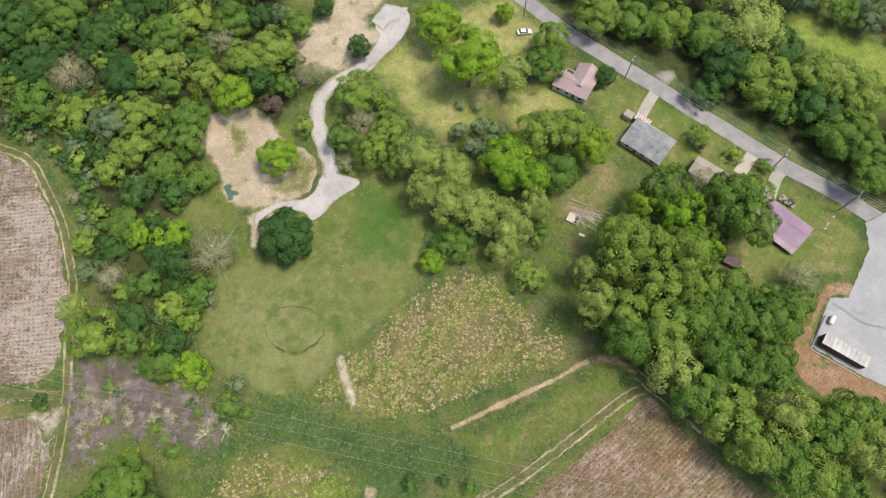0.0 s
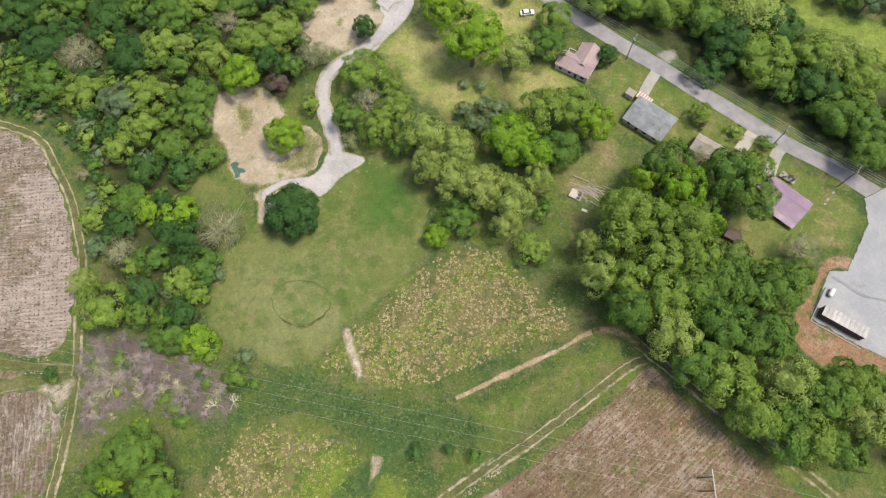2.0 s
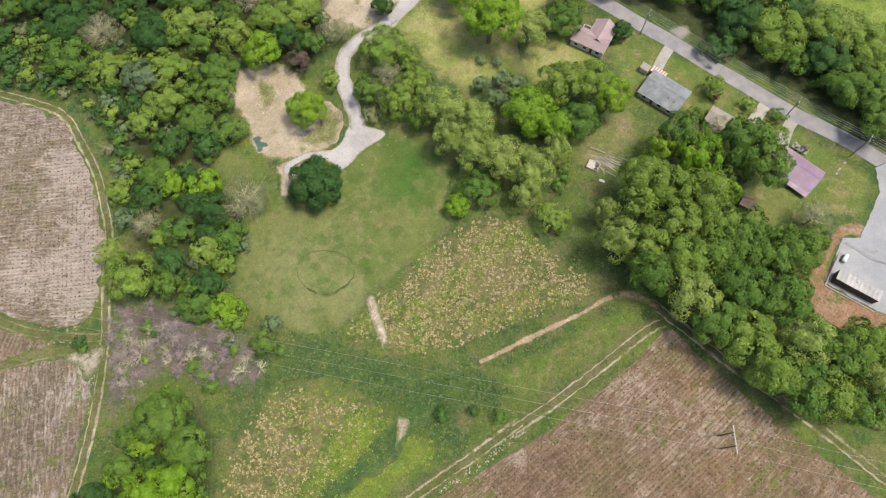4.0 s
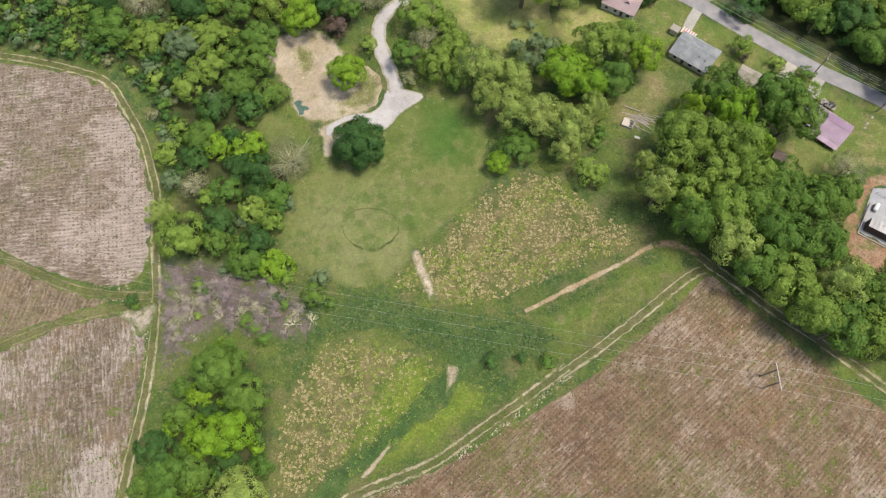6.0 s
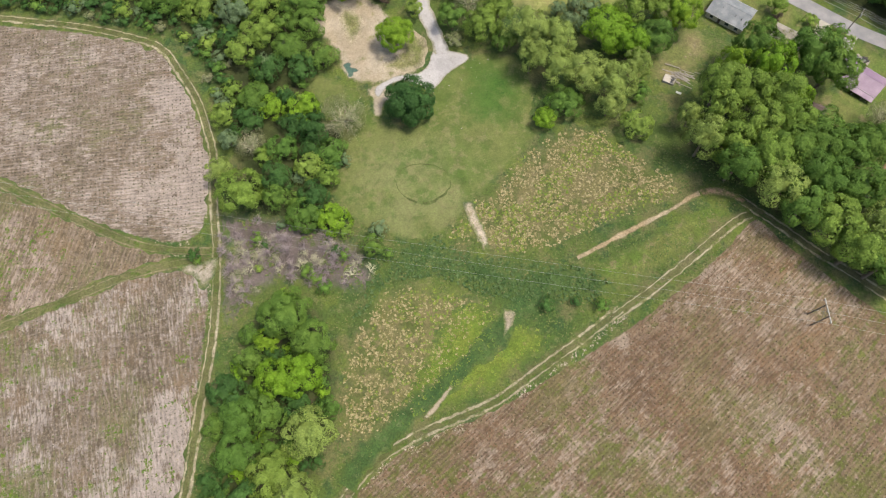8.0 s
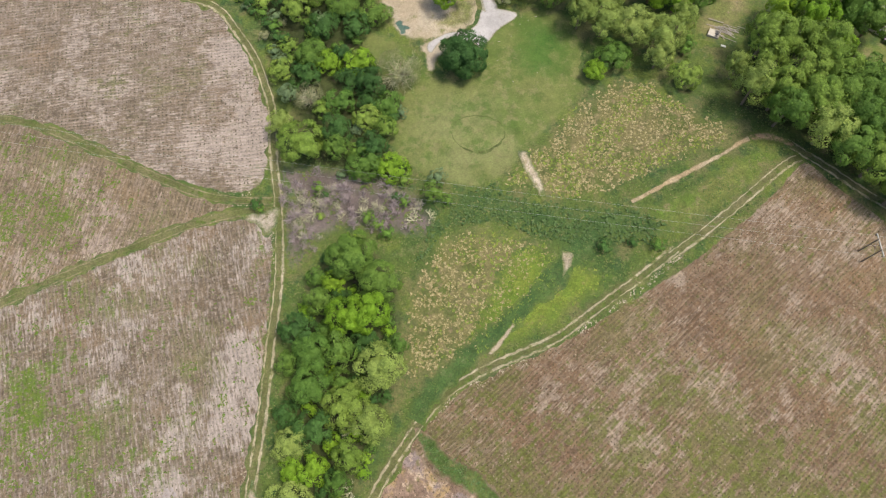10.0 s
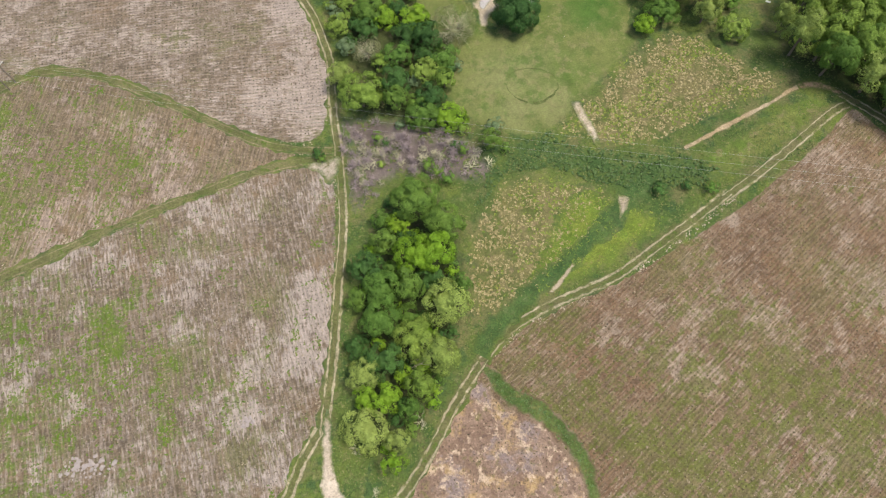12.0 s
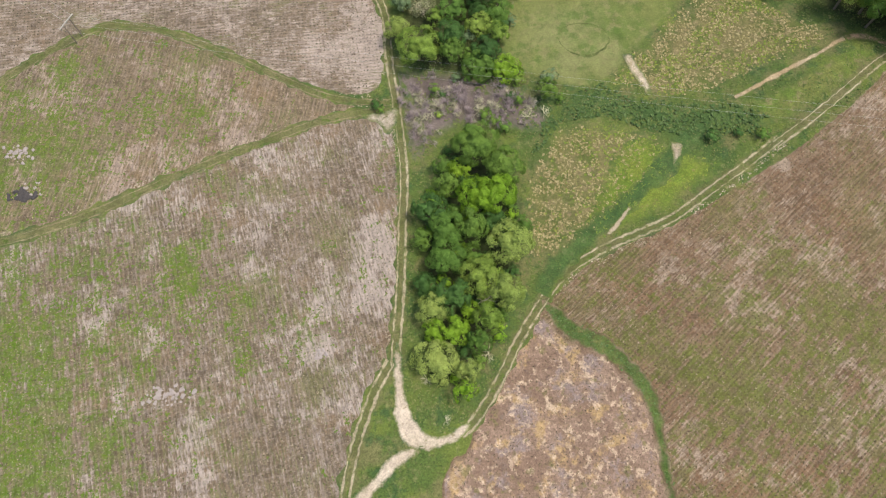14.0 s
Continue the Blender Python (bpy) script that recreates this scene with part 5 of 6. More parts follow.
def plant(x, y, radius, species, rnd, group, kind=None, high=None):
    """A tree of that crown radius and height; its trunk reaches from the ground into the crown."""
    kind = kind or ("bush" if radius < 2.6 else "mid" if radius < 5.2 else "big" if radius < 7.6 else "huge")
    if group == "trees about the lawns" and species in "db" and radius < 9:
        kind = "dense"
    if species in ("p", "n") and kind != "bush":
        kind = "thin" if species == "p" else "budding"
    ob, first = tree_kit(kind, species, rnd.randrange(4))
    radius *= 1.06
    high = high or {"bush": 1.55, "huge": 1.85}.get(kind, 2.05) * radius
    full = {"bush": 1.32, "huge": 1.6}.get(kind, 1.45)
    tall = min(1.75, max(0.75, 0.64 * high / (full * radius))) * rnd.uniform(0.95, 1.05)
    deep = radius * tall
    stem = max(0.05 * radius, high - full * deep)
    m = pose(x, y, gz(x, y) + stem, rnd.uniform(-4, 4), rnd.uniform(-4, 4), rnd.uniform(0, 360))
    m = m @ Matrix.Diagonal((radius * rnd.uniform(0.92, 1.08), radius, deep, 1))
    if first:
        ob.matrix_basis = m
    else:
        ob = copy_thing(ob, m @ Matrix.Diagonal((*(1 / s for s in ob.scale), 1)))
    for piece in ob.children:
        if piece.name.startswith("trunk"):
            stretch = (0.75 + (stem + 0.3) / deep) / 1.3
            piece.matrix_basis = pose(0, 0, 0.75 - 0.75 * stretch) @ Matrix.Diagonal((1, 1, stretch, 1))
    tagged(ob, group=group)
    STANDING.append((x, y, radius))


rnd = random.Random(7)
for group, rows in (("trees about the lawns", HOME_TREES), ("trees between lawn and yards", STRIP_TREES), ("bushes beside the drive", STRIP_BUSHES),
                    ("trees of the east wood", RIGHT_TREES), ("trees of the east wood", RIGHT_TREES_LOW), ("trees in the yards", YARD_TREES),
                    ("trees across the road", ROAD_TREES), ("trees of the west wood", LEFT_TREES), ("trees of the west wood", LEFT_TREES_UP),
                    ("trees of the copse", COPSE_TREES), ("bushes on the pasture", SMALL_BUSHES), ("bushes on the pasture", LANE_BUSHES)):
    for row in rows.split(";"):
        x, y, radius, species, *high = row.split()
        plant(float(x), float(y), float(radius), species, rnd, group, None, float(high[0]) if high else None)


def fill(outline, sizes, mix_, tries, group, gap=0.68, kind=None, lofty=0.0):
    """Fills an outline with trees between those that stand already."""
    p = np.array(outline)
    (x0, y0), (x1, y1) = p.min(0), p.max(0)
    clear = np.array(PULLOFF)
    for _ in range(tries):
        x, y, radius = rnd.uniform(x0, x1), rnd.uniform(y0, y1), rnd.uniform(*sizes)
        if not inside(np.array([[x, y]]), outline)[0] or seg_distance(np.array([[x, y]]), outline)[0] < radius * 0.45:
            continue
        if seg_distance(np.array([[x, y]]), clear)[0] < radius or seg_distance(np.array([[x, y]]), ROAD, False)[0] < radius + 6:
            continue
        near = np.array(STANDING)
        if (np.hypot(near[:, 0] - x, near[:, 1] - y) < gap * (near[:, 2] + radius)).any():
            continue
        plant(round(x, 1), round(y, 1), radius, rnd.choice(mix_), rnd, group, kind, lofty * radius)


fill(SCRUB, (1.3, 2.7), "yygggdddddns", 2600, "scrub at the edge of the west wood", 0.66, "bush")
fill(LEFT_WOOD, (2.6, 4.9), "gggggddddyps", 3600, "trees of the west wood")
fill(ROAD_WOOD, (3.6, 6.0), "yyggbpd", 1500, "trees across the road", 0.68, None, 2.3)
fill(RIGHT_WOOD, (3.2, 5.2), "ggyyg", 1500, "trees of the east wood", 0.64, None, 2.8)
fill(COPSE, (2.8, 4.2), "ggdb", 900, "trees of the copse")
fill(STRIP, (2.6, 4.2), "pygy", 350, "trees between lawn and yards")
fill(FAR_WOOD, (3.5, 5.5), "spg", 300, "trees beyond the pasture")
fill(LEFT_WOOD, (1.4, 2.4), "gyds", 900, "undergrowth of the west wood", 0.6, "bush")
fill(RIGHT_WOOD, (1.4, 2.3), "gyd", 500, "undergrowth of the east wood", 0.6, "bush")
fill(COPSE, (1.2, 2.0), "gdb", 250, "undergrowth of the copse", 0.6, "bush")
fill(STRIP, (1.2, 2.2), "ygp", 200, "undergrowth beside the yards", 0.6, "bush")

# ---- materials of built things ----
M_WHITE = plain_material("white_siding", (0.5, 0.475, 0.45), 0.6, vary=0.08)
M_TAN = plain_material("tan_siding", (0.42, 0.37, 0.30), 0.7, vary=0.12)
M_BROWNWALL = plain_material("brown_boards", (0.07, 0.05, 0.042), 0.8, vary=0.2)
M_TRIM = plain_material("white_trim", (0.36, 0.355, 0.345), 0.5, vary=0.05)
M_GLASS = plain_material("window_glass", (0.03, 0.035, 0.04), 0.08, vary=0.05)
M_DARK = plain_material("dark_metal", (0.04, 0.04, 0.045), 0.5, vary=0.2)
M_POLE = plain_material("weathered_pole", (0.14, 0.115, 0.095), 0.9, vary=0.3)
M_ARM = plain_material("pale_timber", (0.31, 0.3, 0.285), 0.85, vary=0.15)
M_PLY = plain_material("plywood", (0.33, 0.3, 0.27), 0.85, vary=0.2)
M_WIRE = plain_material("aluminium_wire", (0.27, 0.28, 0.28), 0.5, 0.4, vary=0.05)
M_STEEL = plain_material("galvanised_steel", (0.22, 0.225, 0.23), 0.45, 0.3, vary=0.12)
M_BOARD = plain_material("grey_lumber", (0.21, 0.19, 0.17), 0.9, vary=0.3)
M_STONE = plain_material("pale_stone", (0.205, 0.178, 0.175), 0.9, vary=0.35)
M_GREYSTONE = plain_material("grey_stone", (0.04, 0.036, 0.038), 0.9, vary=0.3)
M_BRICK = plain_material("red_brick", (0.26, 0.13, 0.10), 0.9, vary=0.25)
M_CARWHITE = plain_material("white_car_paint", (0.45, 0.465, 0.48), 0.25, vary=0.02)
M_TYRE = plain_material("tyre_rubber", (0.02, 0.02, 0.02), 0.9, vary=0.2)
M_RED = plain_material("red_stripe", (0.30, 0.13, 0.115), 0.6, vary=0.15)


def roof_material(name, tone, other, rib=0.6, rough=0.5):
    """Roofing in object metres: stains and weathering, with rows along the slope."""
    k = Mat(name, rough, "object")
    c = k.mix(k.step(k.noise(0.45, 5, seed=3), 0.35, 0.7), tone, other)
    n = k.t.nodes.new("ShaderNodeTexWave")
    k.put(k.pos, n.inputs["Vector"])
    n.inputs["Scale"].default_value, n.inputs["Distortion"].default_value = 0.314 / rib, 0.4
    v = k.math("MULTIPLY", k.span(n.outputs["Fac"], 0.93, 1.05), k.span(k.noise(3.0, 4, seed=1), 0.82, 1.18))
    return k.done(k.tone(c, v), n.outputs["Fac"], 0.03, 0.5)


M_PINKROOF = roof_material("pink_shingles", (0.225, 0.165, 0.178), (0.265, 0.2, 0.21))
M_GREYROOF = roof_material("grey_shingles", (0.125, 0.135, 0.15), (0.2, 0.205, 0.22), 0.3, 0.8)
M_MAUVEROOF = roof_material("mauve_metal_roof", (0.172, 0.115, 0.175), (0.215, 0.152, 0.215), 0.25, 0.45)
M_DULLROOF = roof_material("dull_grey_roof", (0.19, 0.17, 0.155), (0.235, 0.21, 0.19), 0.4, 0.8)
M_SHEDROOF = roof_material("brown_roof", (0.075, 0.052, 0.05), (0.11, 0.08, 0.075), 0.3, 0.7)
M_TINROOF = roof_material("pale_tin_roof", (0.21, 0.205, 0.215), (0.3, 0.29, 0.295), 1.2, 0.4)


def prism(bm, pts, a, b, axis_y=False):
    """Extrudes a profile of (across, up) points from a to b along x, or along y."""
    place = (lambda u, w, s: (u, s, w)) if axis_y else (lambda u, w, s: (s, u, w))
    lo = [bm.verts.new(place(u, w, a)) for u, w in pts]
    hi = [bm.verts.new(place(u, w, b)) for u, w in pts]
    n = len(pts)
    bm.faces.new(lo)
    bm.faces.new(list(reversed(hi)))
    for i in range(n):
        bm.faces.new((lo[i], hi[i], hi[(i + 1) % n], lo[(i + 1) % n]))
    bmesh.ops.recalc_face_normals(bm, faces=bm.faces)


def wing(owner, ox, oy, turn, long, wide, eave, rise, wall, roof, over=0.4, openings=(), trim=True):
    """One gabled wing: four walls, two roof slopes, ridge cap, eaves boards, windows and doors."""
    base = pose(ox, oy, 0, 0, 0, turn)

    def add(name, bm, material, parent=owner, label=""):
        bmesh.ops.transform(bm, matrix=base, verts=bm.verts)
        return part(name, bm, material, parent, label)

    walls = {}
    for s in (-1, 1):
        bm = bmesh.new()
        box(bm, (long, 0.2, eave + 0.4), (0, s * (wide / 2 - 0.1), (eave - 0.4) / 2))
        walls[s] = add("wall", bm, wall)
        bm = bmesh.new()
        w = wide / 2 - 0.2
        prism(bm, [(-w, -0.4), (w, -0.4), (w, eave), (0, eave + rise * 0.94), (-w, eave)], s * (long / 2) - 0.1 - (0.1 * s), s * (long / 2) + 0.1 - (0.1 * s))
        walls[2 * s] = add("gable_wall", bm, wall)
    tilt = rise / (wide / 2)
    for s in (-1, 1):
        bm = bmesh.new()
        e = wide / 2 + over
        prism(bm, [(0, eave + rise + 0.05), (s * e, eave - over * tilt + 0.05), (s * e, eave - over * tilt + 0.17), (0, eave + rise + 0.17)], -long / 2 - over, long / 2 + over)
        add("roof_slope", bm, roof)
        if trim:
            bm = bmesh.new()
            box(bm, (long + 2 * over, 0.05, 0.2), (0, s * (e + 0.03), eave - over * tilt + 0.08))
            add("fascia", bm, M_TRIM)
    bm = bmesh.new()
    prism(bm, [(-0.18, eave + rise + 0.15), (0, eave + rise + 0.24), (0.18, eave + rise + 0.15), (0, eave + rise + 0.12)], -long / 2 - over, long / 2 + over)
    add("ridge_cap", bm, roof)
    for kind, side, at, w, h, sill in openings:
        y = side * (wide / 2 + 0.02)
        bm = bmesh.new()
        t = 0.08
        for size, c in (((w + 2 * t, 0.1, t), (at, y, sill + h + t / 2)), ((w + 2 * t, 0.14, t), (at, y, sill - t / 2)), ((t, 0.1, h), (at - w / 2 - t / 2, y, sill + h / 2)), ((t, 0.1, h), (at + w / 2 + t / 2, y, sill + h / 2))):
            box(bm, size, c)
        opening = add(kind, bm, M_TRIM)
        bm = bmesh.new()
        box(bm, (w, 0.05, h), (at, y, sill + h / 2))
        add("pane" if kind == "window" else "leaf", bm, M_GLASS if kind == "window" else M_BROWNWALL, opening)
    return walls


def at_ground(x, y):
    return (x, y, gz(x, y))


# pink-roofed house on the road
house = thing("house", (32.2, 114.4, gz(38, 116)), -30, "small white house with a pinkish shingle roof in two wings", "house", "houses along the road")
wing(house, 5.3, 2.9, 0, 10.6, 5.6, 2.6, 1.5, M_WHITE, M_PINKROOF, 0.3,
     (("window", -1, -3.6, 0.9, 0.9, 0.9), ("window", -1, -0.6, 0.9, 0.9, 0.9), ("door", -1, 1.4, 0.9, 2.0, 0.05), ("window", -1, 3.6, 1.1, 1.0, 0.9)))
wing(house, 7.2, 6.6, 90, 8.2, 6.6, 2.62, 1.9, M_WHITE, M_PINKROOF, 0.3, (("window", -1, 0.0, 1.0, 1.0, 0.9), ("window", -1, 2.5, 1.0, 1.0, 0.9)))
bm = bmesh.new()
for size, c in (((2.6, 0.15, 0.9), (2.4, 7.2, 2.2)), ((0.15, 2.0, 0.9), (1.15, 6.2, 2.2)), ((0.15, 2.0, 0.9), (3.65, 6.2, 2.2)), ((2.6, 2.1, 0.1), (2.4, 6.2, 1.0))):
    box(bm, size, c)
part("porch_deck", bm, M_TRIM, house, "white-railed back deck")
bm = bmesh.new()
for x in (1.2, 3.6):
    for y in (5.3, 7.2):
        box(bm, (0.12, 0.12, 2.0), (x, y, 1.0))
part("deck_post", bm, M_TRIM, house)

# grey-roofed house
house = thing("house", (58.6, 95.3, gz(58.6, 95.3)), -38, "low house with a weathered grey shingle roof", "house", "houses along the road")
wing(house, 0, 0, 0, 12.2, 8.9, 2.5, 1.7, M_TAN, M_GREYROOF, 0.4,
     (("window", -1, -4.2, 1.0, 1.0, 0.9), ("door", -1, -1.6, 0.9, 2.0, 0.05), ("window", -1, 1.0, 1.2, 1.0, 0.9), ("window", -1, 4.2, 1.0, 1.0, 0.9), ("window", 1, 2.0, 1.4, 1.1, 0.9), ("window", 1, 4.6, 1.0, 1.0, 0.9)))
for x, y in ((-2.6, -1.6), (2.0, -2.2), (4.1, -2.4)):
    bm = bmesh.new()
    tube(bm, (x, y, 3.0), (x, y, 4.05), 0.12, 0.12, 8)
    part("roof_vent", bm, M_DARK, house)
awning = thing("striped_awning", (57.7, 102.35, gz(57.7, 102.3)), -40, "red and white striped carport awning on posts", "awning")
for i in range(11):
    bm = bmesh.new()
    box(bm, (0.42, 2.4, 0.05), (-2.1 + 0.42 * i, 0, 2.45))
    part("awning_slat", bm, M_RED if i % 2 else M_TRIM, awning)
for x in (-2.1, 2.1):
    bm = bmesh.new()
    tube(bm, (x, 1.0, -0.1), (x, 1.0, 2.42), 0.05)
    part("post", bm, M_TRIM, awning)
shed = thing("shed", at_ground(54.0, 104.4), -38, "small grey lean-to shed beside the house", "shed")
bm = bmesh.new()
box(bm, (2.4, 1.8, 2.0), (0, 0, 1.0), 0, 0.03)
part("body", bm, M_TAN, shed)
bm = bmesh.new()
prism(bm, [(-1.1, 1.95), (1.1, 2.25), (1.1, 2.35), (-1.1, 2.05)], -1.4, 1.4)
part("roof", bm, M_DULLROOF, shed)

# garage among the trees
garage = thing("garage", at_ground(74.6, 85.3), -35.6, "plain garage with a dull grey-tan roof under the trees", "garage")
wing(garage, 0, 0, 0, 9.4, 5.4, 2.4, 1.2, M_TAN, M_DULLROOF, 0.3, (("door", 1, -1.5, 2.6, 2.1, 0.02), ("window", -1, 0.0, 1.0, 0.8, 1.0)))

# mauve-roofed house
house = thing("house", (92.0, 69.4, gz(92, 69.4)), -42.7, "long house with a mauve metal roof and a dark back porch", "house", "houses along the road")
wing(house, 0, 0.6, 0, 13.6, 7.6, 2.5, 1.5, M_TAN, M_MAUVEROOF, 0.35,
     (("window", 1, -3.5, 1.2, 1.0, 0.9), ("door", 1, -0.5, 0.9, 2.0, 0.05), ("window", 1, 3.5, 1.2, 1.0, 0.9), ("window", -1, 3.8, 1.2, 1.0, 0.9), ("door", -1, 0.5, 0.9, 2.0, 0.05), ("window", -1, -3.0, 1.2, 1.0, 0.9)))
bm = bmesh.new()
prism(bm, [(-3.4, 2.36), (-5.3, 1.95), (-5.3, 2.03), (-3.4, 2.46)], -1.5, 7.1)
part("porch_roof", bm, M_MAUVEROOF, house)
bm = bmesh.new()
box(bm, (8.4, 2.0, 0.25), (2.8, -4.3, 0.12))
part("porch_floor", bm, M_BOARD, house)
for x in (-1.3, 1.4, 4.2, 6.9):
    bm = bmesh.new()
    box(bm, (0.12, 0.12, 2.1), (x, -5.2, 1.0))
    part("porch_post", bm, M_BOARD, house)

# brown shed
shed = thing("shed", at_ground(76.5, 58.3), -30, "small shed with a dark brown roof behind the house", "shed")
wing(shed, 0, 0, 0, 3.8, 2.6, 2.0, 0.8, M_BROWNWALL, M_SHEDROOF, 0.2, (("door", -1, 0.6, 0.9, 1.7, 0.05),), False)

# long metal building on the stone lot
depot = thing("metal_building", (100.2, 33.9, gz(99, 34)), -33, "long narrow brown building with a pale ribbed tin roof", "building")
bm = bmesh.new()
box(bm, (11.4, 2.9, 3.0), (0, 0, 1.4), 0, 0.04)
part("body", bm, M_BROWNWALL, depot)
for i in range(10):
    bm = bmesh.new()
    box(bm, (1.12, 3.2, 0.09), (-5.2 + 1.155 * i, 0.0, 2.99 + 0.015 * (i % 2)))
    part("roof_panel", bm, M_TINROOF, depot)
for i in range(5):
    bm = bmesh.new()
    box(bm, (0.3, 0.3, 0.22), (-2.5 + 1.8 * i, 0.4, 3.1))
    part("roof_hatch", bm, M_STEEL, depot)
bm = bmesh.new()
box(bm, (1.6, 0.08, 2.2), (3.4, 1.49, 1.1))
part("door", bm, M_STEEL, depot)
curb = thing("concrete_kerb", (98.8, 32.2, gz(98.8, 32.2) - 0.02), -33, "low pale concrete kerb round the lot's corner", "kerb")
bm = bmesh.new()
box(bm, (13.5, 0.35, 0.5), (0.2, -1.2, 0.2), 0, 0.03)
part("kerb_length", bm, M_STONE, curb)
bm = bmesh.new()
box(bm, (0.35, 10.5, 0.5), (-6.4, 4.2, 0.2), 0, 0.03)
part("kerb_length", bm, M_STONE, curb)
tank = thing("storage_tank", at_ground(99.9, 42.3), 55, "white steel storage tank on a dark skid", "tank")
bm = bmesh.new()
tube(bm, (-1.1, 0, 1.0), (1.1, 0, 1.0), 0.62, 0.62, 20)
for s in (-1, 1):
    tube(bm, (s * 1.1, 0, 1.0), (s * 1.35, 0, 1.0), 0.62 if s > 0 else 0.62, 0.3, 20)
part("vessel", bm, M_CARWHITE, tank)
for x in (-0.8, 0.8):
    bm = bmesh.new()
    box(bm, (0.2, 1.3, 0.6), (x, 0, 0.3))
    part("saddle", bm, M_DARK, tank)
bm = bmesh.new()
box(bm, (1.5, 1.6, 0.16), (-1.6, 0, 0.1))
part("skid", bm, M_DARK, tank)
fence = thing("wire_fence", at_ground(101.7, 47.0), 0, "low wire fence with steel posts across the stone lot", "fence")
stops = [(101.7, 47.0), (105.0, 44.4), (107.3, 42.1), (109.2, 41.3), (113.7, 40.2), (119.0, 39.0)]
line = smooth_line(stops, 1.6, False)
x0, y0, z0 = fence.location
for i, (x, y) in enumerate(line):
    z = gz(x, y) - z0
    bm = bmesh.new()
    tube(bm, (x - x0, y - y0, z - 0.1), (x - x0, y - y0, z + 1.3), 0.05, 0.05, 6)
    part("fence_post", bm, M_STEEL, fence)
    if i:
        px_, py_ = line[i - 1]
        for h in (0.35, 0.8, 1.25):
            bm = bmesh.new()
            tube(bm, (px_ - x0, py_ - y0, gz(px_, py_) - z0 + h), (x - x0, y - y0, z + h), 0.025, 0.025, 5)
            part("fence_rail", bm, M_STEEL, fence)

# white car on the upper lawn
car = thing("car", at_ground(24.7, 135.2), 8, "white parked car with a dark bluish windscreen", "car")
bm = bmesh.new()
prism(bm, [(-2.25, 0.35), (2.2, 0.35), (2.28, 0.6), (2.2, 0.85), (1.1, 0.98), (-1.5, 1.0), (-2.2, 0.95), (-2.3, 0.6)], -0.88, 0.88, True)
bmesh.ops.bevel(bm, geom=bm.edges[:], offset=0.05, segments=2, affect="EDGES")
part("body", bm, M_CARWHITE, car)
bm = bmesh.new()
prism(bm, [(-1.75, 0.95), (1.1, 0.95), (0.4, 1.45), (-1.3, 1.45)], -0.74, 0.74, True)
part("greenhouse", bm, M_GLASS, car)
bm = bmesh.new()
box(bm, (1.65, 1.36, 0.06), (-0.45, 0, 1.47), 0, 0.02)
part("roof", bm, M_CARWHITE, car)
for x in (-1.4, 1.4):
    for y in (-0.8, 0.8):
        bm = bmesh.new()
        tube(bm, (x, y - 0.11, 0.32), (x, y + 0.11, 0.32), 0.32, 0.32, 16)
        wheel = part("wheel", bm, M_TYRE, car)
        bm = bmesh.new()
        tube(bm, (x, y - 0.12, 0.32), (x, y + 0.12, 0.32), 0.18, 0.18, 12)
        part("rim", bm, M_STEEL, wheel)
for y in (-0.6, 0.6):
    bm = bmesh.new()
    box(bm, (0.08, 0.35, 0.14), (2.24, y, 0.72))
    part("headlight", bm, M_GLASS, car)

# flat trailer loaded with scrap beside the mauve-roofed house
cart = thing("flat_trailer", at_ground(96.3, 77.3), -38, "grey flat trailer loaded with scrap panels", "trailer")
bm = bmesh.new()
box(bm, (4.6, 2.0, 0.12), (0, 0, 0.6), 0, 0.02)
part("bed", bm, M_BOARD, cart)
for i in range(14):
    bm = bmesh.new()
    box(bm, (rnd.uniform(0.5, 1.4), rnd.uniform(0.3, 0.9), rnd.uniform(0.05, 0.4)), (rnd.uniform(-1.8, 1.8), rnd.uniform(-0.7, 0.7), 0.8 + 0.02 * i), rnd.uniform(0, 90))
    part("scrap_panel", bm, rnd.choice((M_STEEL, M_DARK, M_BOARD, M_GREYSTONE)), cart)
for x in (-0.6, 0.6):
    for y in (-1.05, 1.05):
        bm = bmesh.new()
        tube(bm, (x, y - 0.1, 0.32), (x, y + 0.1, 0.32), 0.32, 0.32, 14)
        part("wheel", bm, M_TYRE, cart)
for x, y, s in ((106.2, 70.4, 1.3), (108.2, 72.5, 1.0), (105.1, 69.0, 0.8)):
    ob = thing("stone_slab", at_ground(x, y), 35 * s, "pale flat stone slab lying on the lawn", "slab", "slabs on the lawn")
    bm = bmesh.new()
    box(bm, (s, 0.6, 0.25), (0, 0, 0.1), 0, 0.05)
    part("slab", bm, M_STONE, ob)

# back yard: crate-like box with two dark openings, a heap of boards, a fire ring
crate = thing("plywood_box", at_ground(35.4, 71.0), -28, "open pale plywood box with two dark openings", "box")
bm = bmesh.new()
for size, c in (((3.4, 0.12, 0.9), (0, -1.3, 0.45)), ((3.4, 0.12, 0.9), (0, 1.3, 0.45)), ((0.12, 2.5, 0.9), (-1.65, 0, 0.45)), ((0.12, 2.5, 0.9), (1.65, 0, 0.45)), ((0.12, 2.5, 0.8), (0.1, 0, 0.4))):
    box(bm, size, c)
part("side_panel", bm, M_PLY, crate)
bm = bmesh.new()
box(bm, (1.6, 2.5, 0.1), (-0.8, 0, 0.78))
part("lid", bm, M_PLY, crate)
for x, y in ((0.9, 0.55), (0.9, -0.6)):
    bm = bmesh.new()
    tube(bm, (x, y, 0.3), (x, y, 0.55), 0.5, 0.45, 12)
    part("tub", bm, M_DARK, crate)
bm = bmesh.new()
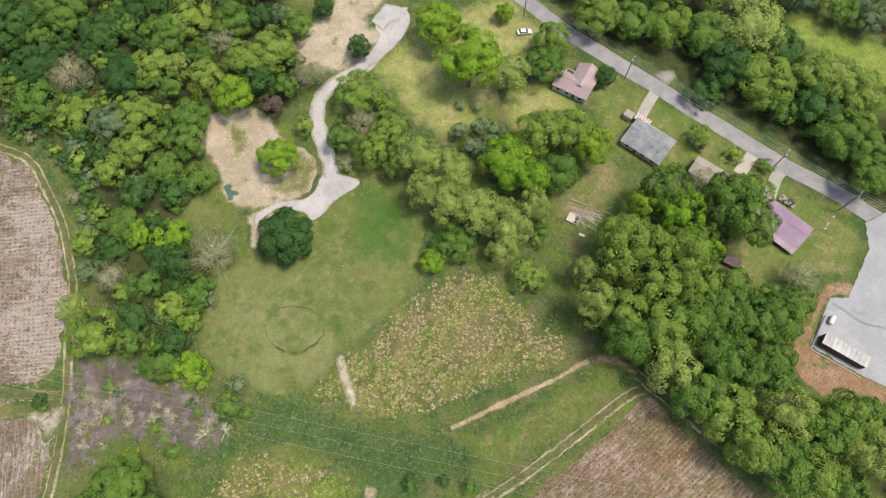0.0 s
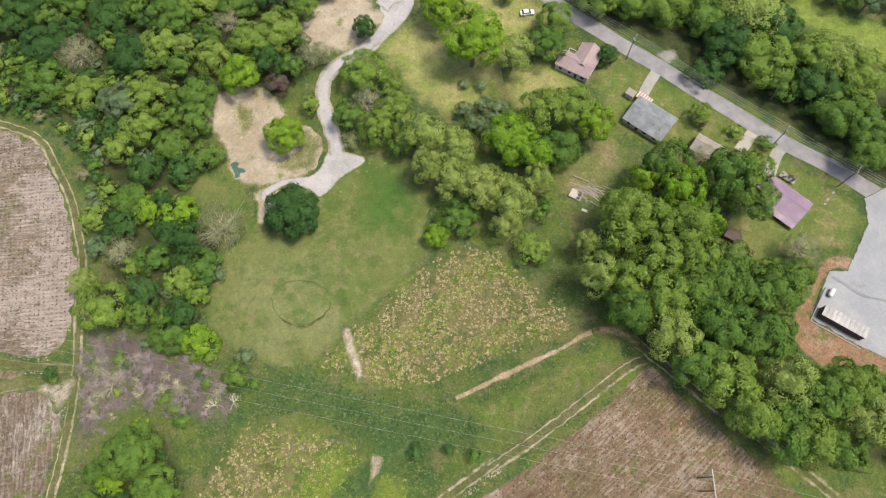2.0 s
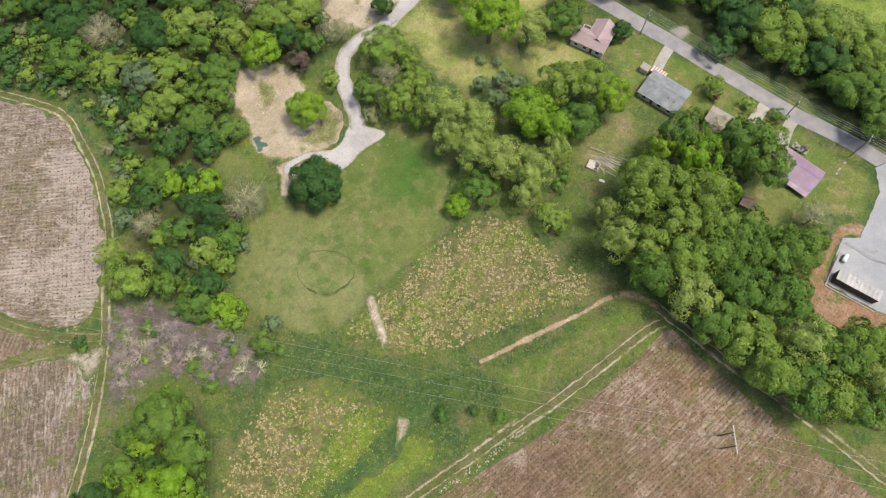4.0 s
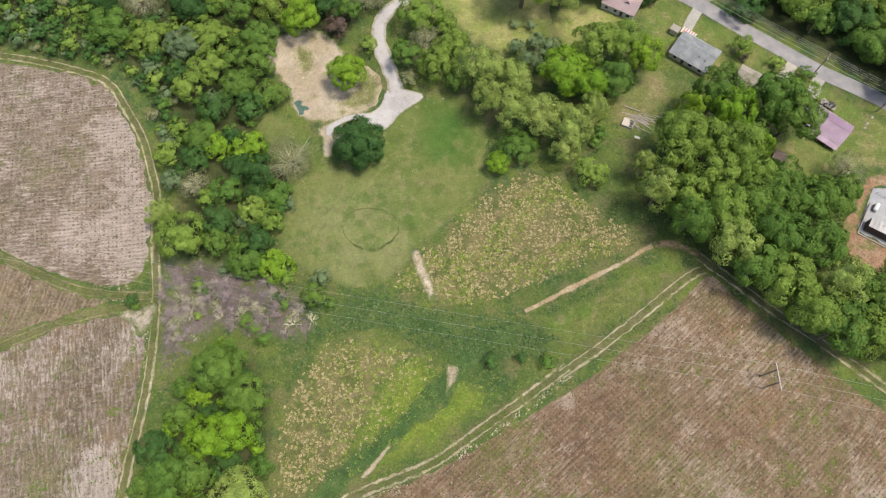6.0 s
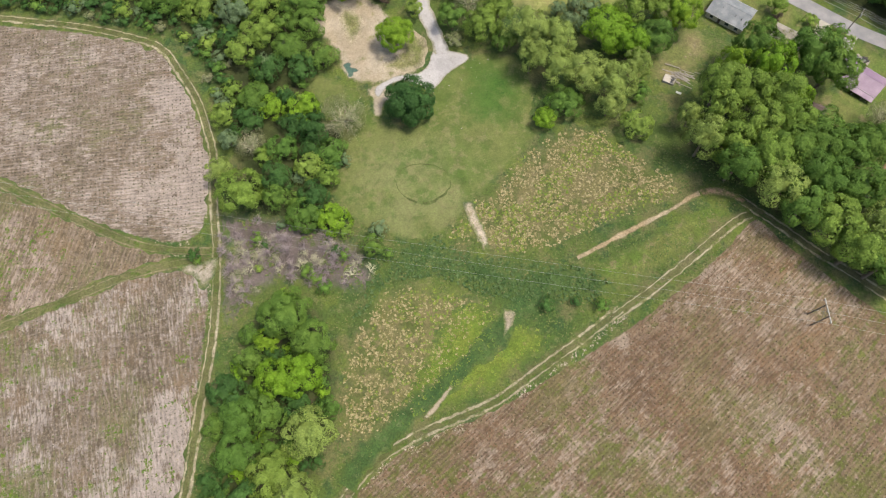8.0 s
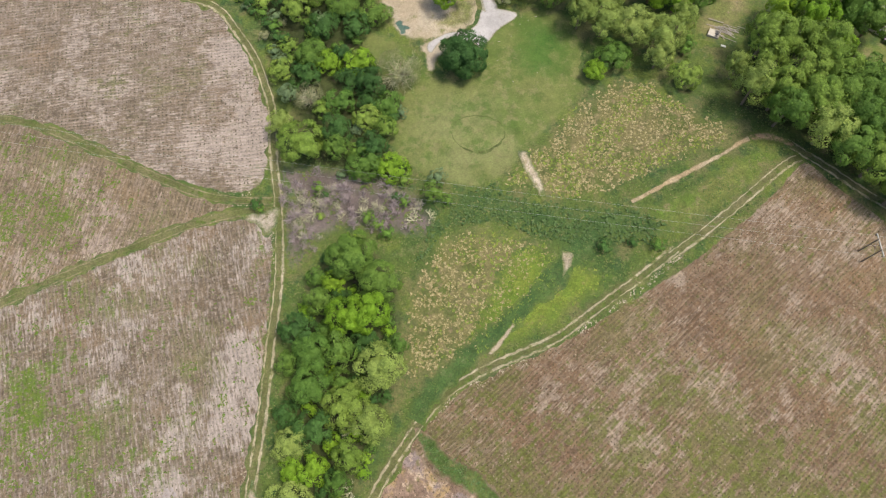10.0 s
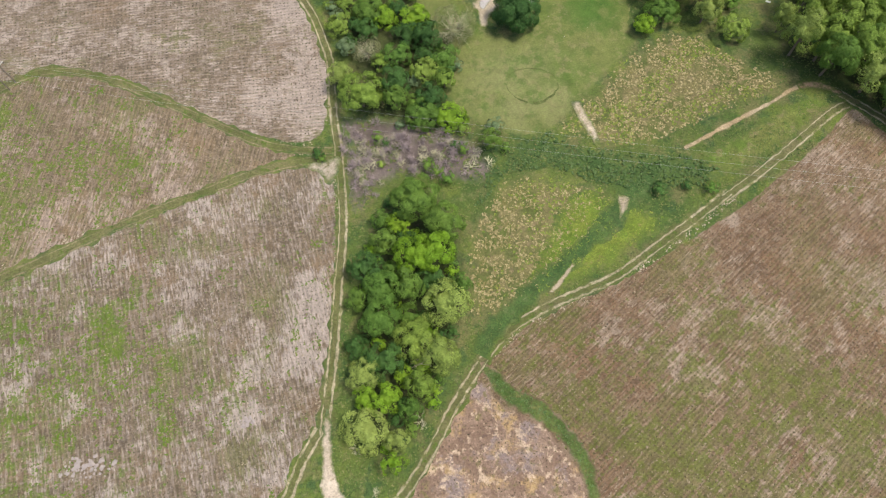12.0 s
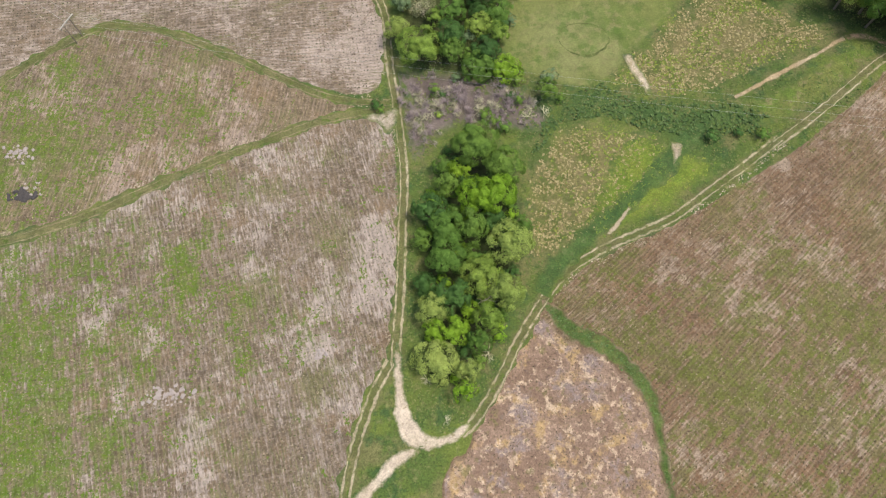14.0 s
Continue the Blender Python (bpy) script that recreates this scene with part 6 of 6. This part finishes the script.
box(bm, (3.3, 2.5, 0.25), (0, 0, 0.12))
part("floor", bm, M_PLY, crate)
for i in range(30):
    x, y = 40.2 + rnd.gauss(0, 1.7), 72.2 + rnd.gauss(0, 1.3)
    board = thing("board", (x, y, gz(x, y) + 0.05 + 0.012 * i), -33 + rnd.gauss(0, 16), "weathered grey board in a loose heap", "board", "heap of boards")
    bm = bmesh.new()
    box(bm, (rnd.uniform(2.4, 5.5), rnd.uniform(0.15, 0.3), 0.06))
    bmesh.ops.rotate(bm, verts=bm.verts, cent=(0, 0, 0), matrix=Matrix.Rotation(rnd.uniform(-0.04, 0.04), 3, "Y"))
    part("plank", bm, M_BOARD, board)
sheet = thing("white_sheet", at_ground(37.4, 66.2), -25, "white panel lying on the grass", "panel")
bm = bmesh.new()
box(bm, (1.6, 0.7, 0.12), (0, 0, 0.09), 0, 0.02)
part("panel", bm, M_TRIM, sheet)
ring = thing("fire_ring", at_ground(81.6, 54.0), 0, "ring of red bricks round a cold fire pit", "fire ring")
for i in range(16):
    a = i * math.tau / 16
    bm = bmesh.new()
    box(bm, (0.34, 0.2, 0.22), (0.9 * math.cos(a), 0.9 * math.sin(a), 0.08), math.degrees(a) + 90 + rnd.uniform(-9, 9), 0.015)
    part("brick", bm, M_BRICK, ring)
bin_ = thing("small_bin", at_ground(79.6, 57.0), 15, "small rusty bin on the grass", "bin")
bm = bmesh.new()
tube(bm, (0, 0, 0), (0, 0, 0.85), 0.32, 0.36, 12)
part("drum", bm, M_BRICK, bin_)

# ---- roadside poles and their wires ----
SPOTS = ((24.8, 142.0), (54.3, 117.8), (93.6, 87.5), (110.1, 74.6), (142.0, 50.0))
tops = []
for x, y in SPOTS:
    z = gz(x, y)
    pole = thing("utility_pole", (x, y, z), -38, "weathered wooden utility pole with a crossarm beside the road", "utility pole", "poles along the road")
    bm = bmesh.new()
    tube(bm, (0, 0, -0.5), (0, 0, 10.8), 0.17, 0.12, 10)
    part("shaft", bm, M_POLE, pole)
    bm = bmesh.new()
    box(bm, (0.14, 2.4, 0.14), (0, 0, 10.2))
    part("crossarm", bm, M_ARM, pole)
    for y2 in (-1.1, -0.4, 0.4, 1.1):
        bm = bmesh.new()
        tube(bm, (0, y2, 10.25), (0, y2, 10.5), 0.06, 0.04, 8)
        part("insulator", bm, M_TRIM, pole)
    if len(tops) in (1, 2, 3):
        bm = bmesh.new()
        tube(bm, (0.3, 0.0, 8.3), (0.3, 0.0, 9.2), 0.22, 0.22, 12)
        part("transformer", bm, M_STEEL, pole)
    tops.append((x, y, z))


def wire(a, b, sag, radius, label, group, material=None):
    """A cable hanging between two points."""
    pts = []
    for i in range(25):
        t = i / 24
        p = Vector(a).lerp(Vector(b), t)
        pts.append((p.x, p.y, p.z - 4 * sag * t * (1 - t)))
    cu = bpy.data.curves.new("wire", "CURVE")
    cu.dimensions, cu.bevel_depth, cu.bevel_resolution = "3D", radius, 0
    sp = cu.splines.new("POLY")
    sp.points.add(len(pts) - 1)
    sp.points.foreach_set("co", [c for p in pts for c in (*p, 1)])
    cu.materials.append(material or M_WIRE)
    return tagged(new("wire", cu), label, "wire", group)


ca, sa = math.cos(radians(52)), math.sin(radians(52))
for (xa, ya, za), (xb, yb, zb) in zip(tops, tops[1:]):
    for off, h in ((-1.1, 10.5), (-0.4, 10.5), (0.4, 10.5), (1.1, 10.5), (0.0, 8.0)):
        wire((xa + off * ca, ya + off * sa, za + h), (xb + off * ca, yb + off * sa, zb + h), 0.5, 0.028 if h > 9 else 0.04, "thin roadside power wire between wooden poles", "roadside wires")

# ---- power line on two-pole frames over the fields ----
frames = []
for x, y, turn, arm_turn in ((57.9, -5.0, 0, 0.0), (-195.2, 44.8, 0, -26.0)):
    z = gz(x, y)
    fr = thing("power_line_frame", (x, y, z), arm_turn, "two-pole timber power line frame with a pale crossarm", "power pole", "power line frames")
    for s in (-1.45, 1.45):
        bm = bmesh.new()
        tube(bm, (0, s, -0.5), (0, s, 8.7), 0.19, 0.14, 10)
        part("pole", bm, M_POLE, fr)
    bm = bmesh.new()
    box(bm, (0.2, 6.2, 0.26), (0.2, 0, 8.3))
    part("crossarm", bm, M_ARM, fr)
    for s in (-1, 1):
        bm = bmesh.new()
        tube(bm, (0, s * 1.45, 5.2), (0, -s * 1.45, 7.8), 0.07, 0.07, 6)
        part("brace", bm, M_POLE, fr)
    for s in (-2.9, 0.0, 2.9):
        bm = bmesh.new()
        for i in range(4):
            tube(bm, (0.2, s, 7.5 + 0.17 * i), (0.2, s, 7.6 + 0.17 * i), 0.13, 0.08, 8)
        part("insulator", bm, M_GREYSTONE, fr)
    frames.append((x, y, z, radians(arm_turn)))
(xa, ya, za, aa), (xb, yb, zb, ab) = frames
for s in (-2.9, 0.0, 2.9):
    pa = (xa, ya + s, za + 7.5)
    pb = (xb - s * math.sin(ab), yb + s * math.cos(ab), zb + 7.5)
    lab = "thin pale power line wire over the fields"
    wire(pa, pb, 2.2, 0.02, lab, "power line wires")
    wire(pa, (pa[0] + 190, pa[1] - 46, pa[2] + 4), 2.2, 0.02, lab, "power line wires")
    wire(pb, (pb[0] - 190, pb[1] + 150, pb[2] + 3), 2.2, 0.02, lab, "power line wires")
# ---- planted seedlings, tussocks and brush ----


def scatter(outline, step_a, step_b, angle, jitter, rnd_, keep=1.0, rim=0.8):
    """Points of a turned grid inside an outline."""
    p = np.array(outline, float)
    c = p.mean(0)
    reach = np.hypot(*(p - c).T).max()
    a, b = np.meshgrid(np.arange(-reach, reach, step_a), np.arange(-reach, reach, step_b))
    a, b = a.ravel(), b.ravel()
    co, si = math.cos(radians(angle)), math.sin(radians(angle))
    q = np.stack([c[0] + a * co - b * si, c[1] + a * si + b * co], 1) + rnd_.normal(0, jitter, (len(a), 2))
    q = q[inside(q, outline)]
    q = q[rnd_.uniform(size=len(q)) < keep]
    return q[seg_distance(q, outline) > rim]


def tufts(name, pts, size, blades, tall, material, label, category, rnd_, vary=0.4):
    """One object of many small tufts, each a few blades round a foot."""
    n = len(pts)
    z = height(pts[:, 0], pts[:, 1]) + 0.05
    s = size * rnd_.uniform(1 - vary, 1 + vary, n) ** 1.4
    verts, faces = [], []
    for j in range(blades):
        ang = rnd_.uniform(0, math.tau, n)
        out = s * rnd_.uniform(0.5, 1.0, n)
        up = s * tall * rnd_.uniform(0.5, 1.1, n)
        dx, dy = np.cos(ang), np.sin(ang)
        w = s * 0.38
        foot1 = np.stack([pts[:, 0] - dy * w, pts[:, 1] + dx * w, z], 1)
        foot2 = np.stack([pts[:, 0] + dy * w, pts[:, 1] - dx * w, z], 1)
        tip1 = np.stack([pts[:, 0] + dx * out + dy * w * 0.5, pts[:, 1] + dy * out - dx * w * 0.5, z + up], 1)
        tip2 = np.stack([pts[:, 0] + dx * out - dy * w * 0.5, pts[:, 1] + dy * out + dx * w * 0.5, z + up], 1)
        k = len(verts) * 4 * n
        verts.append(np.stack([foot1, foot2, tip1, tip2], 1).reshape(-1, 3))
        faces.append(np.arange(4 * n).reshape(-1, 4) + j * 4 * n)
    v, f = np.concatenate(verts), np.concatenate(faces)
    me = mesh_of(name, v, f, material)
    return tagged(new(name, me), label, category, "", "stuff")


def tuft_material(name, tones, rough=0.9):
    """Blades whose tone goes from tuft to tuft and blade to blade."""
    k = Mat(name, rough)
    c = k.mix(k.step(k.noise(0.3, 3, seed=4), 0.35, 0.65), tones[0], tones[1])
    c = k.mix(k.step(k.island(), 0.55, 0.75), c, tones[2])
    return k.done(k.tone(c, k.grit(1.2, 0.75, 1.25)))


M_SEED = tuft_material("seedling_leaf", ((0.0344, 0.0295, 0.018), (0.0328, 0.0394, 0.0164), (0.0492, 0.0426, 0.0246)))
M_YOUNG = tuft_material("young_leaf", ((0.042, 0.038, 0.02), (0.04, 0.05, 0.015), (0.06, 0.052, 0.03)))
M_STRAW = tuft_material("straw", ((0.18, 0.146, 0.108), (0.221, 0.18, 0.142), (0.148, 0.121, 0.086)))
M_TUSSOCK = tuft_material("tussock", ((0.1, 0.095, 0.032), (0.16, 0.135, 0.065), (0.245, 0.205, 0.12)))
M_WEED = tuft_material("bright_weeds", ((0.066, 0.112, 0.0145), (0.098, 0.14, 0.021), (0.135, 0.15, 0.03)))
M_GRASSTUFT = tuft_material("grass_tuft", ((0.038, 0.075, 0.017), (0.075, 0.108, 0.024), (0.115, 0.115, 0.046)))
M_OLIVESEED = tuft_material("olive_seedling", ((0.04, 0.031, 0.018), (0.045, 0.042, 0.017), (0.056, 0.046, 0.025)))
M_DEEPWEED = tuft_material("deep_weeds", ((0.0369, 0.0738, 0.0205), (0.0533, 0.0902, 0.0287), (0.0697, 0.107, 0.041)))
nr = np.random.RandomState(3)
for name, outline, a, b, angle in (("northwest", NW_FIELD, 1.15, 1.12, 6), ("west", MID_FIELD, 1.15, 1.12, 81), ("southwest", SW_FIELD, 1.15, 1.12, 104), ("southeast", SE_FIELD, 1.08, 1.08, 40)):
    loose = name in ("west", "southwest")
    pts = scatter(outline, a, b, angle, 0.13 if loose else 0.06, nr, 0.8 if loose else 0.92)
    if name == "southeast":
        pts = pts[~inside(pts, SWALE)]
    tufts("seedlings", pts, 0.22 if loose else 0.24, 3 if loose or name == "southeast" else 5, 0.6, M_YOUNG if loose else M_OLIVESEED if name == "southeast" else M_SEED, "dark young seedlings in rows over the " + name + " field", "seedlings", nr)
    pts = scatter(outline, 0.9, 0.9, angle, 0.35, nr, 0.15 if name == "southeast" else 0.28)
    tufts("crop_stubble", pts, 0.24, 3, 0.2, M_STRAW, "pale straw stubble strewn over the " + name + " field", "stubble", nr)


def clods(way, shift, spread, per_metre, cut, name):
    """Crumbled pale soil thrown up beside a track, in broken runs."""
    line = smooth_line(way, 0.5, False)
    g = np.gradient(line, axis=0)
    nrm = np.stack([g[:, 1], -g[:, 0]], 1) / (np.hypot(*g.T)[:, None] + 1e-9)
    run = np.array([noise.noise((x * 0.06, y * 0.06, 6.0)) for x, y in line]) > cut
    pick = nr.choice(np.flatnonzero(run), int(run.sum() * 0.5 * per_metre))
    pts = line[pick] + nrm[pick] * (shift + nr.normal(0, spread, (len(pick), 1))) + nr.normal(0, 0.25, (len(pick), 2))
    tufts("soil_clods", pts, 0.22, 3, 0.15, M_CLOD, "pale crumbled soil clods beside the " + name, "soil clods", nr, 0.6)


M_CLOD = tuft_material("pale_clods", ((0.235, 0.2, 0.155), (0.285, 0.245, 0.2), (0.17, 0.145, 0.105)))
clods(TRACK_S, 1.9, 0.65, 10, 0.0, "field track")
clods(LANE_S, -2.3, 0.5, 6, 0.05, "grassy lane")
clods(LANE_N, -2.0, 0.4, 3, 0.0, "grassy lane")
clods(TRACK_W, 1.9, 0.4, 6, -0.05, "copse track")


def row_weeds(outline, angle, lush, name):
    """Green weeds in broken streaks along both ways of the planting grid, thicker about the lush places."""
    pts = scatter(outline, 0.5, 0.5, angle, 0.25, nr, 0.9)
    co, si = math.cos(radians(angle)), math.sin(radians(angle))
    keep = []
    for x, y in pts:
        a, b = x * co + y * si, y * co - x * si
        v = max(noise.noise((a * 0.1, b * 0.55, 1.0)), 0.8 * noise.noise((a * 0.55, b * 0.16, 4.0)))
        v += 0.5 * noise.noise((x * 0.035, y * 0.035, 8.0)) + 0.002 * min(40, max(-40, -150 - x))
        v += 0.6 * max(max(0.0, 1 - math.hypot(x - u, y - w) / r) for u, w, r in lush)
        keep.append(v + nr.uniform(-0.2, 0.2) > 0.46)
    tufts("field_weeds", pts[np.array(keep)], 0.33, 4, 0.12, M_FIELDWEED, "green weeds in streaks along the rows of the " + name + " field", "weeds", nr, 0.6)


M_FIELDWEED = tuft_material("field_weed", ((0.04, 0.083, 0.005), (0.06, 0.1, 0.008), (0.085, 0.1, 0.022)))
row_weeds(SW_FIELD, 104, ((-157, -27, 4), (-157, -31, 4), (-155, -35, 4), (-144, -38, 4), (-140, -51, 5), (-138, -57, 5), (-162, -44, 4), (-169, -46, 4), (-176, -32, 5), (-178, -39, 6), (-203, -29, 8),
                          (-200, -36, 8), (-196, -47, 9), (-186, -42, 7), (-176, -55, 5), (-187, -58, 7), (-197, -60, 9), (-188, -32, 7), (-140, -6, 5), (-146, -13, 4), (-134, -21, 4), (-129, -18, 5), (-122, -15, 3), (-117, -27, 4), (-190, -75, 9)), "southwest")
row_weeds(MID_FIELD, 81, ((-198, 37, 6), (-197, 27, 7), (-197, 18, 7), (-198, 9, 6), (-207, 19, 9), (-189, -6, 6), (-199, -9, 7), (-187, 0, 5), (-161, 24, 5), (-145, 31, 4), (-161, 37, 4), (-172, 20, 6)), "west")


def patchy(pts, scale, low, seed):
    """Keeps the points where a slow noise is high."""
    v = np.array([noise.noise((x * scale, y * scale, seed)) for x, y in pts])
    return pts[v > low]


def feather(pts, outline, reach, rnd_):
    """Thins the points towards the outline, so that the stand has no hard edge."""
    return pts[rnd_.uniform(size=len(pts)) < np.clip(seg_distance(pts, outline) / reach, 0.05, 1)]


for name, outline in (("upper", MEADOW), ("lower", LOW_MEADOW)):
    pts = scatter(outline, 0.52, 0.52, 20, 0.4, nr, 0.9, 0.1)
    for scar in (SCAR, SCAR_LOW):
        pts = pts[~inside(pts, scar)]
    pts = feather(pts, outline, 3.5, nr)
    if name == "lower":
        mid = np.mean(outline, 0)
        pts = pts[nr.uniform(size=len(pts)) < np.clip(0.8 - 0.03 * (pts[:, 0] - mid[0]), 0.25, 1)]
    tufts("tussocks", patchy(pts, 0.35, -0.22, 2.0), 0.34, 5, 0.35, M_TUSSOCK, "yellowed tussock grass of the " + name + " meadow", "tussock grass", nr, 0.7)
    pts = feather(scatter(outline, 0.8, 0.8, 50, 0.5, nr, 0.9, 0.1), outline, 3.0, nr)
    v = patchy(pts, 0.09, 0.0, 7.0)
    if name == "lower":
        v = pts[nr.uniform(size=len(pts)) < np.clip(0.4 + 0.05 * (pts[:, 0] - mid[0]), 0.12, 0.95)]
    tufts("weeds", v, 0.42, 6, 0.3, M_WEED, "bright green weeds among the tussocks of the " + name + " meadow", "weeds", nr)
pts = feather(scatter(BRIGHT_WEEDS, 0.9, 0.9, 30, 0.5, nr, 0.8, 0.1), BRIGHT_WEEDS, 5.0, nr)
tufts("weeds", pts, 0.42, 6, 0.3, M_WEED, "bright weeds beside the field track", "weeds", nr)
pts = patchy(scatter(BRUSH_FLOOR, 0.8, 0.8, 0, 0.4, nr, 0.8), 0.16, 0.0, 9.0)
tufts("undergrowth", pts, 0.45, 6, 0.5, M_GRASSTUFT, "low green undergrowth between brush stems", "undergrowth", nr)

# tall grass over the open pasture between tracks, meadows and copse
gx_, gy_ = np.meshgrid(np.arange(-100, 62, 0.66), np.arange(-78, 48, 0.66))
pts = np.stack([gx_.ravel(), gy_.ravel()], 1) + nr.normal(0, 0.4, (gx_.size, 2))
for taken in (NW_FIELD, MID_FIELD, SW_FIELD, SE_FIELD, PINK_SOIL, MEADOW, LOW_MEADOW, BRIGHT_WEEDS, LAWN, BRUSH_FLOOR, WIDE_BEND, BRANCH_SAND, SCAR, SCAR_LOW, COPSE, JUNCTION_SOIL):
    pts = pts[~inside(pts, taken)]
for way in (TRACK_W, TRACK_S, TRACK_E, TRACK_R, TRACK_SW, SANDY, LANE_N, LANE_S):
    pts = pts[seg_distance(pts, way, False) > 1.5]
pts = patchy(pts, 0.15, -0.15, 4.0)
tufts("tall_grass", pts[nr.uniform(size=len(pts)) < 0.8], 0.33, 4, 0.4, M_GRASSTUFT, "tall dark green grass over the open pasture", "grass", nr)

pts = feather(scatter(SWALE, 0.6, 0.6, 0, 0.3, nr, 0.8, 0.2), SWALE, 2.0, nr)
tufts("tall_grass", pts, 0.34, 5, 0.4, M_DEEPWEED, "tall green grass in the field swale", "grass", nr)

pts = scatter(CORRIDOR, 0.8, 0.8, 12, 0.4, nr, 0.85, 0.2)
tufts("rank_weeds", pts, 0.42, 6, 0.7, M_DEEPWEED, "tall dark weeds along the power line", "weeds", nr, 0.7)

# bare brush under the power line
TWIG_MESH = [mesh_of("twig", *twig_mesh(s, 18, 0.016), M_BRUSH) for s in (51, 52, 53)]
first = {}
for x, y in patchy(scatter(BRUSH_FLOOR, 2.3, 2.3, 15, 0.9, nr, 0.75, 0.6), 0.12, -0.12, 3.0):
    k, r = rnd.randrange(3), rnd.uniform(1.3, 2.4)
    m = pose(float(x), float(y), gz(x, y) - 0.1, 0, 0, rnd.uniform(0, 360)) @ Matrix.Diagonal((r, r, r * 1.1, 1))
    ob = tagged(new("brush"), "leafless grey-purple brush thicket bush", "brush", "brush under the power line")
    ob.matrix_basis = m
    tw = new("twig", TWIG_MESH[k])
    if rnd.random() < 0.22:
        tw.material_slots[0].link, tw.material_slots[0].material = "OBJECT", M_TWIG
    tw.parent = ob

# dead boughs lying in and beside the copse and the drive
DEAD_MESH = mesh_of("bough", *twig_mesh(61, 9, 0.02), M_TWIG)
for x, y, up, r in ((-75.7, -43.6, 3.5, 2.6), (-76.0, -57.4, 0.2, 2.4), (-92.2, -63.6, 0.1, 1.7), (-87.7, -74.1, 0.0, 1.4), (-28.9, 90.1, 0.1, 2.6), (-59.3, 13.5, 0.1, 2.4), (-54.5, 14.2, 0.1, 2.2), (-88, 18.4, 0.1, 2.5)):
    ob = tagged(new("dead_branches"), "bleached bare dead branches lying in the undergrowth", "dead branches", "dead branches about the copse")
    ob.matrix_basis = pose(x, y, gz(x, y) + up - 0.1, 0, 0, rnd.uniform(0, 360)) @ Matrix.Diagonal((r, r, r * 0.9, 1))
    new("bough", DEAD_MESH).parent = ob

# stones and debris in the southwest fields
ROCKS = []
for s in range(4):
    bm = bmesh.new()
    bmesh.ops.create_icosphere(bm, subdivisions=1, radius=0.5)
    for v in bm.verts:
        v.co *= 1 + 0.55 * noise.noise(v.co * 2.6 + Vector((s * 5, 0, 0)))
        v.co.z *= 0.5
    me = bpy.data.meshes.new("rock")
    bm.to_mesh(me)
    bm.free()
    ROCKS.append(me)


def rocks(x, y, spread, count, sizes, material, label):
    for _ in range(count):
        px_, py_, s = x + rnd.gauss(0, spread), y + rnd.gauss(0, spread * 0.55), rnd.uniform(*sizes)
        me = rnd.choice(ROCKS)
        if not me.materials:
            me.materials.append(material)
        ob = tagged(new("rock", me), label, "rock", "stones in the fields")
        ob.matrix_basis = pose(px_, py_, gz(px_, py_) + 0.12 * s, 0, 0, rnd.uniform(0, 360)) @ Matrix.Diagonal((s, s * rnd.uniform(0.6, 1), s * rnd.uniform(0.6, 1), 1))
        ob.material_slots[0].link = "OBJECT"
        ob.material_slots[0].material = material


rocks(-157.0, -65.2, 2.6, 60, (0.4, 1.6), M_STONE, "pale field stone heaped in the planted field")
rocks(-118.8, -56.4, 0.9, 18, (0.4, 1.5), M_STONE, "pale field stone heaped in the planted field")
rocks(-202.4, -8.5, 1.9, 34, (0.7, 2.2), M_GREYSTONE, "dark grey field stone in a heap")
rocks(-201.5, -7.2, 2.6, 20, (0.4, 1.3), M_STONE, "pale field stone beside the dark heap")
rocks(-206.0, 5.2, 2.4, 34, (0.4, 1.5), M_STONE, "pale field stone heaped in the planted field")
for x, y in ((-22.5, 82.5), (-21, 80.8), (-23.8, 79.6), (-25.5, 77.2), (-20.2, 78.5), (-27.6, 75), (-22, 76), (-30.5, 73.2), (-19, 82), (-24.6, 81.8), (-32, 66), (-27, 58), (-26, 68), (-20, 61), (-36, 71), (-24, 70)):
    rocks(x, y, 0.4, 1, (0.25, 0.5), M_STONE, "small pale stone on the mown lawn")
